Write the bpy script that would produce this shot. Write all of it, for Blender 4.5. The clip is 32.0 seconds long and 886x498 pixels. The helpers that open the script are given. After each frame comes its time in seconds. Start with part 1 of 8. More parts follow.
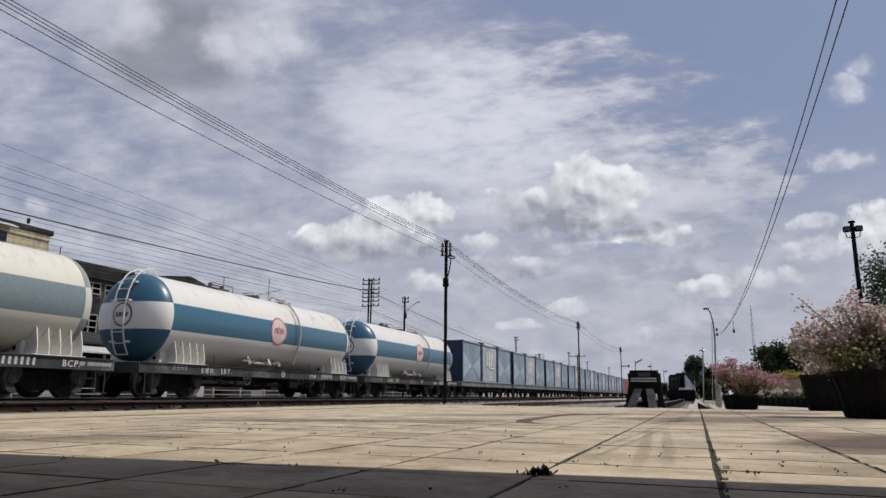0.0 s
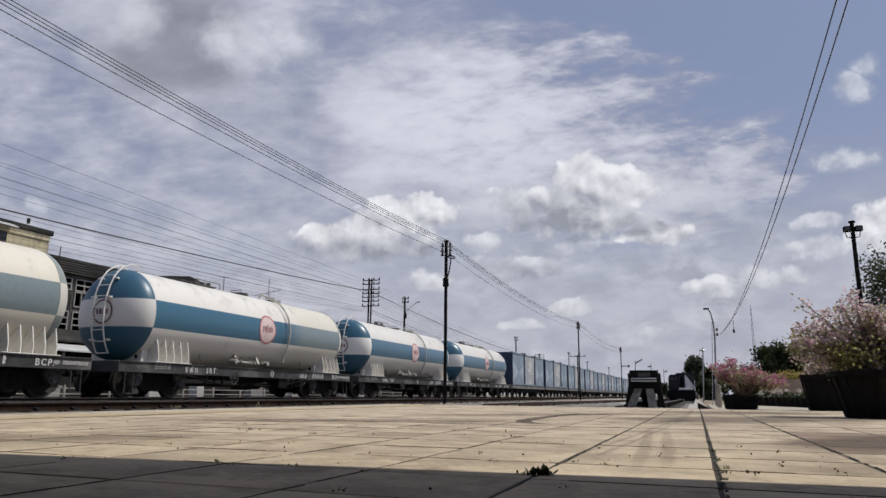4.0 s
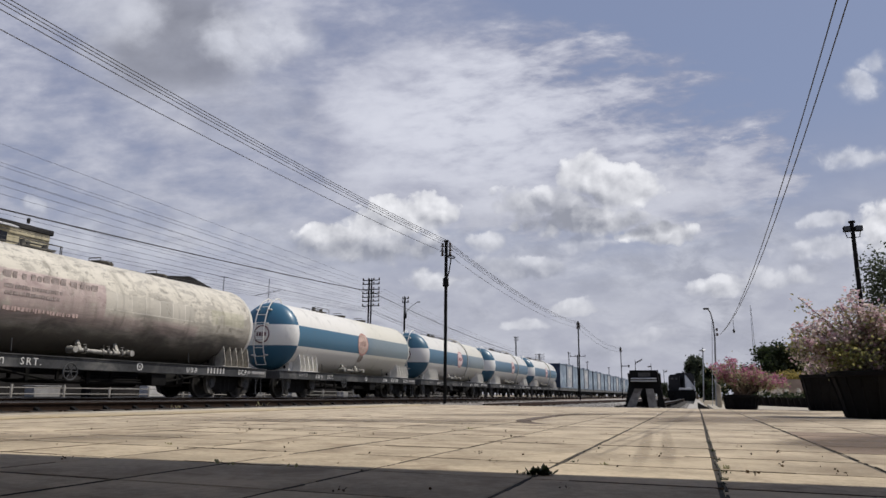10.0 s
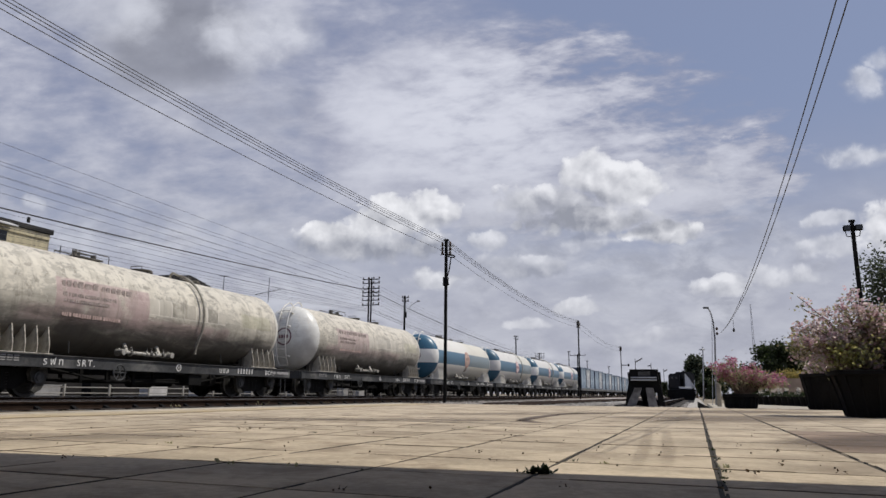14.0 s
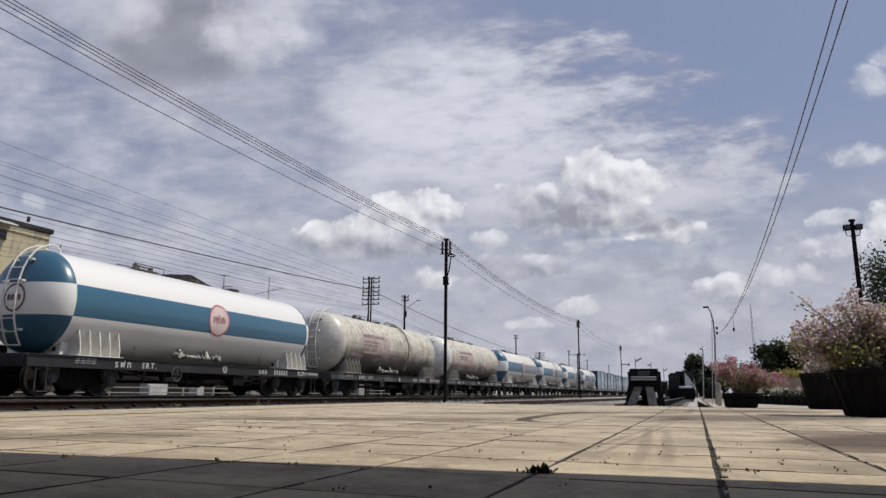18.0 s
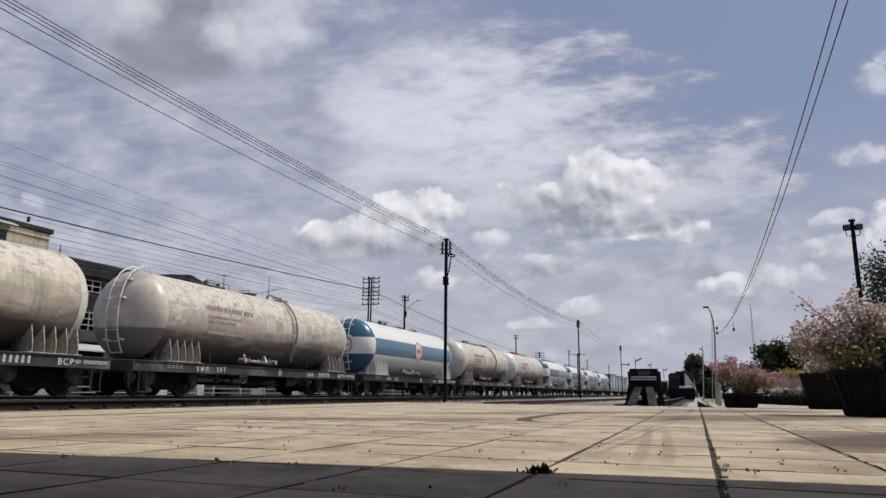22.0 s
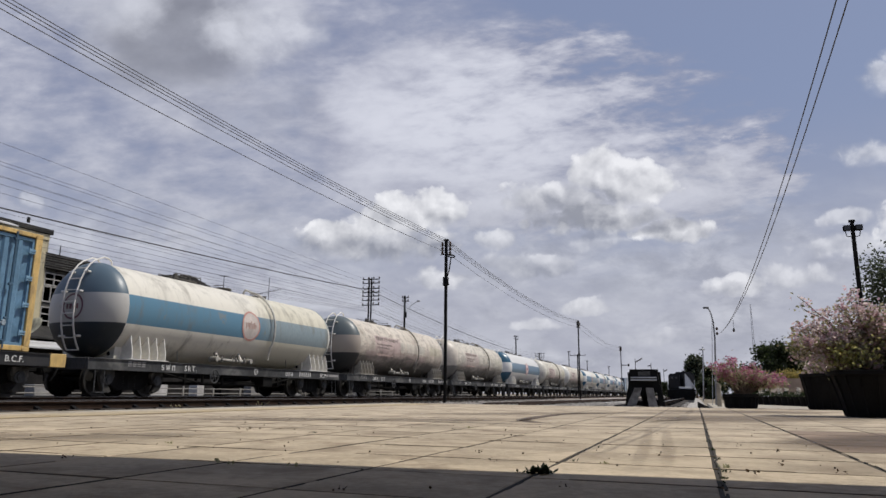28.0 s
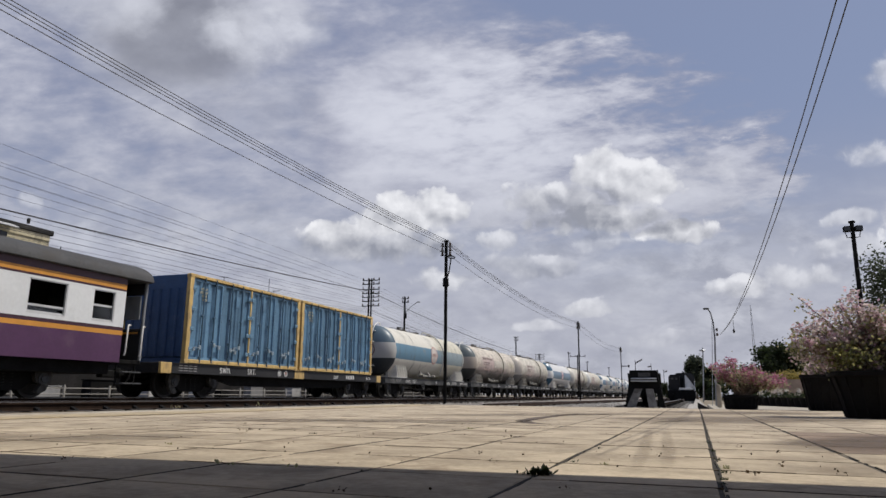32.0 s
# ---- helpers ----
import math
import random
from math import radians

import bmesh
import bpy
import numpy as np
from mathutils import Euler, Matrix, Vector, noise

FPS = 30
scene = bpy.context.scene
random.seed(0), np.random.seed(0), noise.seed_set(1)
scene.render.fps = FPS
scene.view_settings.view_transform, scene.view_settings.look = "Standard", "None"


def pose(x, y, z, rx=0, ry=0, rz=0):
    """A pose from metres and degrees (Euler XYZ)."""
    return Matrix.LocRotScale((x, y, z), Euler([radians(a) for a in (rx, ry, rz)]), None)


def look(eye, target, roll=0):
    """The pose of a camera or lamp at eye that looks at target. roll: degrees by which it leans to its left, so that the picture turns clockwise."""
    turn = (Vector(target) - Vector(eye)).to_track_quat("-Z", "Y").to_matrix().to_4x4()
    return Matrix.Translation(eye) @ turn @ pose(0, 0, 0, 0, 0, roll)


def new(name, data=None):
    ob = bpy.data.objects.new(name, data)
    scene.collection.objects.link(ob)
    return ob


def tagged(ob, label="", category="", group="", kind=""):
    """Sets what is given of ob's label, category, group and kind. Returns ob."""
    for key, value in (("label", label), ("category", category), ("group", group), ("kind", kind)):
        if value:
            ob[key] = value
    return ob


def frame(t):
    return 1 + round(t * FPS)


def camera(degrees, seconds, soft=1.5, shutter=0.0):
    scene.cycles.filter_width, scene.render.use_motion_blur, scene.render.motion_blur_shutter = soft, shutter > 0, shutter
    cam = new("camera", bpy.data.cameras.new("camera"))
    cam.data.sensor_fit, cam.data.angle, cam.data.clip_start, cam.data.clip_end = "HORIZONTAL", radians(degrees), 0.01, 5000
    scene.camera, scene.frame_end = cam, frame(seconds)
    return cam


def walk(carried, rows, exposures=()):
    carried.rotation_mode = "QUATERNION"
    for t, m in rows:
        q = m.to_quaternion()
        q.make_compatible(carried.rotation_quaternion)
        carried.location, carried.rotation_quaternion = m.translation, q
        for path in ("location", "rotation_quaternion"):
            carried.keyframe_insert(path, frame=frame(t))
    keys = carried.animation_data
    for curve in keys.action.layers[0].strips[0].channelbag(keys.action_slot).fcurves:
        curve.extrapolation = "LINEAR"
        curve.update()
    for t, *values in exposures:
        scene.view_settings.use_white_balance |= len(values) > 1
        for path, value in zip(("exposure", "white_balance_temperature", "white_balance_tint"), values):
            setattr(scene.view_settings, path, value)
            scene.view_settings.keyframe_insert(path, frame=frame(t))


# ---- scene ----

# ---------------------------------------------------------------- camera
EYE = (0.0, 0.0, 0.31)


def aim(dip):
    """The camera lies on the platform; dip is how far it nods, in degrees."""
    return pose(*EYE, 101.928 - dip, 0, 19.963) @ pose(0, 0, 0, 0, 0, 0.565)


cam = camera(65.684, 32.0)
walk(cam, [(0.0, aim(0)), (6.0, aim(0)), (12.0, aim(0.01)), (13.0, aim(0.03)), (14.0, aim(0.08)), (16.5, aim(0.13)),
           (18.0, aim(0.13)), (19.0, aim(0.11)), (20.0, aim(0.14)), (22.0, aim(0.13)), (23.0, aim(0.09)), (26.0, aim(0.085)),
           (28.5, aim(0.08)), (29.6, aim(0.05)), (30.2, aim(0.0)), (32.0, aim(0.0))], exposures=[(0.0, 0.0), (32.0, 0.0)])

# the camera's first axes, as fixed directions of the sky
m0 = aim(0).to_3x3()
AX_R, AX_U, AX_W = tuple(m0.col[0]), tuple(m0.col[1]), tuple(-m0.col[2])

# ---------------------------------------------------------------- node helpers


class Nodes:
    """Short calls that add nodes to one tree."""

    def __init__(self, tree):
        self.t = tree
        tree.nodes.clear()

    def n(self, kind, **props):
        node = self.t.nodes.new(kind)
        for key, value in props.items():
            setattr(node, key, value)
        return node

    def put(self, socket, value):
        if isinstance(value, bpy.types.NodeSocket):
            self.t.links.new(value, socket)
        elif value is not None:
            if socket.type == "RGBA" and len(value) == 3:
                value = (*value, 1.0)
            socket.default_value = value

    def math(self, op, a, b=None, c=None, clamp=False):
        node = self.n("ShaderNodeMath", operation=op, use_clamp=clamp)
        for i, v in enumerate((a, b, c)):
            self.put(node.inputs[i], v)
        return node.outputs[0]

    def vec(self, op, a, b=None, scale=None):
        node = self.n("ShaderNodeVectorMath", operation=op)
        self.put(node.inputs[0], a)
        self.put(node.inputs[1], b)
        if scale is not None:
            self.put(node.inputs["Scale"], scale)
        return node.outputs["Value" if op in ("DOT_PRODUCT", "LENGTH") else "Vector"]

    def ramp(self, x, lo, hi, a=0.0, b=1.0, smooth=True):
        node = self.n("ShaderNodeMapRange", interpolation_type="SMOOTHSTEP" if smooth else "LINEAR")
        for i, v in enumerate((x, lo, hi, a, b)):
            self.put(node.inputs[i], v)
        return node.outputs[0]

    def mix(self, fac, a, b, how="MIX"):
        node = self.n("ShaderNodeMix", data_type="RGBA", blend_type=how)
        self.put(node.inputs[0], fac)
        self.put(node.inputs[6], a)
        self.put(node.inputs[7], b)
        return node.outputs[2]

    def noise(self, p, scale, detail=4, rough=0.55, warp=0.0, ident=0.0):
        node = self.n("ShaderNodeTexNoise", noise_dimensions="4D" if ident else "3D")
        if ident:
            self.put(node.inputs["W"], ident)
        self.put(node.inputs["Vector"], p)
        for key, v in (("Scale", scale), ("Detail", detail), ("Roughness", rough), ("Distortion", warp)):
            self.put(node.inputs[key], v)
        return node.outputs["Fac"]

    def sep(self, v):
        node = self.n("ShaderNodeSeparateXYZ")
        self.put(node.inputs[0], v)
        return node.outputs

    def comb(self, x, y, z=0.0):
        node = self.n("ShaderNodeCombineXYZ")
        for i, v in enumerate((x, y, z)):
            self.put(node.inputs[i], v)
        return node.outputs[0]


def sky_plane(N, d):
    """Plane coordinates (right, up) of a direction, about the middle of the view."""
    w = N.math("MAXIMUM", N.math("ABSOLUTE", N.vec("DOT_PRODUCT", d, AX_W)), 0.25)
    return N.math("DIVIDE", N.vec("DOT_PRODUCT", d, AX_R), w), N.math("DIVIDE", N.vec("DOT_PRODUCT", d, AX_U), w)


def blob(N, u, v, at, size, below=1.0):
    """1 in the middle of an ellipse, 0 on its rim, negative outside; the lower half is flattened by below."""
    du = N.math("DIVIDE", N.math("SUBTRACT", u, at[0]), size[0])
    dv = N.math("DIVIDE", N.math("SUBTRACT", v, at[1]), size[1])
    if below != 1.0:
        dv = N.math("MAXIMUM", dv, N.math("MULTIPLY", dv, -1.0 / below))
    return N.math("SUBTRACT", 1.0, N.math("ADD", N.math("MULTIPLY", du, du), N.math("MULTIPLY", dv, dv)))


# ---------------------------------------------------------------- light
SUN = Vector((0.50, 0.25, 1.0)).normalized()
sun = new("sun", bpy.data.lights.new("sun", "SUN"))
sun.data.energy, sun.data.angle, sun.data.color = 3.6, radians(0.53), (1.0, 0.95, 0.87)
sun.matrix_basis = look((0, 0, 60), Vector((0, 0, 60)) - SUN)

world = bpy.data.worlds.new("sky")
scene.world = world
world.use_nodes = True
N = Nodes(world.node_tree)
sky = N.n("ShaderNodeTexSky", sky_type="NISHITA", sun_disc=False)
sky.sun_elevation, sky.sun_rotation = math.asin(SUN.z), math.atan2(SUN.x, SUN.y)
sky.air_density, sky.dust_density, sky.ozone_density = 1.0, 1.2, 1.0
d = N.vec("NORMALIZE", N.n("ShaderNodeTexCoord").outputs["Generated"])
u, v = sky_plane(N, d)
elev = N.sep(d)[2]
p = N.comb(u, v)
# high thin cloud: a broad veil, combed into fine ripples on one side
wide = N.noise(p, 3.0, 6, 0.56, 0.2, 3.1)
mottle = N.noise(N.comb(u, N.math("MULTIPLY", v, 2.3)), 9.0, 7, 0.58, 0.25, 8.3)
ripple_p = N.comb(N.math("ADD", u, N.math("MULTIPLY", v, 0.7)), N.math("SUBTRACT", N.math("MULTIPLY", v, 3.2), N.math("MULTIPLY", u, 0.5)))
ripple = N.noise(ripple_p, 9.0, 6, 0.58, 0.4, 1.7)
fine = N.noise(ripple_p, 26.0, 5, 0.58, 0.2, 5.2)
veil = N.ramp(blob(N, u, v, (0.115, 0.175), (0.35, 0.160)), -0.6, 0.9, 0.0, 1.08)
veil2 = N.ramp(blob(N, u, v, (0.31, 0.130), (0.29, 0.115)), -0.4, 0.9, 0.0, 1.0)
veil3 = N.ramp(blob(N, u, v, (-0.46, 0.20), (0.62, 0.44)), -0.6, 0.9, 0.0, 0.50)
clear = N.ramp(blob(N, u, v, (0.50, 0.31), (0.44, 0.24)), -0.5, 0.8, 0.0, 0.45)
fringe = N.ramp(blob(N, u, v, (0.27, 0.17), (0.36, 0.20)), -0.3, 0.6)
amount = N.math("SUBTRACT", N.math("MAXIMUM", N.math("MAXIMUM", veil, veil2), veil3), clear)
amount = N.math("ADD", amount, N.math("MULTIPLY", N.math("SUBTRACT", wide, 0.5), 0.8))
amount = N.math("ADD", amount, N.math("MULTIPLY", N.math("SUBTRACT", mottle, 0.5), 0.9))
amount = N.math("ADD", amount, N.math("MULTIPLY", N.math("MULTIPLY", N.math("SUBTRACT", ripple, 0.5), fringe), 2.1))
amount = N.math("ADD", amount, N.math("MULTIPLY", N.math("MULTIPLY", N.math("SUBTRACT", fine, 0.5), N.math("ADD", N.math("MULTIPLY", fringe, 0.65), 0.35)), 0.9))
wisps = N.math("MULTIPLY", N.ramp(N.noise(N.comb(u, N.math("MULTIPLY", v, 2.4)), 14.0, 6, 0.6, 0.4, 12.7), 0.60, 0.78, 0.0, 0.8), N.ramp(blob(N, u, v, (0.42, 0.20), (0.30, 0.13)), -0.2, 0.7))
amount = N.math("ADD", amount, wisps)
haze = N.ramp(N.math("ADD", elev, N.math("MULTIPLY", N.math("SUBTRACT", wide, 0.5), 0.12)), 0.10, 0.40, 0.97, 0.0)
cover = N.math("MAXIMUM", N.ramp(amount, -0.05, 0.75), haze)
veil_colour = N.mix(N.ramp(N.math("ADD", amount, N.math("MULTIPLY", N.math("SUBTRACT", mottle, 0.5), 0.9)), 0.05, 1.35), (3.0, 3.15, 4.2), (6.9, 7.05, 7.9))
low_tone = N.mix(N.ramp(mottle, 0.32, 0.66), (4.1, 4.2, 5.0), (5.3, 5.4, 6.1))
veil_colour = N.mix(haze, veil_colour, low_tone)
blue = N.mix(0.70, sky.outputs[0], (2.45, 2.85, 4.35))
bg = N.n("ShaderNodeBackground")
N.put(bg.inputs["Color"], N.mix(N.math("MULTIPLY", cover, 0.93), blue, veil_colour))
bg.inputs["Strength"].default_value = 0.1
N.put(N.n("ShaderNodeOutputWorld").inputs["Surface"], bg.outputs[0])

# ---------------------------------------------------------------- mesh helpers


class Mb:
    """Gathers the pieces of one mesh."""

    def __init__(self):
        self.v, self.f = [], []

    def add(self, verts, faces, m=None):
        k = len(self.v)
        self.v += [tuple(m @ Vector(p)) if m else tuple(p) for p in verts]
        self.f += [tuple(k + i for i in f) for f in faces]
        return self

    def box(self, c, s, ch=0.0, m=None):
        hx, hy, hz = s[0] / 2, s[1] / 2, s[2] / 2
        ch = min(ch, hx * 0.9, hy * 0.9, hz * 0.9)
        if ch <= 0:
            vs = [(c[0] + a * hx, c[1] + b * hy, c[2] + e * hz) for a in (-1, 1) for b in (-1, 1) for e in (-1, 1)]
            return self.add(vs, [(0, 1, 3, 2), (4, 6, 7, 5), (0, 4, 5, 1), (2, 3, 7, 6), (0, 2, 6, 4), (1, 5, 7, 3)], m)
        vs, idx = [], {}
        for a in (-1, 1):
            for b in (-1, 1):
                for e in (-1, 1):
                    for k in range(3):
                        q = [a * hx, b * hy, e * hz]
                        for j in range(3):
                            if j != k:
                                q[j] -= (a, b, e)[j] * ch
                        idx[a, b, e, k] = len(vs)
                        vs.append((c[0] + q[0], c[1] + q[1], c[2] + q[2]))
        fs = []
        for k in range(3):
            i, j = (k + 1) % 3, (k + 2) % 3
            for sgn in (-1, 1):
                loop = []
                for p, q in ((-1, -1), (1, -1), (1, 1), (-1, 1)):
                    key = [0, 0, 0]
                    key[k], key[i], key[j] = sgn, p, q
                    loop.append(idx[(*key, k)])
                fs.append(tuple(loop if sgn > 0 else loop[::-1]))
        for k in range(3):
            i, j = (k + 1) % 3, (k + 2) % 3
            for p in (-1, 1):
                for q in (-1, 1):
                    a, b = [0, 0, 0], [0, 0, 0]
                    a[k], a[i], a[j] = -1, p, q
                    b[k], b[i], b[j] = 1, p, q
                    loop = [idx[(*a, i)], idx[(*b, i)], idx[(*b, j)], idx[(*a, j)]]
                    fs.append(tuple(loop[::-1] if p * q > 0 else loop))
        for a in (-1, 1):
            for b in (-1, 1):
                for e in (-1, 1):
                    loop = [idx[a, b, e, k] for k in range(3)]
                    fs.append(tuple(loop if a * b * e > 0 else loop[::-1]))
        return self.add(vs, fs, m)

    def cyl(self, a, b, r, n=12, r2=None, cap=True):
        a, b = Vector(a), Vector(b)
        q = (b - a).to_track_quat("Z", "Y")
        r2 = r if r2 is None else r2
        vs = []
        for e, rr in ((a, r), (b, r2)):
            vs += [e + q @ Vector((rr * math.cos(2 * math.pi * i / n), rr * math.sin(2 * math.pi * i / n), 0)) for i in range(n)]
        fs = [(i, (i + 1) % n, n + (i + 1) % n, n + i) for i in range(n)]
        if cap:
            fs += [tuple(range(n))[::-1], tuple(range(n, 2 * n))]
        return self.add(vs, fs)

    def tube(self, pts, r, n=6, radii=None):
        pts = [Vector(p) for p in pts]
        vs, fs, last = [], [], None
        for k, p in enumerate(pts):
            way = (pts[min(k + 1, len(pts) - 1)] - pts[max(k - 1, 0)]).normalized()
            side = way.cross(last if last else (Vector((0, 0, 1)) if abs(way.z) < 0.9 else Vector((1, 0, 0)))).normalized()
            up = side.cross(way)
            last = up
            rr = radii[k] if radii else r
            vs += [p + rr * (math.cos(2 * math.pi * i / n) * side + math.sin(2 * math.pi * i / n) * up) for i in range(n)]
        for k in range(len(pts) - 1):
            fs += [(k * n + i, k * n + (i + 1) % n, (k + 1) * n + (i + 1) % n, (k + 1) * n + i) for i in range(n)]
        fs += [tuple(range(n))[::-1], tuple(range(len(vs) - n, len(vs)))]
        return self.add(vs, fs)

    def lathe(self, prof, n=24, m=None, closed=True):
        """prof: (radius, height) about the z axis."""
        vs = [(r * math.cos(2 * math.pi * i / n), r * math.sin(2 * math.pi * i / n), z) for r, z in prof for i in range(n)]
        fs = [(k * n + i, k * n + (i + 1) % n, (k + 1) * n + (i + 1) % n, (k + 1) * n + i) for k in range(len(prof) - 1) for i in range(n)]
        if closed:
            fs += [tuple(range(n))[::-1], tuple(range(len(vs) - n, len(vs)))]
        return self.add(vs, fs, m)

    def prism(self, outline, lo, hi, axis="y", m=None):
        """An outline in the other two axes, drawn out along axis."""
        def at(a, b, t):
            return {"x": (t, a, b), "y": (a, t, b), "z": (a, b, t)}[axis]
        n = len(outline)
        vs = [at(a, b, lo) for a, b in outline] + [at(a, b, hi) for a, b in outline]
        fs = [(i, (i + 1) % n, n + (i + 1) % n, n + i) for i in range(n)] + [tuple(range(n))[::-1], tuple(range(n, 2 * n))]
        return self.add(vs, fs, m)

    def data(self, name, mat, smooth=40):
        me = bpy.data.meshes.new(name)
        me.from_pydata(self.v, [], self.f)
        for one in (mat if isinstance(mat, (list, tuple)) else [mat]):
            me.materials.append(one)
        me.update()
        bm = bmesh.new()
        bm.from_mesh(me)
        bmesh.ops.recalc_face_normals(bm, faces=bm.faces)
        bm.to_mesh(me)
        bm.free()
        if smooth:
            me.polygons.foreach_set("use_smooth", [True] * len(me.polygons))
            me.set_sharp_from_angle(angle=radians(smooth))
        return me


def part(name, mb, mat, parent, label="", smooth=40, at=None):
    """One mesh object under a thing or a part."""
    ob = new(name, mb if isinstance(mb, bpy.types.Mesh) else mb.data(name, mat, smooth))
    ob.parent = parent
    if at is not None:
        ob.matrix_basis = at
    if label:
        ob["label"] = label
    return ob


def thing(name, m, label, category, group="", kind=""):
    ob = new(name)
    ob.empty_display_size = 0.2
    ob.matrix_basis = m
    return tagged(ob, label, category, group, kind)


def single(name, mb, mat, label, category="", group="", kind="", smooth=40, at=None):
    ob = new(name, mb.data(name, mat, smooth))
    if at is not None:
        ob.matrix_basis = at
    return tagged(ob, label, category, group, kind)


# ---------------------------------------------------------------- materials


def material(name, colour, rough=0.6, metal=0.0, vary=0.25, scale=3.0, bump=0.0, bump_scale=60.0, dirt=None, dirt_amount=0.4,
             dirt_scale=1.2, streak=False, per_object=0.0, spec=0.5):
    """A painted or raw surface: two scales of tone, dirt with a shape of its own, fine relief."""
    mat = bpy.data.materials.new(name)
    mat.use_nodes = True
    N = Nodes(mat.node_tree)
    p = N.n("ShaderNodeTexCoord").outputs["Object"]
    info = N.n("ShaderNodeObjectInfo")
    if per_object:
        p = N.vec("ADD", p, N.vec("SCALE", N.comb(info.outputs["Random"], info.outputs["Random"], info.outputs["Random"]), scale=37.0))
    big, small = N.noise(p, scale, 5, 0.6), N.noise(p, scale * 14, 3, 0.6)
    tone = N.math("ADD", N.math("MULTIPLY", big, 1.3), N.math("MULTIPLY", small, 0.7))
    dark, light = [c * (1 - vary) for c in colour], [min(c * (1 + vary), 0.95) for c in colour]
    col = N.mix(N.ramp(tone, 0.7, 1.3), dark, light)
    if per_object:
        one = N.ramp(info.outputs["Random"], 0, 1, 1 - per_object, 1 + per_object, False)
        col = N.mix(1.0, col, N.comb(one, one, one), "MULTIPLY")
    r = rough
    if dirt:
        q = N.vec("MULTIPLY", p, (1, 1, 0.22)) if streak else p
        mask = N.noise(q, dirt_scale * (3 if streak else 1), 7, 0.65, 0.4, 2.3)
        mask = N.math("MULTIPLY", N.ramp(mask, 0.62 - 0.28 * dirt_amount, 0.80 - 0.2 * dirt_amount), min(1.0, 0.35 + dirt_amount))
        col = N.mix(mask, col, dirt)
        r = N.math("ADD", rough, N.math("MULTIPLY", mask, 0.85 - rough))
    b = N.n("ShaderNodeBsdfPrincipled")
    N.put(b.inputs["Base Color"], col)
    N.put(b.inputs["Roughness"], r)
    b.inputs["Metallic"].default_value = metal
    b.inputs["Specular IOR Level"].default_value = spec
    if bump:
        bn = N.n("ShaderNodeBump")
        bn.inputs["Strength"].default_value = bump
        bn.inputs["Distance"].default_value = 0.01
        N.put(bn.inputs["Height"], N.math("ADD", N.noise(p, bump_scale, 4, 0.6), N.math("MULTIPLY", N.noise(p, bump_scale * 0.12, 3), 1.2)))
        N.put(b.inputs["Normal"], bn.outputs[0])
    N.put(N.n("ShaderNodeOutputMaterial").inputs["Surface"], b.outputs[0])
    return mat


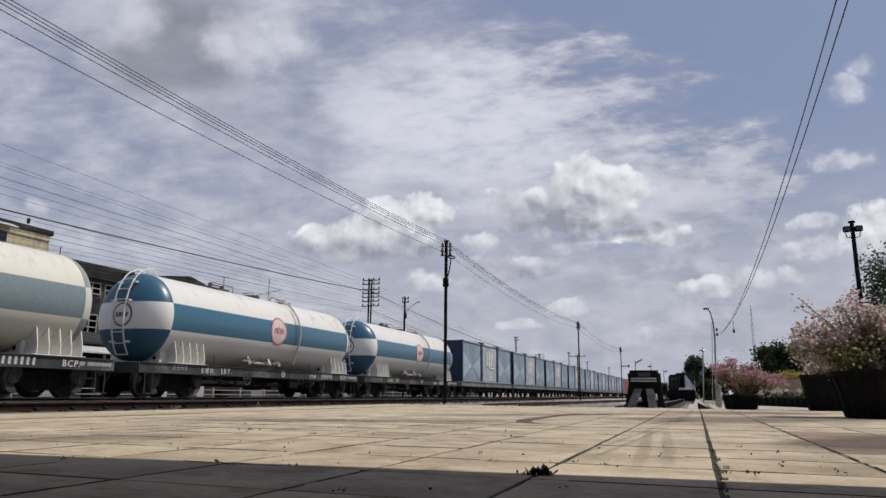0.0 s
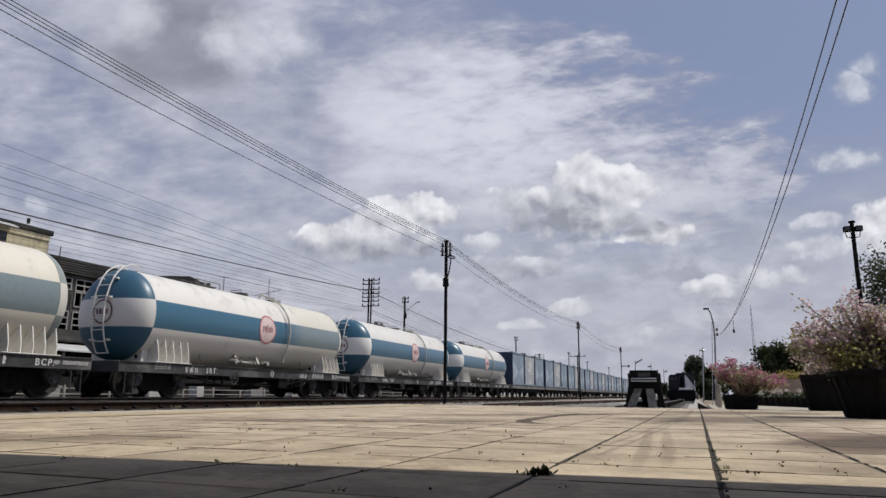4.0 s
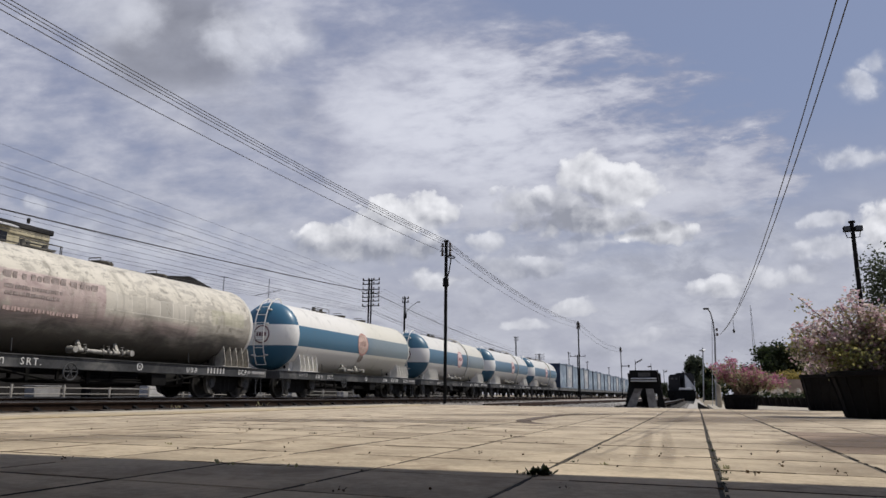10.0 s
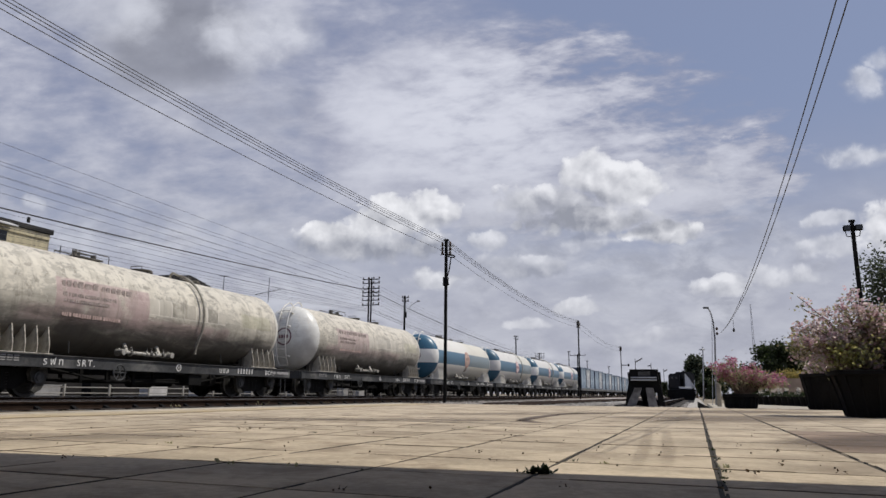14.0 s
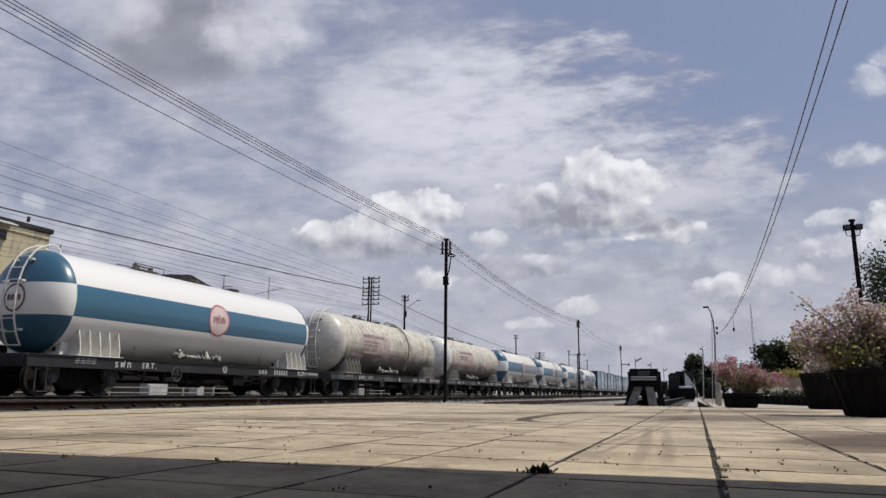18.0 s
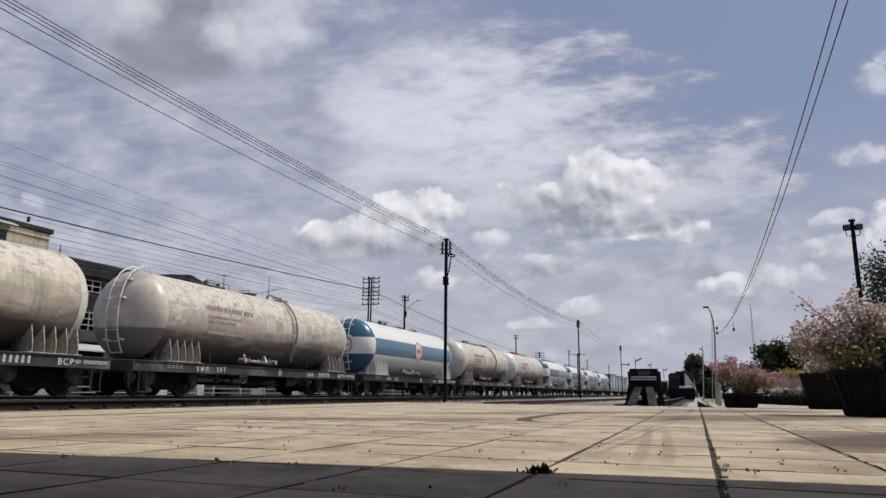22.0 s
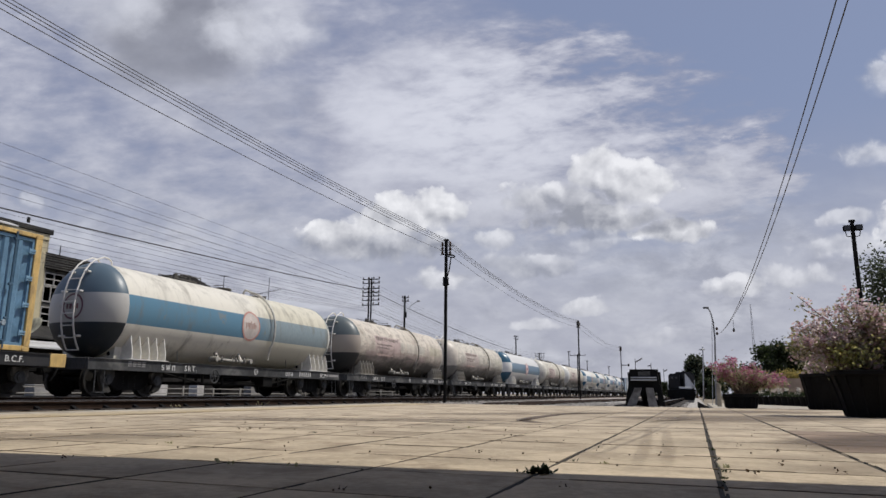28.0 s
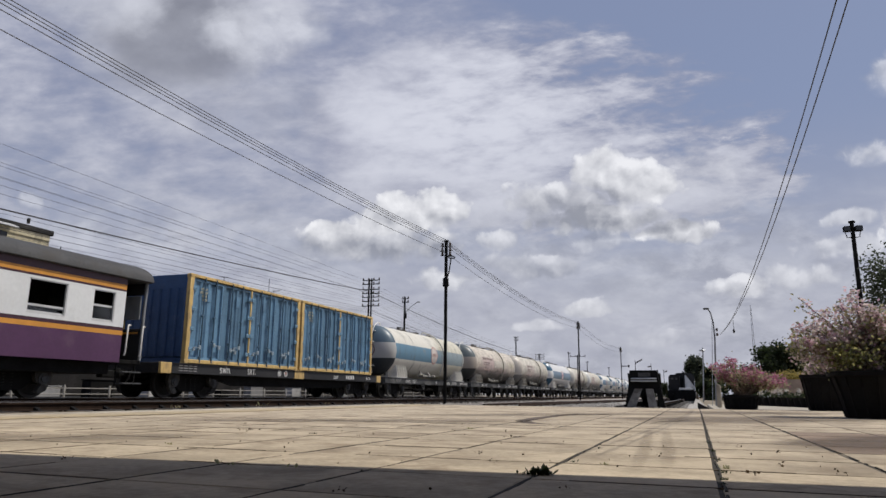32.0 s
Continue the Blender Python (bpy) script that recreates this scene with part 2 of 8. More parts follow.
M = dict(
    slab=material("slab_concrete", (0.412, 0.342, 0.248), 0.85, 0, 0.24, 2.2, 0.5, 70, (0.215, 0.165, 0.115), 0.48, 2.4, per_object=0.09, spec=0.25),
    joint=material("joint_dirt", (0.030, 0.025, 0.018), 0.95, 0, 0.4, 6, 0.5, 90),
    joint_dust=material("joint_dust", (0.19, 0.152, 0.108), 0.95, 0, 0.4, 6, 0.5, 90),
    concrete=material("old_concrete", (0.38, 0.34, 0.27), 0.85, 0, 0.2, 1.0, 0.3, 50, (0.2, 0.17, 0.13), 0.5),
    yellow_line=material("yellow_line_paint", (0.41, 0.322, 0.19), 0.75, 0, 0.25, 4, 0.2, 60, (0.33, 0.28, 0.19), 0.7, 3),
    brown=material("brown_slab", (0.24, 0.175, 0.125), 0.85, 0, 0.2, 1.5, 0.3, 60, (0.13, 0.10, 0.07), 0.4, per_object=0.1),
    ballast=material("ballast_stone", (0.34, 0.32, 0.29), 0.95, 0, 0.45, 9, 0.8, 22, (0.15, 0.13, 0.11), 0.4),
    ballast_dark=material("darkened_ballast", (0.11, 0.10, 0.09), 0.95, 0, 0.45, 9, 0.8, 22, (0.06, 0.052, 0.045), 0.4),
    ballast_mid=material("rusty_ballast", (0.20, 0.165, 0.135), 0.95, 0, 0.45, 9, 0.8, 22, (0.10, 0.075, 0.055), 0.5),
    earth=material("dry_earth", (0.20, 0.165, 0.115), 0.95, 0, 0.3, 0.6, 0.5, 30),
    rail=material("rusty_rail", (0.022, 0.014, 0.010), 0.9, 0.0, 0.35, 5, 0.3, 60, spec=0.08),
    railhead=material("worn_railhead", (0.30, 0.29, 0.28), 0.35, 0.9, 0.15, 8),
    sleeper=material("grimy_sleeper", (0.040, 0.035, 0.03), 0.9, 0, 0.3, 3, 0.4, 50),
    steel_dark=material("dirty_black_steel", (0.007, 0.0068, 0.0065), 0.85, 0.0, 0.5, 3, 0.3, 60, (0.016, 0.014, 0.012), 0.3, 1.6, spec=0.15),
    frame_grey=material("weathered_dark_grey_frame_paint", (0.052, 0.053, 0.054), 0.65, 0.0, 0.4, 1.2, 0.2, 60, (0.19, 0.185, 0.17), 0.45, 0.8, spec=0.3),
    frame_black=material("black_frame_paint", (0.016, 0.016, 0.017), 0.6, 0.0, 0.3, 1.2, 0.15, 60, (0.08, 0.07, 0.06), 0.3, 1.2),
    wheel=material("wheel_steel", (0.013, 0.012, 0.011), 0.65, 0.0, 0.4, 6, 0.2, 60, spec=0.2),
    tread=material("polished_wheel_tread", (0.35, 0.34, 0.33), 0.35, 0.9, 0.1, 8),
    white_bar=material("white_stencil_paint", (0.72, 0.71, 0.68), 0.6, 0, 0.15, 9),
    white_metal=material("white_painted_metal", (0.70, 0.68, 0.63), 0.5, 0, 0.12, 6, 0, 60, (0.3, 0.26, 0.2), 0.25, 4),
    black=material("matt_black", (0.008, 0.008, 0.008), 0.85, 0, 0.3, 4, 0.2, 40, spec=0.15),
    pole_black=material("tarred_pole", (0.009, 0.0085, 0.008), 0.8, 0, 0.4, 3, 0.2, 60, spec=0.15),
    casting=material("dusty_cast_steel", (0.040, 0.038, 0.034), 0.8, 0.0, 0.4, 4, 0.3, 60, (0.20, 0.19, 0.165), 0.42, 2.2, per_object=0.35, spec=0.2),
    tyre=material("dull_wheel_tyre", (0.022, 0.021, 0.020), 0.6, 0.3, 0.3, 5, 0.1, 60, (0.05, 0.045, 0.04), 0.4, 3),
    galvanised=material("galvanised_steel", (0.42, 0.43, 0.44), 0.45, 0.7, 0.12, 5),
    wire=material("overhead_wire", (0.085, 0.085, 0.09), 0.6, 0.2, 0.1, 2),
)

# ---------------------------------------------------------------- ground, tracks, platform
TRAIN_X, NEAR_X, SIDE_X, RAIL_Z = -14.76, -9.90, -1.43, 0.13
single("ground", Mb().box((0, 1500, -0.62), (9000, 9000, 1.0)), M["earth"], "dry bare earth of the station yard", "ground", kind="structure")
# the train's bed is coloured darker, for the gloom under the wagons
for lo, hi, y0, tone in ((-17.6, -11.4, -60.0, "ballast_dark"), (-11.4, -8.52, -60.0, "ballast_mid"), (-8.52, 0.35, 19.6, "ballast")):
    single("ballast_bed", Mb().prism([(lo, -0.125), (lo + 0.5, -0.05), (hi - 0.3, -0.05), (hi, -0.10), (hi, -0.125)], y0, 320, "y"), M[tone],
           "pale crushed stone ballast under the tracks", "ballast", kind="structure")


def rail_profile(x):
    return [(x - 0.06, 0.0), (x + 0.06, 0.0), (x + 0.06, 0.012), (x + 0.01, 0.026), (x + 0.008, 0.09), (x + 0.03, 0.10), (x + 0.03, 0.124),
            (x - 0.03, 0.124), (x - 0.03, 0.10), (x - 0.008, 0.09), (x - 0.01, 0.026), (x - 0.06, 0.012)]


def track(x, y0, y1, label):
    t = thing("railway_track", pose(x, 0, 0), label, "track", kind="structure")
    for side in (-0.53, 0.53):
        r = part("rail", Mb().prism(rail_profile(side), y0, y1), M["rail"], t, "rusty brown steel rail", smooth=0)
        part("running_surface", Mb().box((side, (y0 + y1) / 2, 0.126), (0.055, y1 - y0, 0.008)), M["railhead"], r, "worn bright top of the rail")
    return t


tracks = [track(NEAR_X, -40, 300, "rusty metre-gauge track beside the platform"), track(TRAIN_X, -160, 300, "metre-gauge track that carries the freight train"),
          track(SIDE_X, 21.6, 260, "siding track that ends at the buffer stop")]

bend = thing("railway_track", pose(0, 0, 0), "old siding track that curves in behind the buffer stop", "track", kind="structure")
for dx in (0.0, -1.06):
    part("rail", Mb().tube([(x + dx, y, -0.005) for x, y in ((-4.78, 19.7), (-4.70, 22.8), (-4.60, 26.5), (-4.47, 30.9), (-4.25, 37.0), (-3.98, 44.0), (-3.6, 60.0), (-3.14, 82.0), (-2.9, 120.0))], 0.05, 4), M["rail"], bend, "rusty brown steel rail")

# ---------------------------------------------------------------- the train's parts
WHEEL_R = 0.43
MOVERS, WHEELS = [], []          # (thing, place along the track at the start); wheelsets that turn


def tank_paint(name, head=False, white=(0.80, 0.785, 0.74), blue=(0.040, 0.130, 0.205), fade=0.0, fade_from=99.0, grime=0.25, seed=0.0, livery=True,
               grey=(0.46, 0.425, 0.355), low=None, poster=0.0, head_plain=False):
    """Tank enamel: one wide stripe, rain streaks, rust bloom; faded ahead of fade_from."""
    mat = bpy.data.materials.new(name)
    mat.use_nodes = True
    N = Nodes(mat.node_tree)
    p = N.n("ShaderNodeTexCoord").outputs["Object"]
    x, y, z = N.sep(p)[:3]
    q = N.vec("ADD", p, (seed, seed * 2.0, seed))
    big = N.noise(q, 0.9, 6, 0.62, 0.3)
    small = N.noise(q, 9.0, 5, 0.65)
    streak = N.noise(N.vec("MULTIPLY", q, (1.5, 3.2, 0.7)), 1.0, 7, 0.66, 0.5)
    if livery:
        band = N.ramp(N.math("ABSOLUTE", N.math("SUBTRACT", z, 2.22)), 0.368, 0.382, 1.0, 0.0)
        if head:
            # heads take the stripe's blue darkened, for the shade on the tank ends
            band, blue = N.math("SUBTRACT", 1.0, band), [c * 0.82 for c in blue]
        pale = N.mix(N.ramp(small, 0.3, 0.7), [c * 0.45 + e for c, e in zip(blue, (0.175, 0.172, 0.145))], [c * 0.45 + e for c, e in zip(blue, (0.215, 0.212, 0.18))])
        worn = N.ramp(N.math("ADD", y, N.math("MULTIPLY", big, 1.2)), fade_from - 0.2, fade_from + 1.5, fade, min(1.0, fade + 0.8))
        if low:
            band = N.math("MAXIMUM", band, N.ramp(z, 1.840, 1.850, 1.0, 0.0))
        col = N.mix(band, N.mix(worn, white, [c * e for c, e in zip(white, (0.88, 0.865, 0.775))]), N.mix(worn, blue, pale))
        if low:
            col = N.mix(N.ramp(z, 1.840, 1.850, 1.0, 0.0), col, low)
    else:
        up = N.ramp(N.math("ADD", z, N.math("MULTIPLY", big, 1.4)), 2.5, 3.6, 0.0, 0.13)
        col = N.mix(N.ramp(big, 0.32, 0.68), [c * 0.82 for c in grey], [min(c * 1.28, 0.8) for c in grey])
        drag = N.noise(N.vec("MULTIPLY", q, (1.0, 0.5, 5.0)), 1.6, 6, 0.62, 0.3)
        col = N.mix(N.ramp(drag, 0.42, 0.70, 0.0, 0.55 if not head_plain else 0.2), col, [c * 0.58 for c in grey])
        flake_n = N.math("ADD", N.noise(N.vec("MULTIPLY", q, (1.0, 0.7, 1.2)), 3.8, 9, 0.72, 0.3, 6.6), up)
        flake = N.ramp(flake_n, 0.575 if not head_plain else 0.70, 0.615 if not head_plain else 0.76)
        col = N.mix(N.math("MULTIPLY", flake, 0.55), col, (0.72, 0.67, 0.56))
        bare = N.ramp(N.math("ADD", N.noise(q, 4.2, 8, 0.7, 0.4, 2.9), N.math("MULTIPLY", up, 0.35)), 0.60, 0.635, 0.0, 0.55 if not head_plain else 0.15)
        col = N.mix(bare, col, (0.17, 0.155, 0.125))
        if low:
            # remains of a coloured lower half
            col = N.mix(N.math("MULTIPLY", N.ramp(N.math("ADD", z, N.math("MULTIPLY", big, 0.25)), 1.93, 1.99, 1.0, 0.0), 0.8), col, low)
    if poster:
        # remains of a printed advertisement: pale and dull rectangles, a rose band under them
        br = N.n("ShaderNodeTexBrick", offset=0.37, squash=1.6, squash_frequency=3)
        N.put(br.inputs["Vector"], N.comb(N.math("ADD", y, seed), N.math("ADD", z, 0.05), 0.0))
        for key, val in (("Scale", 1.0), ("Brick Width", 0.50), ("Row Height", 0.44), ("Mortar Size", 0.016), ("Bias", 0.15)):
            br.inputs[key].default_value = val
        br.inputs["Color1"].default_value, br.inputs["Color2"].default_value = (0.20, 0.185, 0.15, 1), (0.56, 0.52, 0.44, 1)
        br.inputs["Mortar"].default_value = (0.66, 0.62, 0.54, 1)
        def sheet(y0, y1, z0, z1, soft=0.02):
            return N.math("MULTIPLY", N.ramp(N.math("ABSOLUTE", N.math("SUBTRACT", y, (y0 + y1) / 2)), (y1 - y0) / 2 - soft, (y1 - y0) / 2 + soft, 1.0, 0.0),
                          N.ramp(N.math("ABSOLUTE", N.math("SUBTRACT", z, (z0 + z1) / 2)), (z1 - z0) / 2 - soft, (z1 - z0) / 2 + soft, 1.0, 0.0))
        wear = N.ramp(N.noise(q, 1.5, 7, 0.66), 0.34, 0.50, 0.15, 1.0)
        pictures = N.math("MULTIPLY", sheet(-0.85, 2.35, 2.14, 2.58), N.math("MULTIPLY", wear, min(1.0, poster * 1.15)))
        col = N.mix(pictures, col, br.outputs["Color"])
        label_patch = N.math("MULTIPLY", sheet(3.15, 4.75, 2.16, 2.60), N.math("MULTIPLY", wear, 0.6 * poster))
        col = N.mix(label_patch, col, (0.40, 0.385, 0.25))
        rose = N.math("MAXIMUM", N.math("MULTIPLY", sheet(-3.75, -0.85, 1.74, 2.72), 0.9), N.math("MULTIPLY", sheet(-4.6, 2.6, 1.66, 2.02, 0.10), 0.75))
        col = N.mix(N.math("MULTIPLY", N.math("MULTIPLY", rose, wear), 0.85 * poster), col, (0.42, 0.285, 0.285))
    g = N.math("MULTIPLY", N.ramp(N.math("ADD", N.math("MULTIPLY", streak, 0.6), N.math("MULTIPLY", big, 0.5)), 0.68 - 0.30 * grime, 0.86 - 0.20 * grime), min(1.0, 0.25 + grime))
    col = N.mix(N.math("MULTIPLY", g, 1.0 if livery else 0.75), col, (0.17, 0.155, 0.125))
    scab = N.ramp(N.noise(q, 2.3, 8, 0.72, 0.6, 4.0), 0.66 - 0.10 * grime, 0.70 - 0.08 * grime, 0.0, min(1.0, 1.3 * grime))
    col = N.mix(scab, col, (0.22, 0.20, 0.165))
    if livery and not head and grime > 0.1:
        # brown spill stains about the hatches on the crown
        spill = N.math("MULTIPLY", N.ramp(N.noise(N.vec("MULTIPLY", q, (0.9, 1.3, 0.6)), 1.5, 7, 0.66, 0.5, 5.7), 0.50, 0.68), N.ramp(z, 2.55, 3.15, 0.0, 0.50))
        col = N.mix(spill, col, (0.24, 0.225, 0.19))
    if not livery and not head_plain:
        # ragged soot dragged along the barrel, deepened to carry the belly's shade
        soot_shade = N.noise(N.vec("MULTIPLY", q, (1.0, 0.45, 1.6)), 1.7, 7, 0.64, 0.6, 9.1)
        reach = N.math("ADD", z, N.math("MULTIPLY", N.math("SUBTRACT", soot_shade, 0.5), 1.7))
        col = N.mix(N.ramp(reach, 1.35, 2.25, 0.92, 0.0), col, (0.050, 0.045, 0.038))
    b = N.n("ShaderNodeBsdfPrincipled")
    N.put(b.inputs["Base Color"], col)
    N.put(b.inputs["Roughness"], N.math("ADD", 0.32 + 0.3 * grime, N.math("MULTIPLY", g, 0.3)))
    if livery:
        b.inputs["Coat Weight"].default_value, b.inputs["Coat Roughness"].default_value = max(0.0, (0.25 if head else 0.45) - 1.0 * grime), 0.16 + 0.3 * grime
    bn = N.n("ShaderNodeBump")
    bn.inputs["Strength"].default_value, bn.inputs["Distance"].default_value = 0.25, 0.02
    N.put(bn.inputs["Height"], N.math("ADD", N.math("MULTIPLY", big, 1.0), N.math("MULTIPLY", small, 0.15)))
    N.put(b.inputs["Normal"], bn.outputs[0])
    N.put(N.n("ShaderNodeOutputMaterial").inputs["Surface"], b.outputs[0])
    return mat


def lettering(text, size, mat, gap=1.0, name="lettering"):
    """Flat raised letters with the built-in font, facing the platform (+x), reading along +y about their middle."""
    cu = bpy.data.curves.new(name, "FONT")
    cu.body, cu.size, cu.extrude, cu.resolution_u = text, size, 0.002, 2
    cu.align_x, cu.space_character = "CENTER", gap
    tmp = new(name, cu)
    me = bpy.data.meshes.new_from_object(tmp.evaluated_get(bpy.context.evaluated_depsgraph_get()))
    bpy.data.objects.remove(tmp)
    bpy.data.curves.remove(cu)
    me.transform(Matrix(((0, 0, 1, 0), (1, 0, 0, 0), (0, 1, 0, 0), (0, 0, 0, 1))))
    me.materials.clear()
    me.materials.append(mat)
    return me


TEXT = {}


def letters(text, size, mat, gap=1.0):
    if (text, size, mat.name) not in TEXT:
        TEXT[text, size, mat.name] = lettering(text, size, mat, gap)
    return TEXT[text, size, mat.name]


def bars(count, length, height, gap, m=None):
    """Plain bars that stand for marks too small to read."""
    b = Mb()
    for i in range(count):
        b.box((0, i * (length + gap) + length / 2, 0), (0.004, length, height), 0, m)
    return b


CACHE = {}


def cached(key, make, mat, smooth=40):
    if key not in CACHE:
        CACHE[key] = make().data(key, mat, smooth)
    return CACHE[key]


def wheelset():
    b = Mb().cyl((-0.62, 0, 0), (0.62, 0, 0), 0.065, 10)
    for s in (-1, 1):
        m = Matrix.Translation((s * 0.55, 0, 0)) @ Matrix.Rotation(s * math.pi / 2, 4, "Y")
        b.lathe([(0.10, -0.09), (0.10, -0.02), (0.34, 0.0), (0.37, -0.03), (0.46, -0.045), (0.46, -0.02), (0.43, -0.015), (0.428, 0.07), (0.37, 0.07),
                 (0.36, 0.035), (0.15, 0.03), (0.12, 0.07), (0.09, 0.09)], 28, m)
        for k in range(4):
            a = k * math.pi / 2 + 0.4
            b.cyl((s * 0.56, 0.26 * math.cos(a), 0.26 * math.sin(a)), (s * 0.595, 0.26 * math.cos(a), 0.26 * math.sin(a)), 0.045, 8)
    return b


def bogie_side(s):
    """Cast side frame with its bowed belly, pedestals and spring nest."""
    b = Mb()
    x = s * 0.76
    out = [(-1.08, 0.42), (-1.08, 0.60), (-0.90, 0.68), (-0.55, 0.70), (-0.40, 0.62), (0.40, 0.62), (0.55, 0.70), (0.90, 0.68), (1.08, 0.60), (1.08, 0.42), (0.92, 0.36),
           (0.72, 0.40), (0.50, 0.22), (0.36, 0.17), (-0.36, 0.17), (-0.50, 0.22), (-0.72, 0.40), (-0.92, 0.36)]
    b.prism(out, x - 0.05, x + 0.05, "x")
    for k in (-0.85, 0.85):
        b.box((x + s * 0.06, k, 0.45), (0.18, 0.30, 0.28), 0.04)
    return b


def bogie(parent, y, mat):
    o = part("bogie", cached("bogie_frame", lambda: Mb().box((0, 0, 0.58), (1.5, 0.34, 0.16), 0.03).box((0, 0, 0.46), (1.3, 0.20, 0.12), 0.03), mat), mat, parent,
             "grimy black cast-steel bogie", at=pose(0, y, 0))
    for s in (-1, 1):
        f = part("side_frame", cached("side_frame%d" % s, lambda: bogie_side(s), mat, 30), mat, o)
    for s in (-1, 1):
        def springs(s=s):
            b = Mb()
            for k in (-0.2, 0.0, 0.2):
                b.tube([(s * 0.76 + 0.055 * math.cos(a * 1.1), k + 0.055 * math.sin(a * 1.1), 0.21 + a * 0.011) for a in range(0, 34)], 0.013, 5)
            return b
        part("spring", cached("spring%d" % s, springs, M["wheel"]), None, o)
    for s in (-1, 1):
        for k in (-0.85, 0.85):
            part("axle_box", cached("axle_box", lambda: Mb().cyl((-0.07, 0, 0), (0.07, 0, 0), 0.13, 14).cyl((0.07, 0, 0), (0.10, 0, 0), 0.08, 12), M["frame_grey"]), None, o,
                 at=pose(s * 0.92, k, 0.43, 0, 0, 0 if s > 0 else 180))
            part("pedestal", cached("pedestal%d" % (k > 0), lambda: Mb().prism([((-1 if k < 0 else 1) * a, z) for a, z in ((-0.20, 0.64), (0.20, 0.66), (0.24, 0.52), (0.20, 0.34), (0.10, 0.16), (-0.06, 0.10), (-0.14, 0.14), (-0.03, 0.30), (-0.16, 0.36), (-0.22, 0.52))], -0.055, 0.055, "x")
                                                                      .cyl((0.05, 0, 0.46), (0.085, 0, 0.46), 0.085, 14), M["casting"], 30), None, o, "dusty grey axle-box casting", at=pose(s * 0.90, k, 0, 0, 0, 0) @ (Matrix.Identity(4) if s > 0 else Matrix.Scale(-1, 4, (1, 0, 0))))
        part("brake_hanger", cached("brake_hanger", lambda: Mb().box((0, 0, 0), (0.05, 0.10, 0.36), 0.015).box((0, 0.06, -0.1), (0.09, 0.06, 0.22), 0.02), mat), None, o, at=pose(s * 0.56, 0.33 * s, 0.45))
    for k in (-0.85, 0.85):
        w = part("wheelset", cached("wheelset", wheelset, M["wheel"], 30), None, parent, at=pose(0, y + k, WHEEL_R))
        for s in (-1, 1):
            part("tyre", cached("tyre%d" % s, lambda: Mb().lathe([(0.372, 0.071), (0.426, 0.071), (0.429, 0.066), (0.429, 0.0)], 28, Matrix.Translation((s * 0.551, 0, 0)) @ Matrix.Rotation(s * math.pi / 2, 4, "Y"), False), M["tyre"]), None, w, "dull worn steel tyre")
        WHEELS.append(w)


def underframe(t, half, width, top, deep, mat, end_mat=None, end_len=0.5):
    """Side sills, end beams, centre sill, cross bearers, couplers."""
    for s in (-1, 1):
        x = s * width
        part("side_sill", Mb().box((x, 0, top - deep / 2), (0.09, 2 * half - 2 * (end_len if end_mat else 0), deep), 0.012).box((x + s * 0.02, 0, top - 0.012), (0.12, 2 * half - 2 * (end_len if end_mat else 0) - 0.05, 0.02)),
             mat, t)
        part("end_beam", Mb().box((0, s * (half - 0.05), top - deep / 2), (2 * width - 0.1, 0.10, deep), 0.012), mat, t)
        if end_mat:
            for e in (-1, 1):
                part("sill_end", Mb().box((e * width, s * (half - end_len / 2), top - deep / 2), (0.094, end_len - 0.004, deep + 0.01), 0.012), end_mat, t, "ochre yellow end of the sill")
        part("coupler", Mb().box((0, s * (half + 0.13), top - 0.30), (0.16, 0.36, 0.18), 0.03).box((0.05, s * (half + 0.31), top - 0.30), (0.24, 0.12, 0.26), 0.04), M["steel_dark"], t,
             "dark steel coupler")
        part("brake_hose", Mb().tube([(0.35, s * (half - 0.02), top - 0.25), (0.37, s * (half + 0.12), top - 0.24), (0.38, s * (half + 0.2), top - 0.42), (0.33, s * (half + 0.26), top - 0.58)], 0.022), M["black"], t)
    part("centre_sill", Mb().box((0, 0, top - 0.22), (0.36, 2 * half - 0.3, 0.34), 0.02), M["steel_dark"], t)
    for k in range(-4, 5):
        part("cross_bearer", cached("cross_bearer%.2f" % width, lambda: Mb().box((0, 0, 0), (2 * width - 0.12, 0.08, 0.16)), M["steel_dark"]), None, t, at=pose(0, k * half / 4.7, top - 0.14))


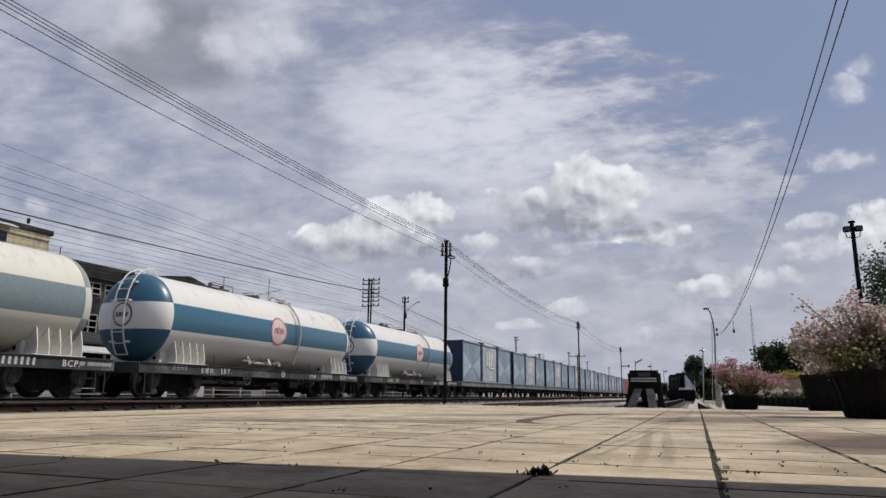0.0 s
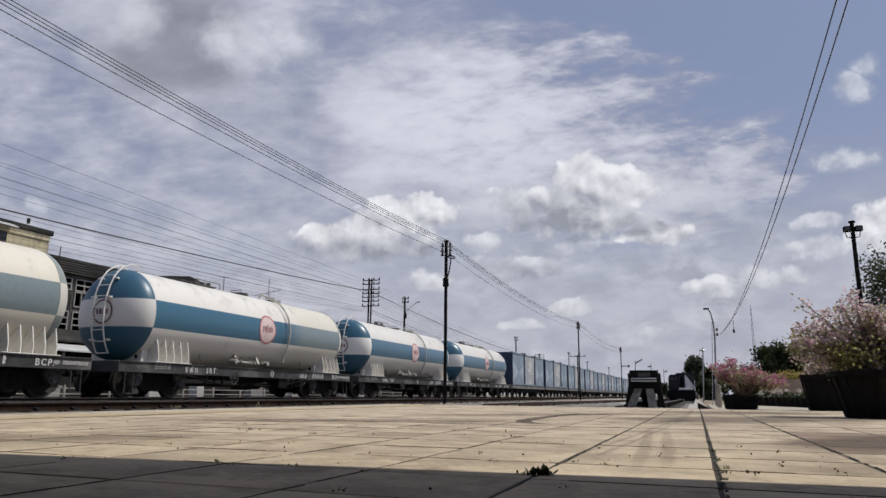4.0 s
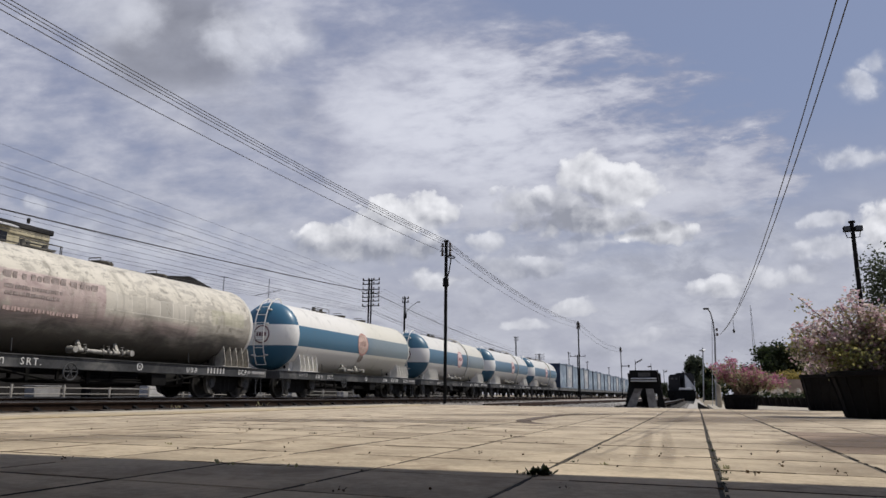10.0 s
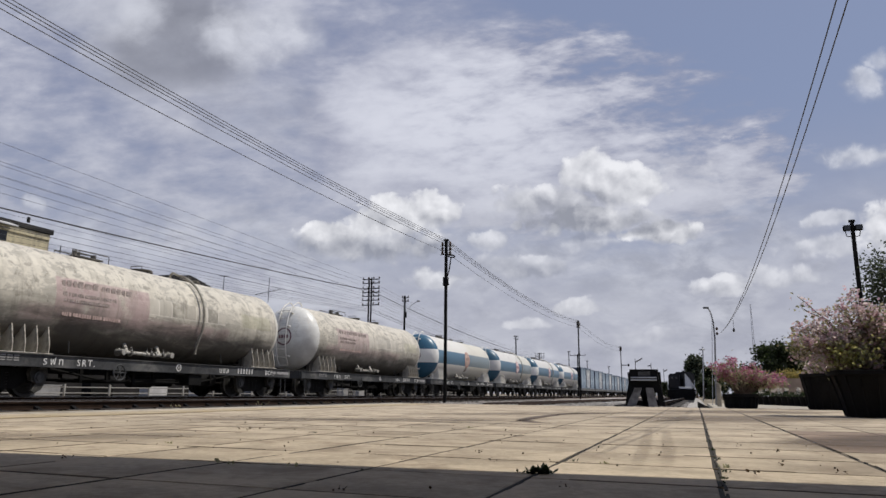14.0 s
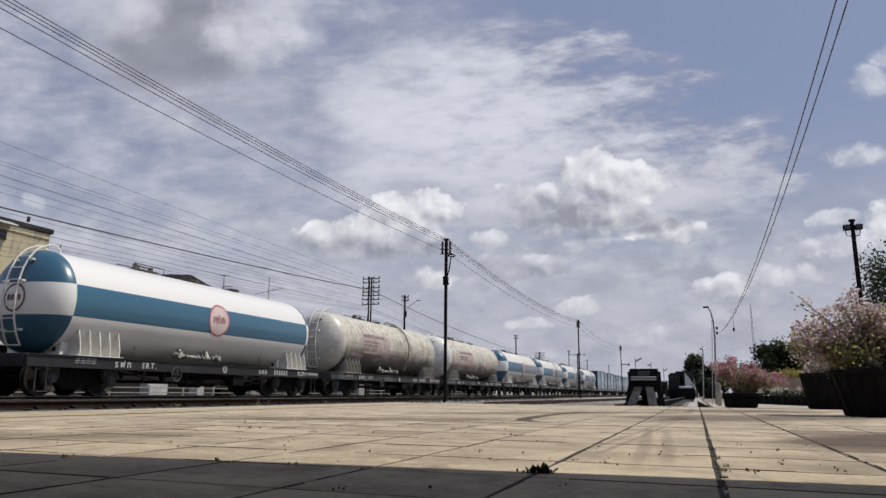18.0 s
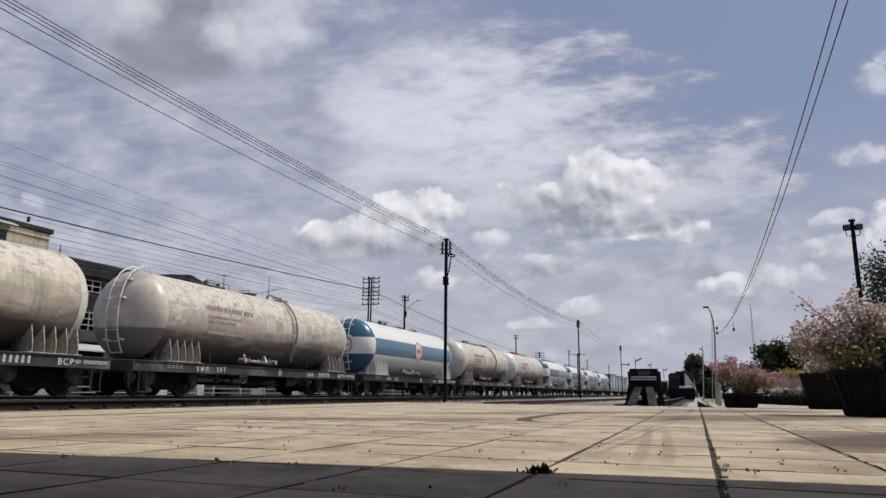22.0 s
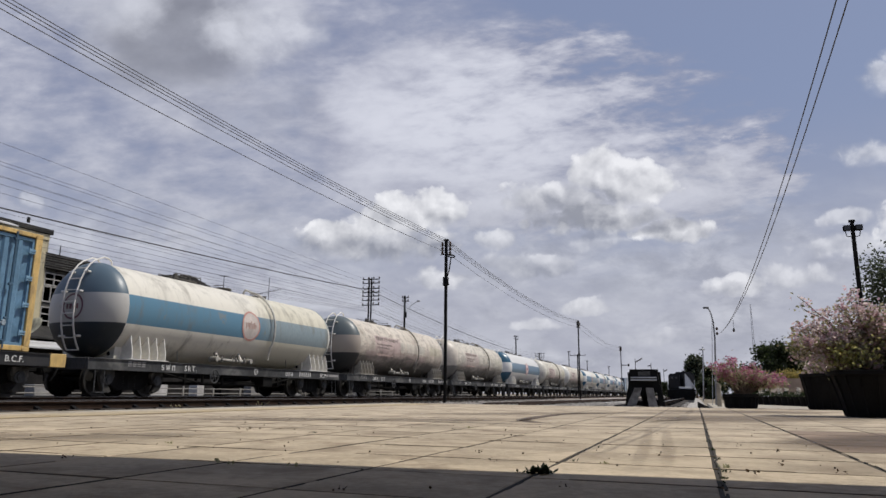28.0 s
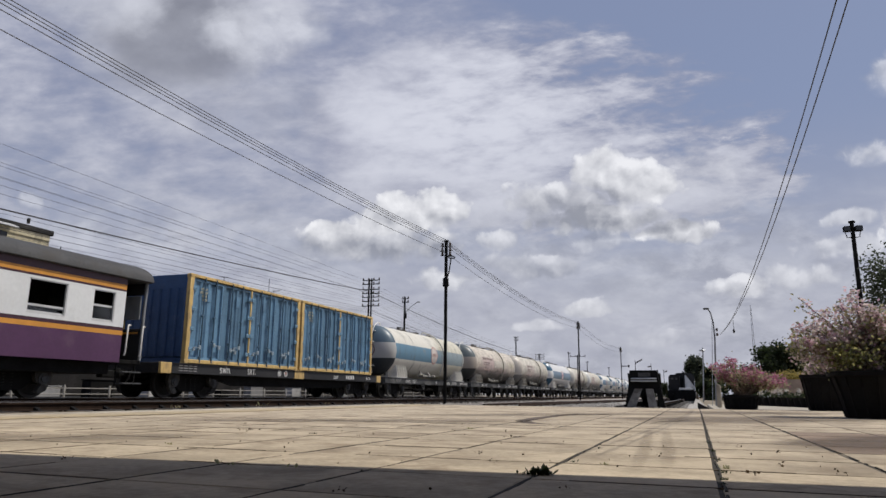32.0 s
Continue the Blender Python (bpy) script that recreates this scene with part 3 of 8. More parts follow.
def tank_wagon(place, look_key, arch, logo, text_mat, shell, head_mat, frame_mat, label, posters=False, front_mat=None):
    t = thing("tank_wagon", pose(TRAIN_X, place, RAIL_Z), label, "tank wagon", "wagons of the freight train")
    MOVERS.append((t, place))
    R0, ZC, YA, YB = 1.25, 2.22, -5.27, 5.10
    lie = Matrix.Translation((0, 0, ZC)) @ Matrix.Rotation(-math.pi / 2, 4, "X")

    def shell_mesh():
        b, n = Mb(), 64
        rings = [YA, YA + 0.02, -3.55, -3.53, -1.8, -1.78, -0.05, -0.03, 1.7, 1.72, 3.4, 3.42, YB - 0.02, YB]
        b.lathe([(R0 - (0.004 if i % 2 else 0.0), y) for i, y in enumerate(rings)], n, lie, False)
        return b
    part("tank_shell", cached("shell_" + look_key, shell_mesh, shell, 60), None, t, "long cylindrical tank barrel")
    for s, y, nm in ((-1, YA, "rear_head"), (1, YB, "front_head")):
        def head_mesh(s=s, y=y):
            prof = [(R0 + 0.006, y - s * 0.03), (R0 + 0.006, y)] + [(R0 * math.cos(a) ** 0.9, y + s * 0.62 * math.sin(a)) for a in [k * math.pi / 36 for k in range(1, 18)]] + [(0.01, y + s * 0.62)]
            return Mb().lathe(prof, 64, lie)
        part("tank_head", cached("head%d_" % s + look_key, head_mesh, front_mat if front_mat and s > 0 else head_mat, 60), None, t, "dished tank end")

    # ladder over the rear head
    def on_head(a, off):
        return (YA - (0.62 + off) * math.cos(a), ZC + (R0 + off) * math.sin(a))
    climb = [radians(k) for k in (-53, -44, -34, -22, -10, 4, 18, 32, 46, 60, 72, 82)]
    path = [on_head(a, 0.085) for a in climb] + [(YA + 0.06, ZC + R0 + 0.15), (YA + 0.22, ZC + R0 + 0.14), (YA + 0.32, ZC + R0 + 0.07), (YA + 0.34, ZC + R0 - 0.02)]
    lad = part("ladder", cached("ladder_foot", lambda: Mb().cyl((-0.2, path[0][0], path[0][1]), (0.2, path[0][0], path[0][1]), 0.018, 8), M["white_metal"]), None, t, "white steel ladder")
    for s in (-0.2, 0.2):
        part("rail", cached("ladder_rail", lambda: Mb().tube([(0, y, z) for y, z in path], 0.022, 8), M["white_metal"]), None, lad, at=pose(s, 0, 0))
        for a in (-34, 18, 46):
            y, z = on_head(radians(a), 0.045)
            part("bracket", cached("ladder_bracket%d%d" % (a, s > 0), lambda: Mb().box((math.copysign(0.06, s), y, z), (0.14, 0.10, 0.05), 0.008), M["white_metal"]), None, lad, at=pose(s, 0, 0))
    for k in range(7):
        z = path[0][1] + 0.30 * (k + 1)
        y = np.interp(z, [q[1] for q in path[:12]], [q[0] for q in path[:12]])
        part("rung", cached("rung", lambda: Mb().cyl((-0.2, 0, 0), (0.2, 0, 0), 0.014, 8), M["white_metal"]), None, lad, at=pose(0, float(y), z))

    # saddles: a box of slanting plates under the barrel, ribbed with gussets
    pale = M["white_metal"] if logo else M["gusset"]
    for y0, lo, hi in ((-4.30, -0.84, 0.72), (4.62, -0.72, 0.78)):
        def cradle(lo=lo, hi=hi):
            arc = [(R0 * 1.002 * math.sin(radians(k)), ZC - R0 * 1.002 * math.cos(radians(k))) for k in range(-55, 56, 5)]
            return Mb().prism([(-0.80, 0.955), (0.80, 0.955), (0.815, 1.262)] + [q for q in arc[::-1] if abs(q[0]) < 0.82] + [(-0.815, 1.262)], lo, hi)
        sd = part("saddle", cached("saddle%.2f_" % y0 + look_key, cradle, shell), None, t, "welded tank saddle", at=pose(0, y0, 0))
        for s in (-1, 1):
            part("base_plate", cached("base_plate%s" % pale.name, lambda: Mb().box((0, 0, 0.952), (0.40, 1.42, 0.022), 0.004), pale), None, sd, "pale base plate", at=pose(s * 1.0, 0.0, 0))
        # a hole shown as a black disc, its inner shade in the colour
        part("lightening_hole", cached("lightening_hole%.2f" % lo, lambda: Mb().cyl((0.62, lo - 0.004, 1.09), (0.62, lo + 0.01, 1.09), 0.055, 14), M["black"]), None, sd, "round dark hole")
        for k in range(5):
            for s in (-1, 1):
                part("gusset", cached("gusset%d" % s + pale.name, lambda: Mb().prism([(s * 0.79, 0.963), (s * 1.175, 0.963), (s * 1.175, 1.15), (s * 1.075, 1.56), (s * 1.045, 1.56), (s * 0.95, 1.40), (s * 0.79, 1.24)], -0.013, 0.013), pale),
                     None, sd, at=pose(0, -0.60 + k * 0.30, 0))

    underframe(t, 6.25, 1.12, 0.94, 0.29, frame_mat)
    for y in (-4.55, 4.55):
        bogie(t, y, M["steel_dark"])
    # marks on the sill
    xs = 1.172
    for text, size, y, gap in (("\u0e23\u0e1f\u0e17", 0.24, -3.54, 1.5), ("SRT.", 0.22, -2.64, 1.35), ("\u0e1a\u0e0a\u0e25", 0.24, 2.54, 1.25), ("BCP.", 0.22, 4.96, 1.2)):
        part("lettering", letters(text, size, text_mat, gap), None, t, "white painted letters", at=pose(xs, y, 0.715))
    for k in range(6):
        part("number_bar", cached("number_bar", lambda: bars(1, 0.065, 0.17, 0.0), M["stencil_dull"]), None, t, at=pose(xs, 3.22 + 0.145 * k, 0.80))
    tagged(part("stencil_mark", cached("mark_bars", lambda: bars(4, 0.12, 0.024, 0.04).add(*bars_shift(0.05)).add(*bars_shift(-0.05)), M["frame_mark"]), None, t, at=pose(xs, -5.0, 0.83)), kind="stuff")
    part("stencil_mark", cached("end_bars", lambda: bars(1, 0.72, 0.09, 0.0), M["frame_mark"]), None, t, at=pose(xs, 5.42, 0.80))
    part("round_mark", cached("round_mark", lambda: Mb().lathe([(0.10, 0), (0.10, 0.004), (0.075, 0.004), (0.075, 0)], 20, Matrix.Rotation(math.pi / 2, 4, "Y"), False), text_mat), None, t, at=pose(xs, 0.53, 0.80))
    part("spot_mark", cached("spot_mark" + text_mat.name, lambda: Mb().cyl((0, 0, 0), (0.004, 0, 0), 0.040, 12), M["frame_mark"]), None, t, at=pose(xs, 0.53, 0.80))
    part("oval_mark", cached("oval_mark", lambda: Mb().lathe([(0.0, 0.004), (0.075, 0.004), (0.075, 0)], 18, Matrix.Rotation(math.pi / 2, 4, "Y") @ Matrix.Diagonal((0.7, 1.2, 1.0, 1.0)), False), M["frame_mark"]), None, t, at=pose(xs, 5.28 - 0.02, 0.80))
    # discharge pipe and valves along the sill
    def manifold():
        b = Mb().tube([(1.00, -1.62, 1.12), (1.04, -1.2, 1.12), (1.04, -0.35, 1.10), (1.02, 0.22, 1.12)], 0.05, 10)
        for y, r in ((-1.58, 0.10), (-1.40, 0.085), (-1.16, 0.09), (-0.62, 0.075), (-0.30, 0.085), (-0.02, 0.09), (0.18, 0.10)):
            b.cyl((1.03, y - 0.022, 1.12), (1.03, y + 0.022, 1.12), r, 14)
        b.tube([(1.03, -1.28, 1.12), (0.88, -1.25, 1.32), (0.78, -1.22, 1.46)], 0.055, 8).tube([(1.02, -0.12, 1.12), (0.88, -0.1, 1.32), (0.78, -0.08, 1.46)], 0.055, 8)
        return b.cyl((1.0, -1.58, 1.12), (1.24, -1.58, 1.12), 0.075, 14).cyl((1.0, 0.18, 1.12), (1.22, 0.18, 1.12), 0.075, 14)
    pipe = part("discharge_pipe", cached("discharge_pipe", manifold, M["pipe"]), None, t, "dull grey discharge pipe with flanges")
    for y in (-1.40, -1.16, -0.46, -0.02):
        part("valve", cached("valve_body", lambda: Mb().lathe([(0.05, -0.09), (0.085, -0.05), (0.085, 0.05), (0.045, 0.09), (0.03, 0.17), (0.035, 0.19)], 12).tube([(0, -0.10, 0.19), (0.02, 0.0, 0.21), (0, 0.11, 0.18)], 0.014), M["pipe_dark"]), None, pipe, at=pose(1.07, y, 1.13) @ Matrix.Scale(0.62, 4))
    for y in (-1.24, -0.10):
        part("outlet_flange", cached("outlet_flange", lambda: Mb().cyl((0, 0, 0), (0.05, 0, -0.06), 0.10, 14), M["pipe"]), None, pipe, at=pose(0.80, y, 1.46))
    # rigging hung under the frame
    for x in (-0.78, 0.78):
        part("truss_rod", cached("truss_rod", lambda: Mb().tube([(0, -3.3, 0.64), (0, -1.6, 0.38), (0, 1.6, 0.38), (0, 3.3, 0.64)], 0.035, 6), M["steel_dark"]), None, t, at=pose(x, 0, 0))
    for y in (-2.4, -1.6, 0.0, 1.6, 2.4):
        part("hanger", cached("hanger", lambda: Mb().box((0.78, 0, 0.52), (0.06, 0.09, 0.34), 0.01).box((-0.78, 0, 0.52), (0.06, 0.09, 0.34), 0.01).box((0, 0, 0.40), (1.56, 0.07, 0.07), 0.01), M["steel_dark"]), None, t, at=pose(0, y, 0))
    part("air_reservoir", cached("air_reservoir", lambda: Mb().cyl((0.55, 1.75, 0.50), (0.55, 2.75, 0.50), 0.19, 16), M["steel_dark"]), None, t)
    part("brake_lever", cached("brake_lever", lambda: Mb().tube([(0.95, -1.3, 0.62), (0.90, -0.9, 0.44), (0.75, 0.6, 0.46), (0.7, 2.2, 0.44)], 0.026, 6).box((0.92, -0.85, 0.5), (0.04, 0.12, 0.36), 0.01), M["steel_dark"]), None, t)

    def hand_wheel():
        b = Mb().tube([(0, 0.19 * math.cos(a), 0.19 * math.sin(a)) for a in [k * math.pi / 12 for k in range(25)]], 0.02, 6).cyl((-0.12, 0, 0), (0.03, 0, 0), 0.035, 8)
        for k in range(3):
            a = k * math.pi / 3
            b.cyl((0, -0.18 * math.cos(a), -0.18 * math.sin(a)), (0, 0.18 * math.cos(a), 0.18 * math.sin(a)), 0.013, 6)
        return b
    part("brake_wheel", cached("brake_wheel", hand_wheel, M["frame_grey"]), None, t, "round hand-brake wheel", at=pose(1.27, -1.69, 0.60))
    part("brake_cylinder", cached("brake_cylinder", lambda: Mb().cyl((0.35, -0.4, 0.40), (0.35, 0.35, 0.40), 0.16, 14).cyl((-0.4, 1.0, 0.42), (-0.4, 2.0, 0.42), 0.14, 14).tube([(0.6, -3.2, 0.42), (0.6, 3.2, 0.42)], 0.022), M["steel_dark"]), None, t)
    for y in (-5.85, 5.85):
        st = part("step_iron", cached("step_iron", lambda: Mb().tube([(1.14, -0.14, 0.66), (1.16, -0.14, 0.12), (1.16, 0.14, 0.12), (1.14, 0.14, 0.66)], 0.016, 6).box((1.16, 0, 0.12), (0.16, 0.30, 0.02)), M["frame_grey"]), None, t, at=pose(0, y, 0))
    part("tool_box", cached("tool_box", lambda: Mb().box((0.85, 1.35, 0.48), (0.5, 0.55, 0.32), 0.02), M["steel_dark"]), None, t)
    for y in (-3.0, -0.5, 2.6):
        part("tank_drain", cached("tank_drain", lambda: Mb().cyl((0.98, 0, 1.0), (0.95, 0, 1.28), 0.012, 6), M["frame_grey"]), None, t, at=pose(0, y, 0))
    # fittings on the crown
    for y, kind in ((-2.1, "valves"), (0.0, "lid"), (2.05, "lid")):
        if kind == "lid":
            hatch = part("manway", cached("manway", lambda: Mb().cyl((0, 0, 3.42), (0, 0, 3.51), 0.25, 20).cyl((0, 0, 3.51), (0, 0, 3.54), 0.29, 20), M["crown"]), None, t, "dark manway cover", at=pose(0, y, 0))
            part("hinge", cached("hinge", lambda: Mb().box((0, 0.31, 3.52), (0.22, 0.08, 0.08), 0.015), M["crown"]), None, hatch)
            part("lid_handle", cached("lid_handle", lambda: Mb().tube([(0.2, -0.2, 3.53), (0.2, -0.2, 3.62), (-0.2, -0.2, 3.62), (-0.2, -0.2, 3.53)], 0.014), M["crown"]), None, hatch)
        else:
            part("crown_valve", cached("valve_cluster", lambda: Mb().box((0, 0, 3.48), (0.6, 0.9, 0.04)).cyl((0.1, -0.3, 3.45), (0.1, -0.3, 3.64), 0.06, 10).cyl((-0.1, 0, 3.45), (-0.1, 0, 3.68), 0.05, 10).cyl((0.1, 0.3, 3.45), (0.1, 0.3, 3.62), 0.07, 10).tube([(0.1, -0.3, 3.6), (0.1, 0.3, 3.6)], 0.02)
                 .tube([(0.32, -0.55, 3.42), (0.32, -0.55, 3.62), (0.32, 0.60, 3.62), (0.32, 0.60, 3.42)], 0.014, 6).tube([(-0.3, -0.55, 3.42), (-0.3, -0.55, 3.62), (-0.3, 0.60, 3.62), (-0.3, 0.60, 3.42)], 0.014, 6), M["crown"]), None, t,
                 "dark valves and a low rail on the tank crown", at=pose(0, y, 0))
    if arch:
        def arch_pipe():
            pts = [(-0.02, 0, ZC + R0 - 0.02), (0.0, 0, ZC + R0 + 0.12), (0.08, 0, ZC + R0 + 0.19)] + [((R0 + 0.13) * math.sin(radians(k)), 0, ZC + (R0 + 0.13) * math.cos(radians(k))) for k in range(12, 118, 8)] + [(1.18, 0, 1.45), (1.15, 0, 1.30), (1.15, 0, 1.21)]
            b = Mb().tube(pts, 0.036, 8).tube([((q[0]) * 0.95, 0.10, ZC + (q[2] - ZC) * 0.95) for q in pts[3:]], 0.013, 6)
            return b
        a = part("vapour_pipe", cached("vapour_pipe" + look_key, arch_pipe, M["pipe_pale"] if logo else M["pipe_old"]), None, t, "thin pipe bent over the barrel", at=pose(0, 1.18, 0))
    if logo:
        def disc():
            b = Mb()
            n = 36
            vs = [((R0 + 0.006) * math.cos(math.asin(max(-1, min(1, (0.03 + r * math.sin(a)) / R0)))), r * math.cos(a), ZC + 0.03 + r * math.sin(a)) for r in (0.0, 0.16, 0.30, 0.43) for a in [2 * math.pi * i / n for i in range(n)]]
            b.add(vs, [(k * n + i, k * n + (i + 1) % n, (k + 1) * n + (i + 1) % n, (k + 1) * n + i) for k in range(3) for i in range(n)])
            return b

        def ring():
            n = 40
            vs = [((R0 + 0.009) * math.cos(math.asin(max(-1, min(1, (0.03 + r * math.sin(a)) / R0)))), r * math.cos(a), ZC + 0.03 + r * math.sin(a)) for r in (0.425, 0.485) for a in [2 * math.pi * i / n for i in range(n)]]
            return Mb().add(vs, [(i, (i + 1) % n, n + (i + 1) % n, n + i) for i in range(n)])

        badge = part("round_badge", cached("badge_" + look_key, disc, M["badge_" + look_key] if "badge_" + look_key in M else M["badge"]), None, t, "round white badge with a red rim")
        if look_key == "worn":
            def bloom():
                b = Mb()
                vs = []
                for k in range(7):
                    z = ZC - 0.40 - 0.055 * k
                    w = 0.16 * math.sin(math.pi * (k + 1) / 8) + 0.02
                    x = (R0 + 0.004) * math.cos(math.asin((z - ZC) / R0))
                    vs += [(x, -0.02 - w * (1 + 0.2 * (k % 2)), z), (x, 0.04 + w * 0.9, z)]
                return b.add(vs, [(2 * k, 2 * k + 1, 2 * k + 3, 2 * k + 2) for k in range(6)])
            part("rust_bloom", bloom(), M["rust"], badge, "dark rust stain under the badge")
        part("badge_rim", cached("badge_rim" + look_key, ring, M["red_faded"] if look_key in ("worn", "pale") else M["red"]), None, badge)
        for k, (w, h, o) in enumerate(((0.05, 0.20, 0), (0.05, 0.14, 0.03), (0.07, 0.20, 0), (0.03, 0.26, 0.04), (0.05, 0.18, 0), (0.06, 0.20, 0.02), (0.05, 0.15, 0))):
            part("badge_mark", cached("badge_mark%d%s" % (k, look_key), lambda: Mb().box((R0 + 0.008, 0, 0), (0.004, w, h)), M["badge_dark_faded"] if look_key in ("worn", "pale") else M["badge_dark"]), None, badge,
                 at=pose(0, -0.27 + k * 0.085, ZC + 0.03 + o))
    def end_ring():
        n, rows = 32, []
        for r in (0.0, 0.20, 0.25, 0.285, 0.335):
            rows.append([(0.06 + r * math.cos(a), YA - 0.628 * math.cos(math.asin(min(1, r / R0))) - 0.004, ZC + 0.02 + r * math.sin(a)) for a in [2 * math.pi * i / n for i in range(n)]])
        b = Mb()
        b.add(rows[3] + rows[4], [(i, (i + 1) % n, n + (i + 1) % n, n + i) for i in range(n)])
        return b

    if logo or look_key == "dull":
        ring_badge = part("end_badge", cached("end_ring_" + look_key, end_ring, M["end_badge"]), None, t, "dark ring badge on the tank end")
        for k in range(4):
            part("badge_mark", cached("end_mark%d_" % k + look_key, lambda: Mb().box((0, 0, 0), (0.06 if k != 1 else 0.085, 0.006, 0.13 if k != 2 else 0.15)), M["end_badge"]), None, ring_badge, at=pose(-0.105 + 0.11 * k, YA - 0.632, ZC + 0.02))
    if posters:
        k0 = random.Random(place)
        for row, (z, h, n) in enumerate(((2.56, 0.24, 12), (2.34, 0.085, 22), (2.20, 0.075, 21), (1.88, 0.10, 22))):
            def words(z=z, h=h, n=n, row=row):
                b, y = Mb(), -3.6 + 0.03 * row
                for k in range(n):
                    w = h * k0.uniform(0.35, 0.8)
                    a = math.asin((z - ZC) / R0)
                    b.box(((R0 + 0.004) * math.cos(a), y + w / 2, z), (0.006, w, h * k0.uniform(0.7, 1.15)))
                    y += w + h * k0.choice((0.18, 0.18, 0.22, 0.5))
                return b
            tagged(part("faded_lettering", words(), M["poster_ink" if row != 3 else "poster_red"], t, smooth=0), kind="stuff")
    return t


def bars_shift(dz):
    b = bars(4, 0.12, 0.024, 0.04)
    return [(x, y, z + dz) for x, y, z in b.v], b.f


M.update(
    rust=material("dark_rust_bloom", (0.30, 0.235, 0.19), 0.8, 0, 0.4, 6, 0, 60, (0.55, 0.51, 0.43), 0.6, 5),
    gusset=material("grimy_gusset_paint", (0.42, 0.395, 0.34), 0.7, 0, 0.3, 4, 0.1, 60, (0.14, 0.12, 0.10), 0.5, 3),
    stencil_dull=material("dull_white_stencil", (0.50, 0.49, 0.47), 0.65, 0, 0.3, 12),
    frame_mark=material("worn_grey_stencil", (0.30, 0.29, 0.28), 0.7, 0, 0.3, 14),
    pipe=material("weathered_pipe", (0.34, 0.325, 0.29), 0.55, 0.3, 0.3, 8, 0.2, 60, (0.08, 0.07, 0.06), 0.4, 5),
    pipe_dark=material("greasy_valve", (0.10, 0.095, 0.085), 0.6, 0.2, 0.4, 8, 0.2, 60, (0.3, 0.28, 0.25), 0.35, 5),
    pipe_pale=material("pale_painted_pipe", (0.50, 0.48, 0.43), 0.5, 0, 0.2, 5, 0.1, 60, (0.2, 0.17, 0.14), 0.4, 3),
    pipe_old=material("dirty_pipe", (0.30, 0.28, 0.23), 0.6, 0, 0.3, 5, 0.1, 60, (0.12, 0.10, 0.08), 0.5, 3),
    crown=material("grimy_crown_fittings", (0.085, 0.08, 0.07), 0.7, 0.2, 0.4, 5, 0.2, 60, (0.25, 0.23, 0.2), 0.4, 4),
    badge=material("badge_white_and_pink", (0.66, 0.52, 0.50), 0.45, 0, 0.12, 2.5),
    badge_worn=material("badge_rust_stained", (0.50, 0.36, 0.30), 0.6, 0, 0.25, 4, 0, 60, (0.3, 0.18, 0.12), 0.5, 3),
    badge_pale=material("badge_washed_out", (0.52, 0.46, 0.42), 0.6, 0, 0.2, 3),
    red=material("badge_red", (0.45, 0.18, 0.18), 0.5, 0, 0.15, 4),
    red_faded=material("badge_red_faded", (0.48, 0.25, 0.21), 0.6, 0, 0.2, 4),
    badge_dark=material("badge_letters", (0.34, 0.14, 0.16), 0.5, 0, 0.2, 5),
    badge_dark_faded=material("badge_letters_faded", (0.42, 0.28, 0.24), 0.6, 0, 0.2, 5),
    end_badge=material("end_badge_maroon", (0.16, 0.075, 0.085), 0.5, 0, 0.3, 6),
    poster_ink=material("faded_poster_ink", (0.34, 0.285, 0.26), 0.8, 0, 0.35, 5),
    poster_red=material("faded_poster_rose", (0.42, 0.31, 0.28), 0.8, 0, 0.25, 5),
)
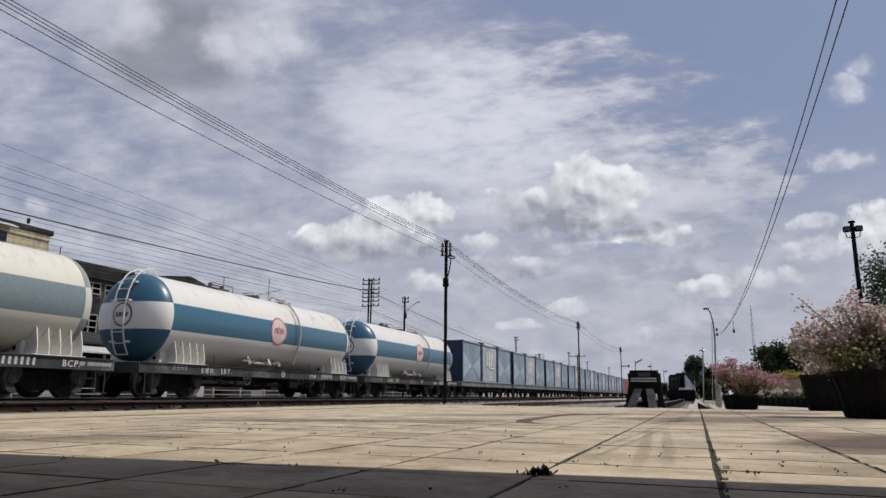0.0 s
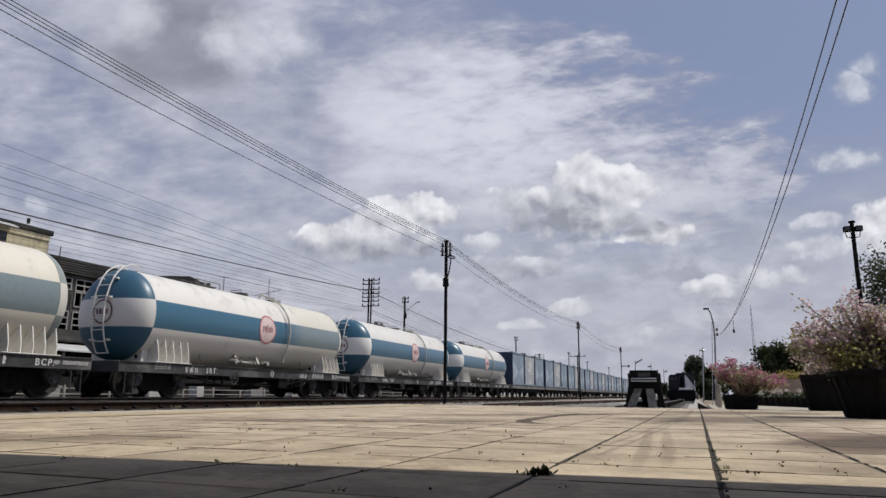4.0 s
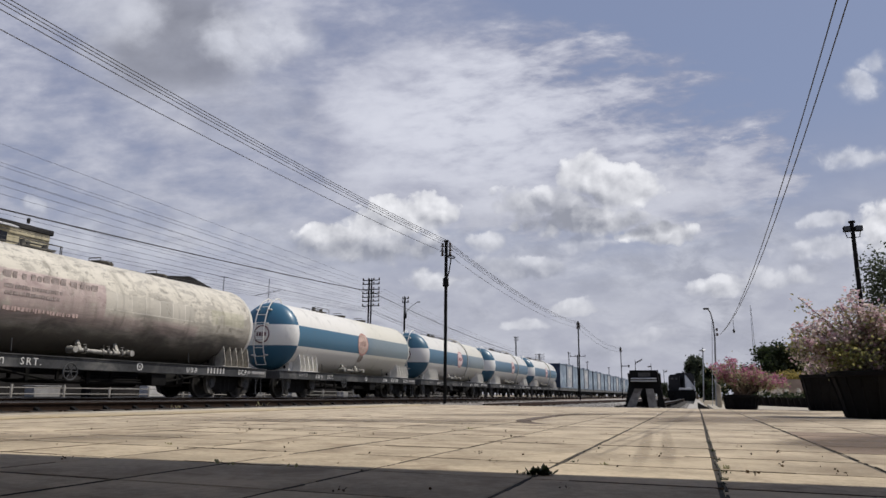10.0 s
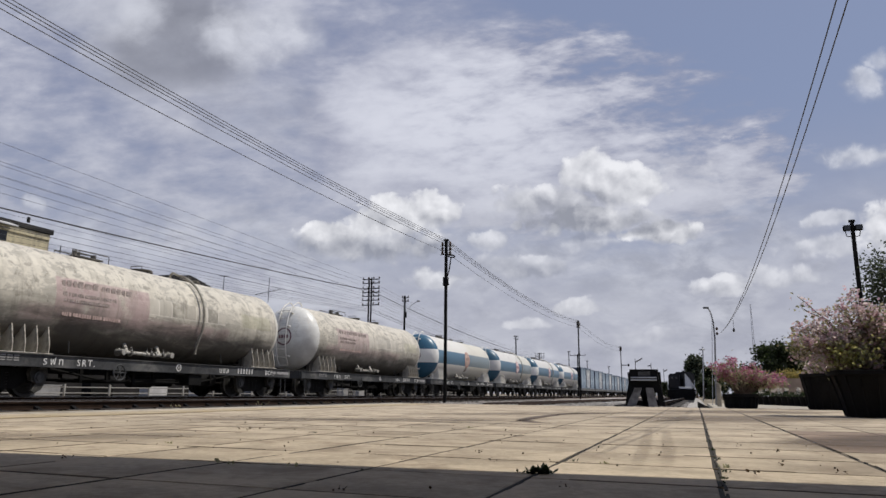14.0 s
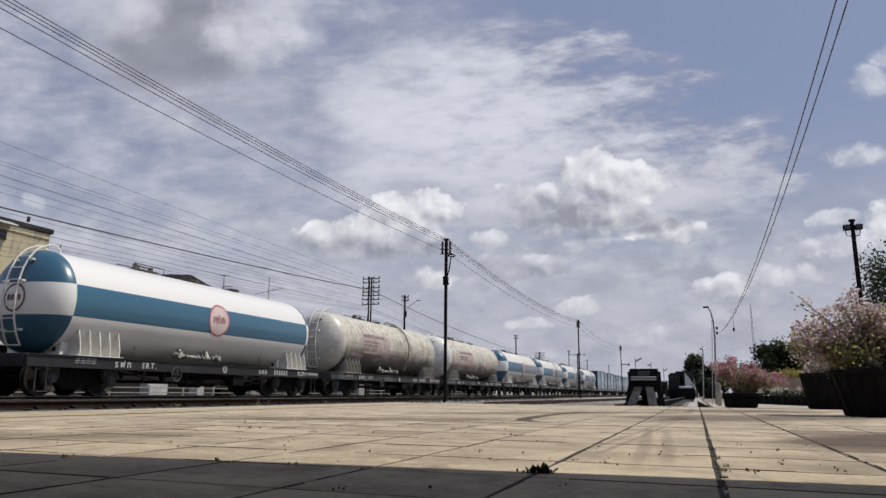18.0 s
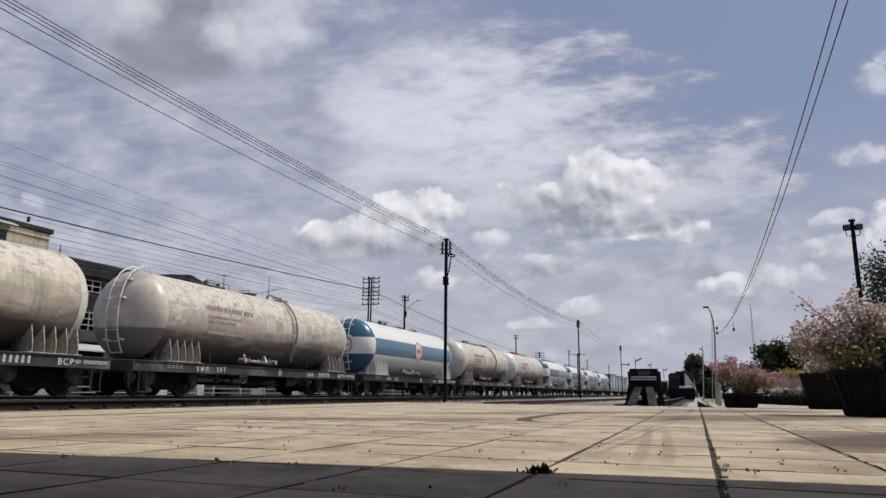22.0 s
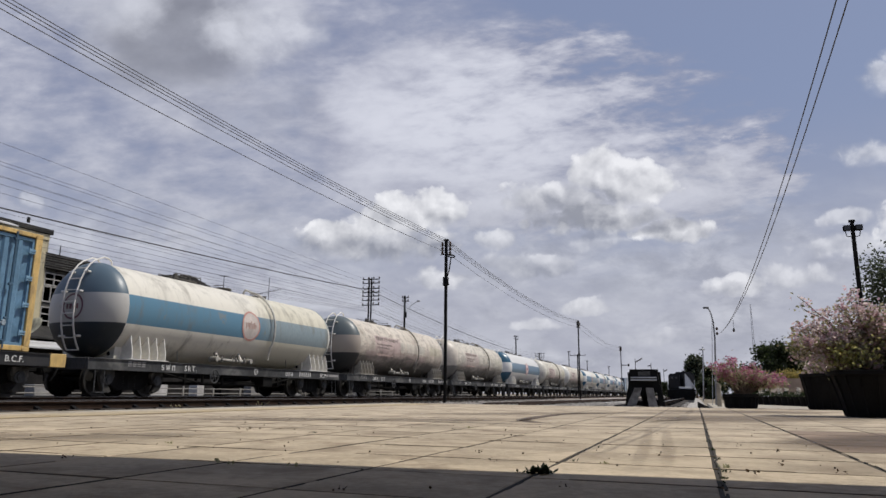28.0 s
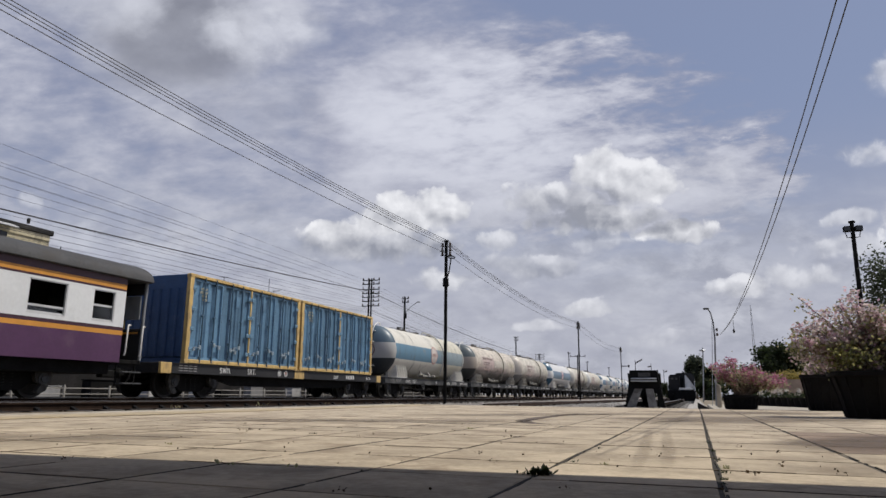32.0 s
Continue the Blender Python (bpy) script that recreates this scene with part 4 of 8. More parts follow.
PAINT = {
    "fresh": (tank_paint("enamel_fresh", grime=0.15, seed=1.0, white=(0.71, 0.69, 0.64)), tank_paint("enamel_fresh_head", True, grime=0.12, seed=2.0)),
    "new": (tank_paint("enamel_new", grime=0.02, seed=3.0), tank_paint("enamel_new_head", True, grime=0.03, seed=4.0)),
    "half": (tank_paint("enamel_half_faded", grime=0.22, seed=5.0, white=(0.725, 0.705, 0.65), fade_from=1.6), tank_paint("enamel_half_head", True, grime=0.26, seed=6.0, white=(0.66, 0.64, 0.61), blue=(0.040, 0.125, 0.195))),
    "worn": (tank_paint("enamel_worn", grime=0.28, seed=7.0, white=(0.745, 0.72, 0.66), fade_from=0.4), tank_paint("enamel_worn_head", True, grime=0.2, seed=8.0, blue=(0.040, 0.14, 0.23))),
    "pale": (tank_paint("enamel_pale", grime=0.45, seed=9.0, white=(0.67, 0.64, 0.56), blue=(0.075, 0.19, 0.28), fade_from=0.8, fade=0.1),
             # lowest band near black: the head's shading contrast put into its colour
             tank_paint("enamel_pale_head", True, grime=0.3, seed=10.0, white=(0.47, 0.46, 0.43), blue=(0.10, 0.15, 0.19), low=(0.025, 0.032, 0.038))),
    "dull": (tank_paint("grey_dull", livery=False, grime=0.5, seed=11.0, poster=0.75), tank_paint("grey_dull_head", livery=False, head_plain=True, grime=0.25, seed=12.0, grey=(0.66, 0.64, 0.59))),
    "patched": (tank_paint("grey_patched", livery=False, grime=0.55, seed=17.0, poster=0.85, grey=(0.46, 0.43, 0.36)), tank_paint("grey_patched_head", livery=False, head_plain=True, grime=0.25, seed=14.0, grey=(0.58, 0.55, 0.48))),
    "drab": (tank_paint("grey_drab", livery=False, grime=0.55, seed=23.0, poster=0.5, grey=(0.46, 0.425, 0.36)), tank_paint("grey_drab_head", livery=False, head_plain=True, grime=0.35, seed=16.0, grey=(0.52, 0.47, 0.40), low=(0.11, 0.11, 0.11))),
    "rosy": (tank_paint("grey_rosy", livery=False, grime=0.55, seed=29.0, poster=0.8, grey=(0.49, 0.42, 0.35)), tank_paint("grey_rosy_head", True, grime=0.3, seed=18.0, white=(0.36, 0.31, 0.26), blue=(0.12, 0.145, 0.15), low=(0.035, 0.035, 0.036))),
}
FADED_END = tank_paint("enamel_faded_end", True, grime=0.3, seed=33.0, white=(0.60, 0.59, 0.52), blue=(0.30, 0.34, 0.33))
PALE_END = tank_paint("grey_pale_end", livery=False, head_plain=True, grime=0.2, seed=35.0, grey=(0.64, 0.61, 0.54))
RIM = 5.32      # from a wagon's middle back to the seam of its rear head
for rim, key, arch, logo, posters, label in (
        (28.50, "fresh", True, True, False, "white tank wagon with a blue stripe and blue-capped ends"),
        (15.27, "fresh", True, True, False, "white tank wagon with a blue stripe and a red round badge"),
        (1.96, "half", True, True, False, "cream-white tank wagon, its blue stripe faded at one end"),
        (-11.37, "worn", False, True, False, "cream tank wagon with a half-faded blue stripe and rusty badge"),
        (-24.69, "dull", False, False, True, "dull grey unpainted tank wagon with worn printing"),
        (-38.00, "patched", True, False, True, "patchy beige-grey tank wagon with remains of an advertisement"),
        (-51.49, "new", False, True, False, "freshly painted white tank wagon with a blue stripe"),
        (-64.76, "drab", True, False, True, "drab grey tank wagon with a two-tone dirty end"),
        (-77.99, "rosy", True, False, True, "grimy grey tank wagon with rose-tinted old printing"),
        (-91.18, "pale", True, True, False, "dirty pale tank wagon with a washed-out blue stripe")):
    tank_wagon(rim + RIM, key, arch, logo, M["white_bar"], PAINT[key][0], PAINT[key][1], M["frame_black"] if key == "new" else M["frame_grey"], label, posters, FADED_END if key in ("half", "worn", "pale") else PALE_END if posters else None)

# ---------------------------------------------------------------- container wagons
M.update(
    cont_blue=material("sky_blue_container_paint", (0.110, 0.212, 0.315), 0.5, 0, 0.22, 0.9, 0.15, 40, (0.055, 0.125, 0.21), 0.28, 1.6, per_object=0.16),
    cont_dark=material("darkened_blue_container_paint", (0.025, 0.07, 0.17), 0.55, 0, 0.15, 1.3, 0.1, 40, (0.10, 0.13, 0.2), 0.3, 1.5),
    cont_yellow=material("ochre_yellow_paint", (0.60, 0.41, 0.15), 0.5, 0, 0.18, 2, 0.1, 40, (0.26, 0.18, 0.10), 0.5, 2.5, streak=True),
    lockrod=material("dull_blue_lock_rod", (0.050, 0.105, 0.16), 0.5, 0.1, 0.25, 6),
    hinge_blue=material("pale_blue_hinge", (0.15, 0.27, 0.38), 0.5, 0, 0.25, 6),
    handle_pale=material("worn_pale_handle", (0.30, 0.36, 0.40), 0.45, 0.2, 0.3, 8),
    rubber=material("door_gasket", (0.02, 0.025, 0.03), 0.8, 0, 0.3, 6),
    far_blue=material("grey_blue_box_paint", (0.22, 0.28, 0.345), 0.55, 0, 0.2, 0.7, 0.1, 30, (0.30, 0.36, 0.42), 0.5, 0.8, streak=True),
    far_bow=material("pale_blue_triangle_paint", (0.36, 0.43, 0.49), 0.6, 0, 0.2, 0.9, 0, 30, (0.25, 0.33, 0.41), 0.5, 1.2),
    far_sill=material("mottled_grey_sill", (0.17, 0.17, 0.165), 0.7, 0, 0.35, 1.5, 0.1, 40, (0.06, 0.055, 0.05), 0.5, 1.2),
    far_pale=material("pale_grey_box_paint", (0.43, 0.44, 0.45), 0.55, 0, 0.2, 0.7, 0.1, 30, (0.22, 0.3, 0.38), 0.5, 0.8, streak=True),
    far_dark=material("dark_blue_end_paint", (0.02, 0.035, 0.075), 0.6, 0, 0.3, 1.0),
    far_white=material("worn_white_mark", (0.62, 0.62, 0.60), 0.6, 0, 0.25, 3),
    far_red=material("oxide_red_paint", (0.30, 0.10, 0.075), 0.6, 0, 0.25, 1.0),
    plate=material("pale_plate", (0.44, 0.43, 0.33), 0.6, 0, 0.25, 5),
)


def corrugated(width, height, depth, pitch, axis="y"):
    """A ribbed sheet in the plane of axis and z, ribs upright, standing out along the third axis."""
    b, n = Mb(), int(width / pitch)
    pts = []
    for k in range(n):
        a = -width / 2 + k * width / n
        w = width / n
        pts += [(a, 0), (a + 0.28 * w, 0), (a + 0.40 * w, depth), (a + 0.88 * w, depth)]
    pts.append((width / 2, 0))
    vs = [((d, a, z) if axis == "y" else (a, -d, z)) for z in (-height / 2, height / 2) for a, d in pts]
    k = len(pts)
    b.add(vs, [(i, i + 1, k + i + 1, k + i) for i in range(k - 1)])
    return b


def side_door_container(place, m):
    """Twenty-foot box with doors down its long side; m: pose of its bottom middle."""
    L, W, H = 5.99, 2.44, 2.59
    t = thing("shipping_container", m, "blue twenty-foot container with yellow frame and side doors", "container", "blue containers on the last wagon")
    MOVERS.append((t, place))
    Y = M["cont_yellow"]
    for sx in (-1, 1):
        for sy in (-1, 1):
            part("corner_post", cached("corner_post", lambda: Mb().box((0, 0, H / 2), (0.14, 0.16, H - 0.22), 0.012), Y), None, t, "yellow corner post", at=pose(sx * (W / 2 - 0.07), sy * (L / 2 - 0.08), 0))
            for z in (0.06, H - 0.06):
                part("corner_casting", cached("corner_casting", lambda: Mb().box((0, 0, 0), (0.16, 0.18, 0.118), 0.015), Y), None, t, at=pose(sx * (W / 2 - 0.078), sy * (L / 2 - 0.088), z))
        part("bottom_rail", cached("bottom_rail", lambda: Mb().box((0, 0, 0.07), (0.10, L - 0.36, 0.11), 0.01), Y), None, t, "yellow bottom rail", at=pose(sx * (W / 2 - 0.055), 0, 0))
        part("top_rail", cached("top_rail", lambda: Mb().box((0, 0, H - 0.05), (0.10, L - 0.36, 0.09), 0.01), Y), None, t, "yellow top rail", at=pose(sx * (W / 2 - 0.055), 0, 0))
    for sy in (-1, 1):
        # ends get a darkened blue: the shade on them is put into the paint
        part("end_panel", cached("end_panel", lambda: corrugated(W - 0.26, H - 0.62, 0.05, 0.30, "x"), M["cont_dark"], 20), None, t, "ribbed dark blue end panel", at=pose(0, sy * (L / 2 - 0.03), H / 2 - 0.12, 0, 0, 0 if sy < 0 else 180))
        part("end_rail", cached("end_rail", lambda: Mb().box((0, 0, H - 0.23), (W - 0.28, 0.09, 0.42), 0.012).box((0, 0, 0.09), (W - 0.28, 0.11, 0.16), 0.012), M["cont_dark"]), None, t, at=pose(0, sy * (L / 2 - 0.055), 0))
    part("roof", cached("cont_roof", lambda: Mb().box((0, 0, H - 0.03), (W - 0.2, L - 0.2, 0.03)), M["cont_dark"]), None, t)
    part("far_wall", cached("cont_far", lambda: Mb().box((-W / 2 + 0.08, 0, H / 2), (0.03, L - 0.3, H - 0.2)), M["cont_blue"]), None, t)
    part("floor", cached("cont_floor", lambda: Mb().box((0, 0, 0.10), (W - 0.2, L - 0.2, 0.06)), M["black"]), None, t)
    part("middle_post", cached("middle_post", lambda: Mb().box((W / 2 - 0.05, 0, H / 2), (0.07, 0.07, H - 0.22), 0.008), Y), None, t, "yellow middle post")
    lw, lh = 1.40, H - 0.235
    for k in range(4):
        yc = (-2.135, -0.735, 0.735, 2.135)[k]
        leaf = part("door_leaf", cached("door_leaf", lambda: corrugated(lw - 0.10, lh - 0.12, -0.045, 0.27).box((-0.005, -lw / 2 + 0.03, 0), (0.045, 0.06, lh), 0.006).box((-0.005, lw / 2 - 0.03, 0), (0.045, 0.06, lh), 0.006)
                                            .box((-0.006, 0, lh / 2 - 0.035), (0.04, lw, 0.07), 0.006).box((-0.006, 0, -lh / 2 + 0.035), (0.04, lw, 0.07), 0.006), M["cont_blue"], 20), None, t, "ribbed sky-blue door leaf",
                    at=pose(W / 2 - 0.06, yc, H / 2))
        part("gasket", cached("gasket", lambda: Mb().box((0.005, 0, 0), (0.02, 0.016, lh)), M["rubber"]), None, leaf, at=pose(0, (lw / 2 + 0.002) * (1 if k % 2 == 0 else -1), 0))
        for r, dy in enumerate((-0.22, 0.30) if k % 2 == 0 else (-0.30, 0.22)):
            rod = part("lock_rod", cached("lock_rod", lambda: Mb().cyl((0.058, 0, -lh / 2 - 0.07), (0.058, 0, lh / 2 + 0.07), 0.023, 8).box((0.05, 0, -0.62), (0.06, 0.09, 0.05), 0.01).box((0.05, 0, 0.1), (0.06, 0.10, 0.06), 0.01)
                                                  .box((0.05, 0, lh / 2 - 0.1), (0.05, 0.09, 0.05), 0.01).box((0.05, 0, -lh / 2 + 0.09), (0.05, 0.09, 0.05), 0.01), M["lockrod"]), None, leaf, "upright lock rod", at=pose(0, dy, 0))
            s = 1 if (k + r) % 2 else -1
            part("lock_handle", cached("lock_handle%d" % s, lambda: Mb().tube([(0.07, 0, -0.72), (0.085, s * 0.10, -0.72), (0.085, s * 0.34, -0.73)], 0.014, 6).box((0.075, s * 0.06, -0.72), (0.05, 0.08, 0.12), 0.01).box((0.06, s * 0.30, -0.78), (0.05, 0.10, 0.09), 0.01), M["handle_pale"]),
                 None, leaf, at=pose(0, dy, 0.0 if r else -0.10))
        for z in (-0.88, -0.28, 0.30, 0.90):
            part("hinge", cached("hinge_block", lambda: Mb().box((0.035, 0, 0), (0.05, 0.17, 0.065), 0.012).box((0.035, 0, -0.055), (0.05, 0.17, 0.03), 0.008).cyl((0.055, -0.08, -0.08), (0.055, -0.08, 0.05), 0.02, 8), M["hinge_blue"]), None, leaf, at=pose(0, (-lw / 2 + 0.06) * (1 if k % 2 == 0 else -1), z))
        if k != 3:
            part("plate", cached("door_plate", lambda: Mb().box((0.012, 0, 0), (0.012, 0.16, 0.34), 0.004), M["cont_blue"]), None, leaf, at=pose(0, 0.05, 0.72))
    for k, (w, dy, dz) in enumerate(((0.30, 0.04, 0.0), (0.46, 0.0, 0.105), (0.26, 0.08, 0.21), (0.26, 0.10, 0.315))):
        row = part("data_mark", cached("data_row%d" % k, lambda: bars(int(w / 0.055), 0.038, 0.07, 0.017), M["plate"]), None, t, "pale worn data marks", at=pose(W / 2 - 0.046, -2.50 + dy, 2.20 - dz))
    return t


def flat_wagon(place, half, end_mat, frame_mat, label, texts=True):
    t = thing("flat_wagon", pose(TRAIN_X, place, RAIL_Z), label, "flat wagon", "wagons of the freight train")
    MOVERS.append((t, place))
    underframe(t, half, 1.20, 0.955, 0.29, frame_mat, end_mat, 0.42)
    part("deck", Mb().box((0, 0, 0.935), (2.3, 2 * half - 0.25, 0.03)), M["steel_dark"], t)
    part("belly_girder", Mb().prism([(-half * 0.72, 0.68), (half * 0.72, 0.68), (half * 0.5, 0.36), (-half * 0.5, 0.36)], 0.9, 1.0, "x"), M["steel_dark"], t)
    for y in (-half + 1.75, half - 1.75):
        bogie(t, y, M["steel_dark"])
    if texts:
        xs, w = 1.255, M["white_bar"]
        part("lettering", letters("\u0e23\u0e1f\u0e17.", 0.28, w), None, t, "white painted letters", at=pose(xs, -4.25, 0.73))
        part("lettering", letters("SRT.", 0.25, w), None, t, "white painted letters", at=pose(xs, -2.90, 0.73))
        part("lettering", letters("\u0e1a\u0e17\u0e15", 0.21, w), None, t, "white painted letters", at=pose(xs, 2.75, 0.73))
        for k in range(5):
            part("number_bar", cached("wagon_number", lambda: bars(1, 0.085, 0.15, 0.0), w), None, t, at=pose(xs, 3.62 + 0.15 * k, 0.81))
        part("lettering", letters("B.C.F.", 0.19, w), None, t, "white painted letters", at=pose(xs, 5.70, 0.74))
        for dz in (-0.07, 0.0, 0.07):
            part("stencil_mark", bars(4, 0.15, 0.024, 0.05), M["frame_mark"], t, at=pose(xs, -6.3, 0.82 + dz))
        for y in (-1.30, -0.90):
            part("round_mark", cached("round_mark_b", lambda: Mb().lathe([(0.10, 0), (0.10, 0.004), (0.07, 0.004), (0.07, 0)], 20, Matrix.Rotation(math.pi / 2, 4, "Y"), False), w), None, t, at=pose(xs, y, 0.82))
        star = [(0.062 * (1.0 if k % 2 == 0 else 0.42) * math.sin(k * math.pi / 5), 0.062 * (1.0 if k % 2 == 0 else 0.42) * math.cos(k * math.pi / 5)) for k in range(10)]
        part("star_mark", Mb().prism(star, 0.0, 0.004, "x"), w, t, "small white star", smooth=0, at=pose(xs, -1.30, 0.82))
        part("spot_mark", Mb().cyl((0, 0, 0), (0.004, 0, 0), 0.045, 16), M["red_faded"], t, "faded red spot", at=pose(xs, -0.90, 0.82))
        part("middle_plate", Mb().box((1.20, 0.02, 0.81), (0.10, 0.66, 0.30), 0.01), end_mat, t, "ochre yellow plate")
    return t


flat_wagon(-99.80, 7.0, M["cont_yellow"], M["frame_black"], "black container flat wagon with yellow ends")
for s0 in (-105.91, -99.78):
    side_door_container(s0 + 3.03, pose(TRAIN_X, s0 + 3.03, RAIL_Z + 0.96))


def long_box(place, paints, red=False):
    """Far forty-foot box of three bays, on its own flat wagon."""
    t = thing("box_container", pose(TRAIN_X, place, RAIL_Z + 0.96), "rust-red forty-foot container behind the blue ones" if red else "weathered blue forty-foot container with pale marks", "container", "containers at the head of the train")
    MOVERS.append((t, place))
    L, W, H = 12.1, 2.44, 2.58
    part("box", cached("long_box" + paints[0].name, lambda: Mb().box((0, 0, H / 2), (W - 0.12, L - 0.1, H - 0.04), 0.02), paints[2]), None, t, "dark container body")
    for k in range(3):
        m = paints[k % 2]
        b = part("side_bay", cached("bay" + m.name, lambda: corrugated(3.80, H - 0.26, 0.016, 0.31), m, 20), None, t, "shallow-ribbed side panel", at=pose(W / 2 - 0.045, (k - 1) * 4.02, H / 2))
        if not red and k != 1:
            for s in (-1, 1):
                part("painted_triangle", cached("bow%d" % s, lambda: Mb().prism([(s * 1.86, -1.05), (s * 1.86, 0.38 if s > 0 else 0.62), (s * 0.12, -0.28)], 0.019, 0.023, "x"), M["far_bow"]), None, b, "pale painted triangle")
    for y in (-2.01, 2.01):
        p = part("door_post", cached("door_post", lambda: Mb().box((0.0, 0, H / 2), (0.09, 0.15, H - 0.12), 0.01).box((0.01, 0.26, H / 2), (0.05, 0.05, H - 0.2), 0.008), paints[2]), None, t, "dark upright door post", at=pose(W / 2 - 0.02, y, 0))
        part("post_cap", cached("post_cap", lambda: Mb().box((-0.08, 0.1, H + 0.04), (0.34, 0.75, 0.09), 0.015), paints[2]), None, p)
        for z in (0.5, 1.3, 2.1):
            part("hinge", cached("far_hinge", lambda: Mb().box((0.03, 0.32, 0), (0.05, 0.16, 0.07), 0.01), paints[2]), None, p, at=pose(0, 0, z))
    for y in (-L / 2 + 0.06, L / 2 - 0.06):
        for x in (-W / 2 + 0.06, W / 2 - 0.06):
            part("corner_post", cached("far_corner" + paints[2].name, lambda: Mb().box((0, 0, H / 2), (0.13, 0.14, H), 0.012), paints[2]), None, t, at=pose(x, y, 0))
    for z in (0.06, H - 0.05):
        part("side_rail", cached("side_rail" + paints[0].name, lambda: Mb().box((0, 0, 0), (0.07, L - 0.3, 0.10), 0.01), paints[0]), None, t, at=pose(W / 2 - 0.03, 0, z))
    if not red:
        mk = part("white_mark", cached("white_mark", lambda: bars(1, 1.5, 0.10, 0.0), M["far_white"]), None, t, "worn white mark", at=pose(W / 2 + 0.0, -0.15, 1.02))
        for y, w, h in ((-0.62, 0.34, 0.95), (-0.12, 0.42, 1.02), (0.42, 0.36, 0.86)):
            part("mark_bar", cached("far_bar%.2f" % w, lambda: bars(1, w, h, 0.0), M["far_white"]), None, mk, at=pose(0.0, y, 0.60))
    return t


for k in range(12):
    c0 = 41.00 + 6.10 + k * 12.92
    flat_wagon(c0, 6.2, None, M["far_sill"], "mottled grey container flat wagon", False)
    long_box(c0, (M["far_blue"], M["far_pale"], M["far_dark"]) if k < 8 else (M["far_red"], M["far_red"], M["far_red"]), k >= 8)

# ---------------------------------------------------------------- passenger coach
M.update(
    coach_purple=material("purple_coach_paint", (0.082, 0.032, 0.080), 0.35, 0, 0.12, 0.8, 0.05, 30, (0.14, 0.08, 0.12), 0.3, 1.2),
    coach_white=material("white_coach_paint", (0.70, 0.71, 0.70), 0.35, 0, 0.06, 0.8, 0.05, 30, (0.5, 0.48, 0.45), 0.25, 1.2, streak=True),
    coach_orange=material("orange_coach_stripe", (0.60, 0.27, 0.045), 0.4, 0, 0.1, 2),
    coach_maroon=material("dark_maroon_band", (0.05, 0.018, 0.028), 0.4, 0, 0.15, 2),
    coach_roof=material("sooty_grey_roof", (0.042, 0.042, 0.043), 0.75, 0, 0.3, 1.0, 0.2, 30, (0.05, 0.045, 0.04), 0.5),
    coach_pillar=material("grey_vestibule_paint", (0.22, 0.23, 0.235), 0.5, 0, 0.15, 3),
    coach_dark=material("dark_coach_interior", (0.012, 0.012, 0.013), 0.7, 0, 0.3, 3),
    alloy=material("window_alloy", (0.62, 0.62, 0.60), 0.35, 0.4, 0.08, 6),
)
glass = bpy.data.materials.new("window_glass")
glass.use_nodes = True
g_in = glass.node_tree.nodes["Principled BSDF"].inputs
g_in["Base Color"].default_value, g_in["Roughness"].default_value, g_in["Transmission Weight"].default_value = (0.75, 0.8, 0.8, 1), 0.05, 1.0
M["glass"] = glass


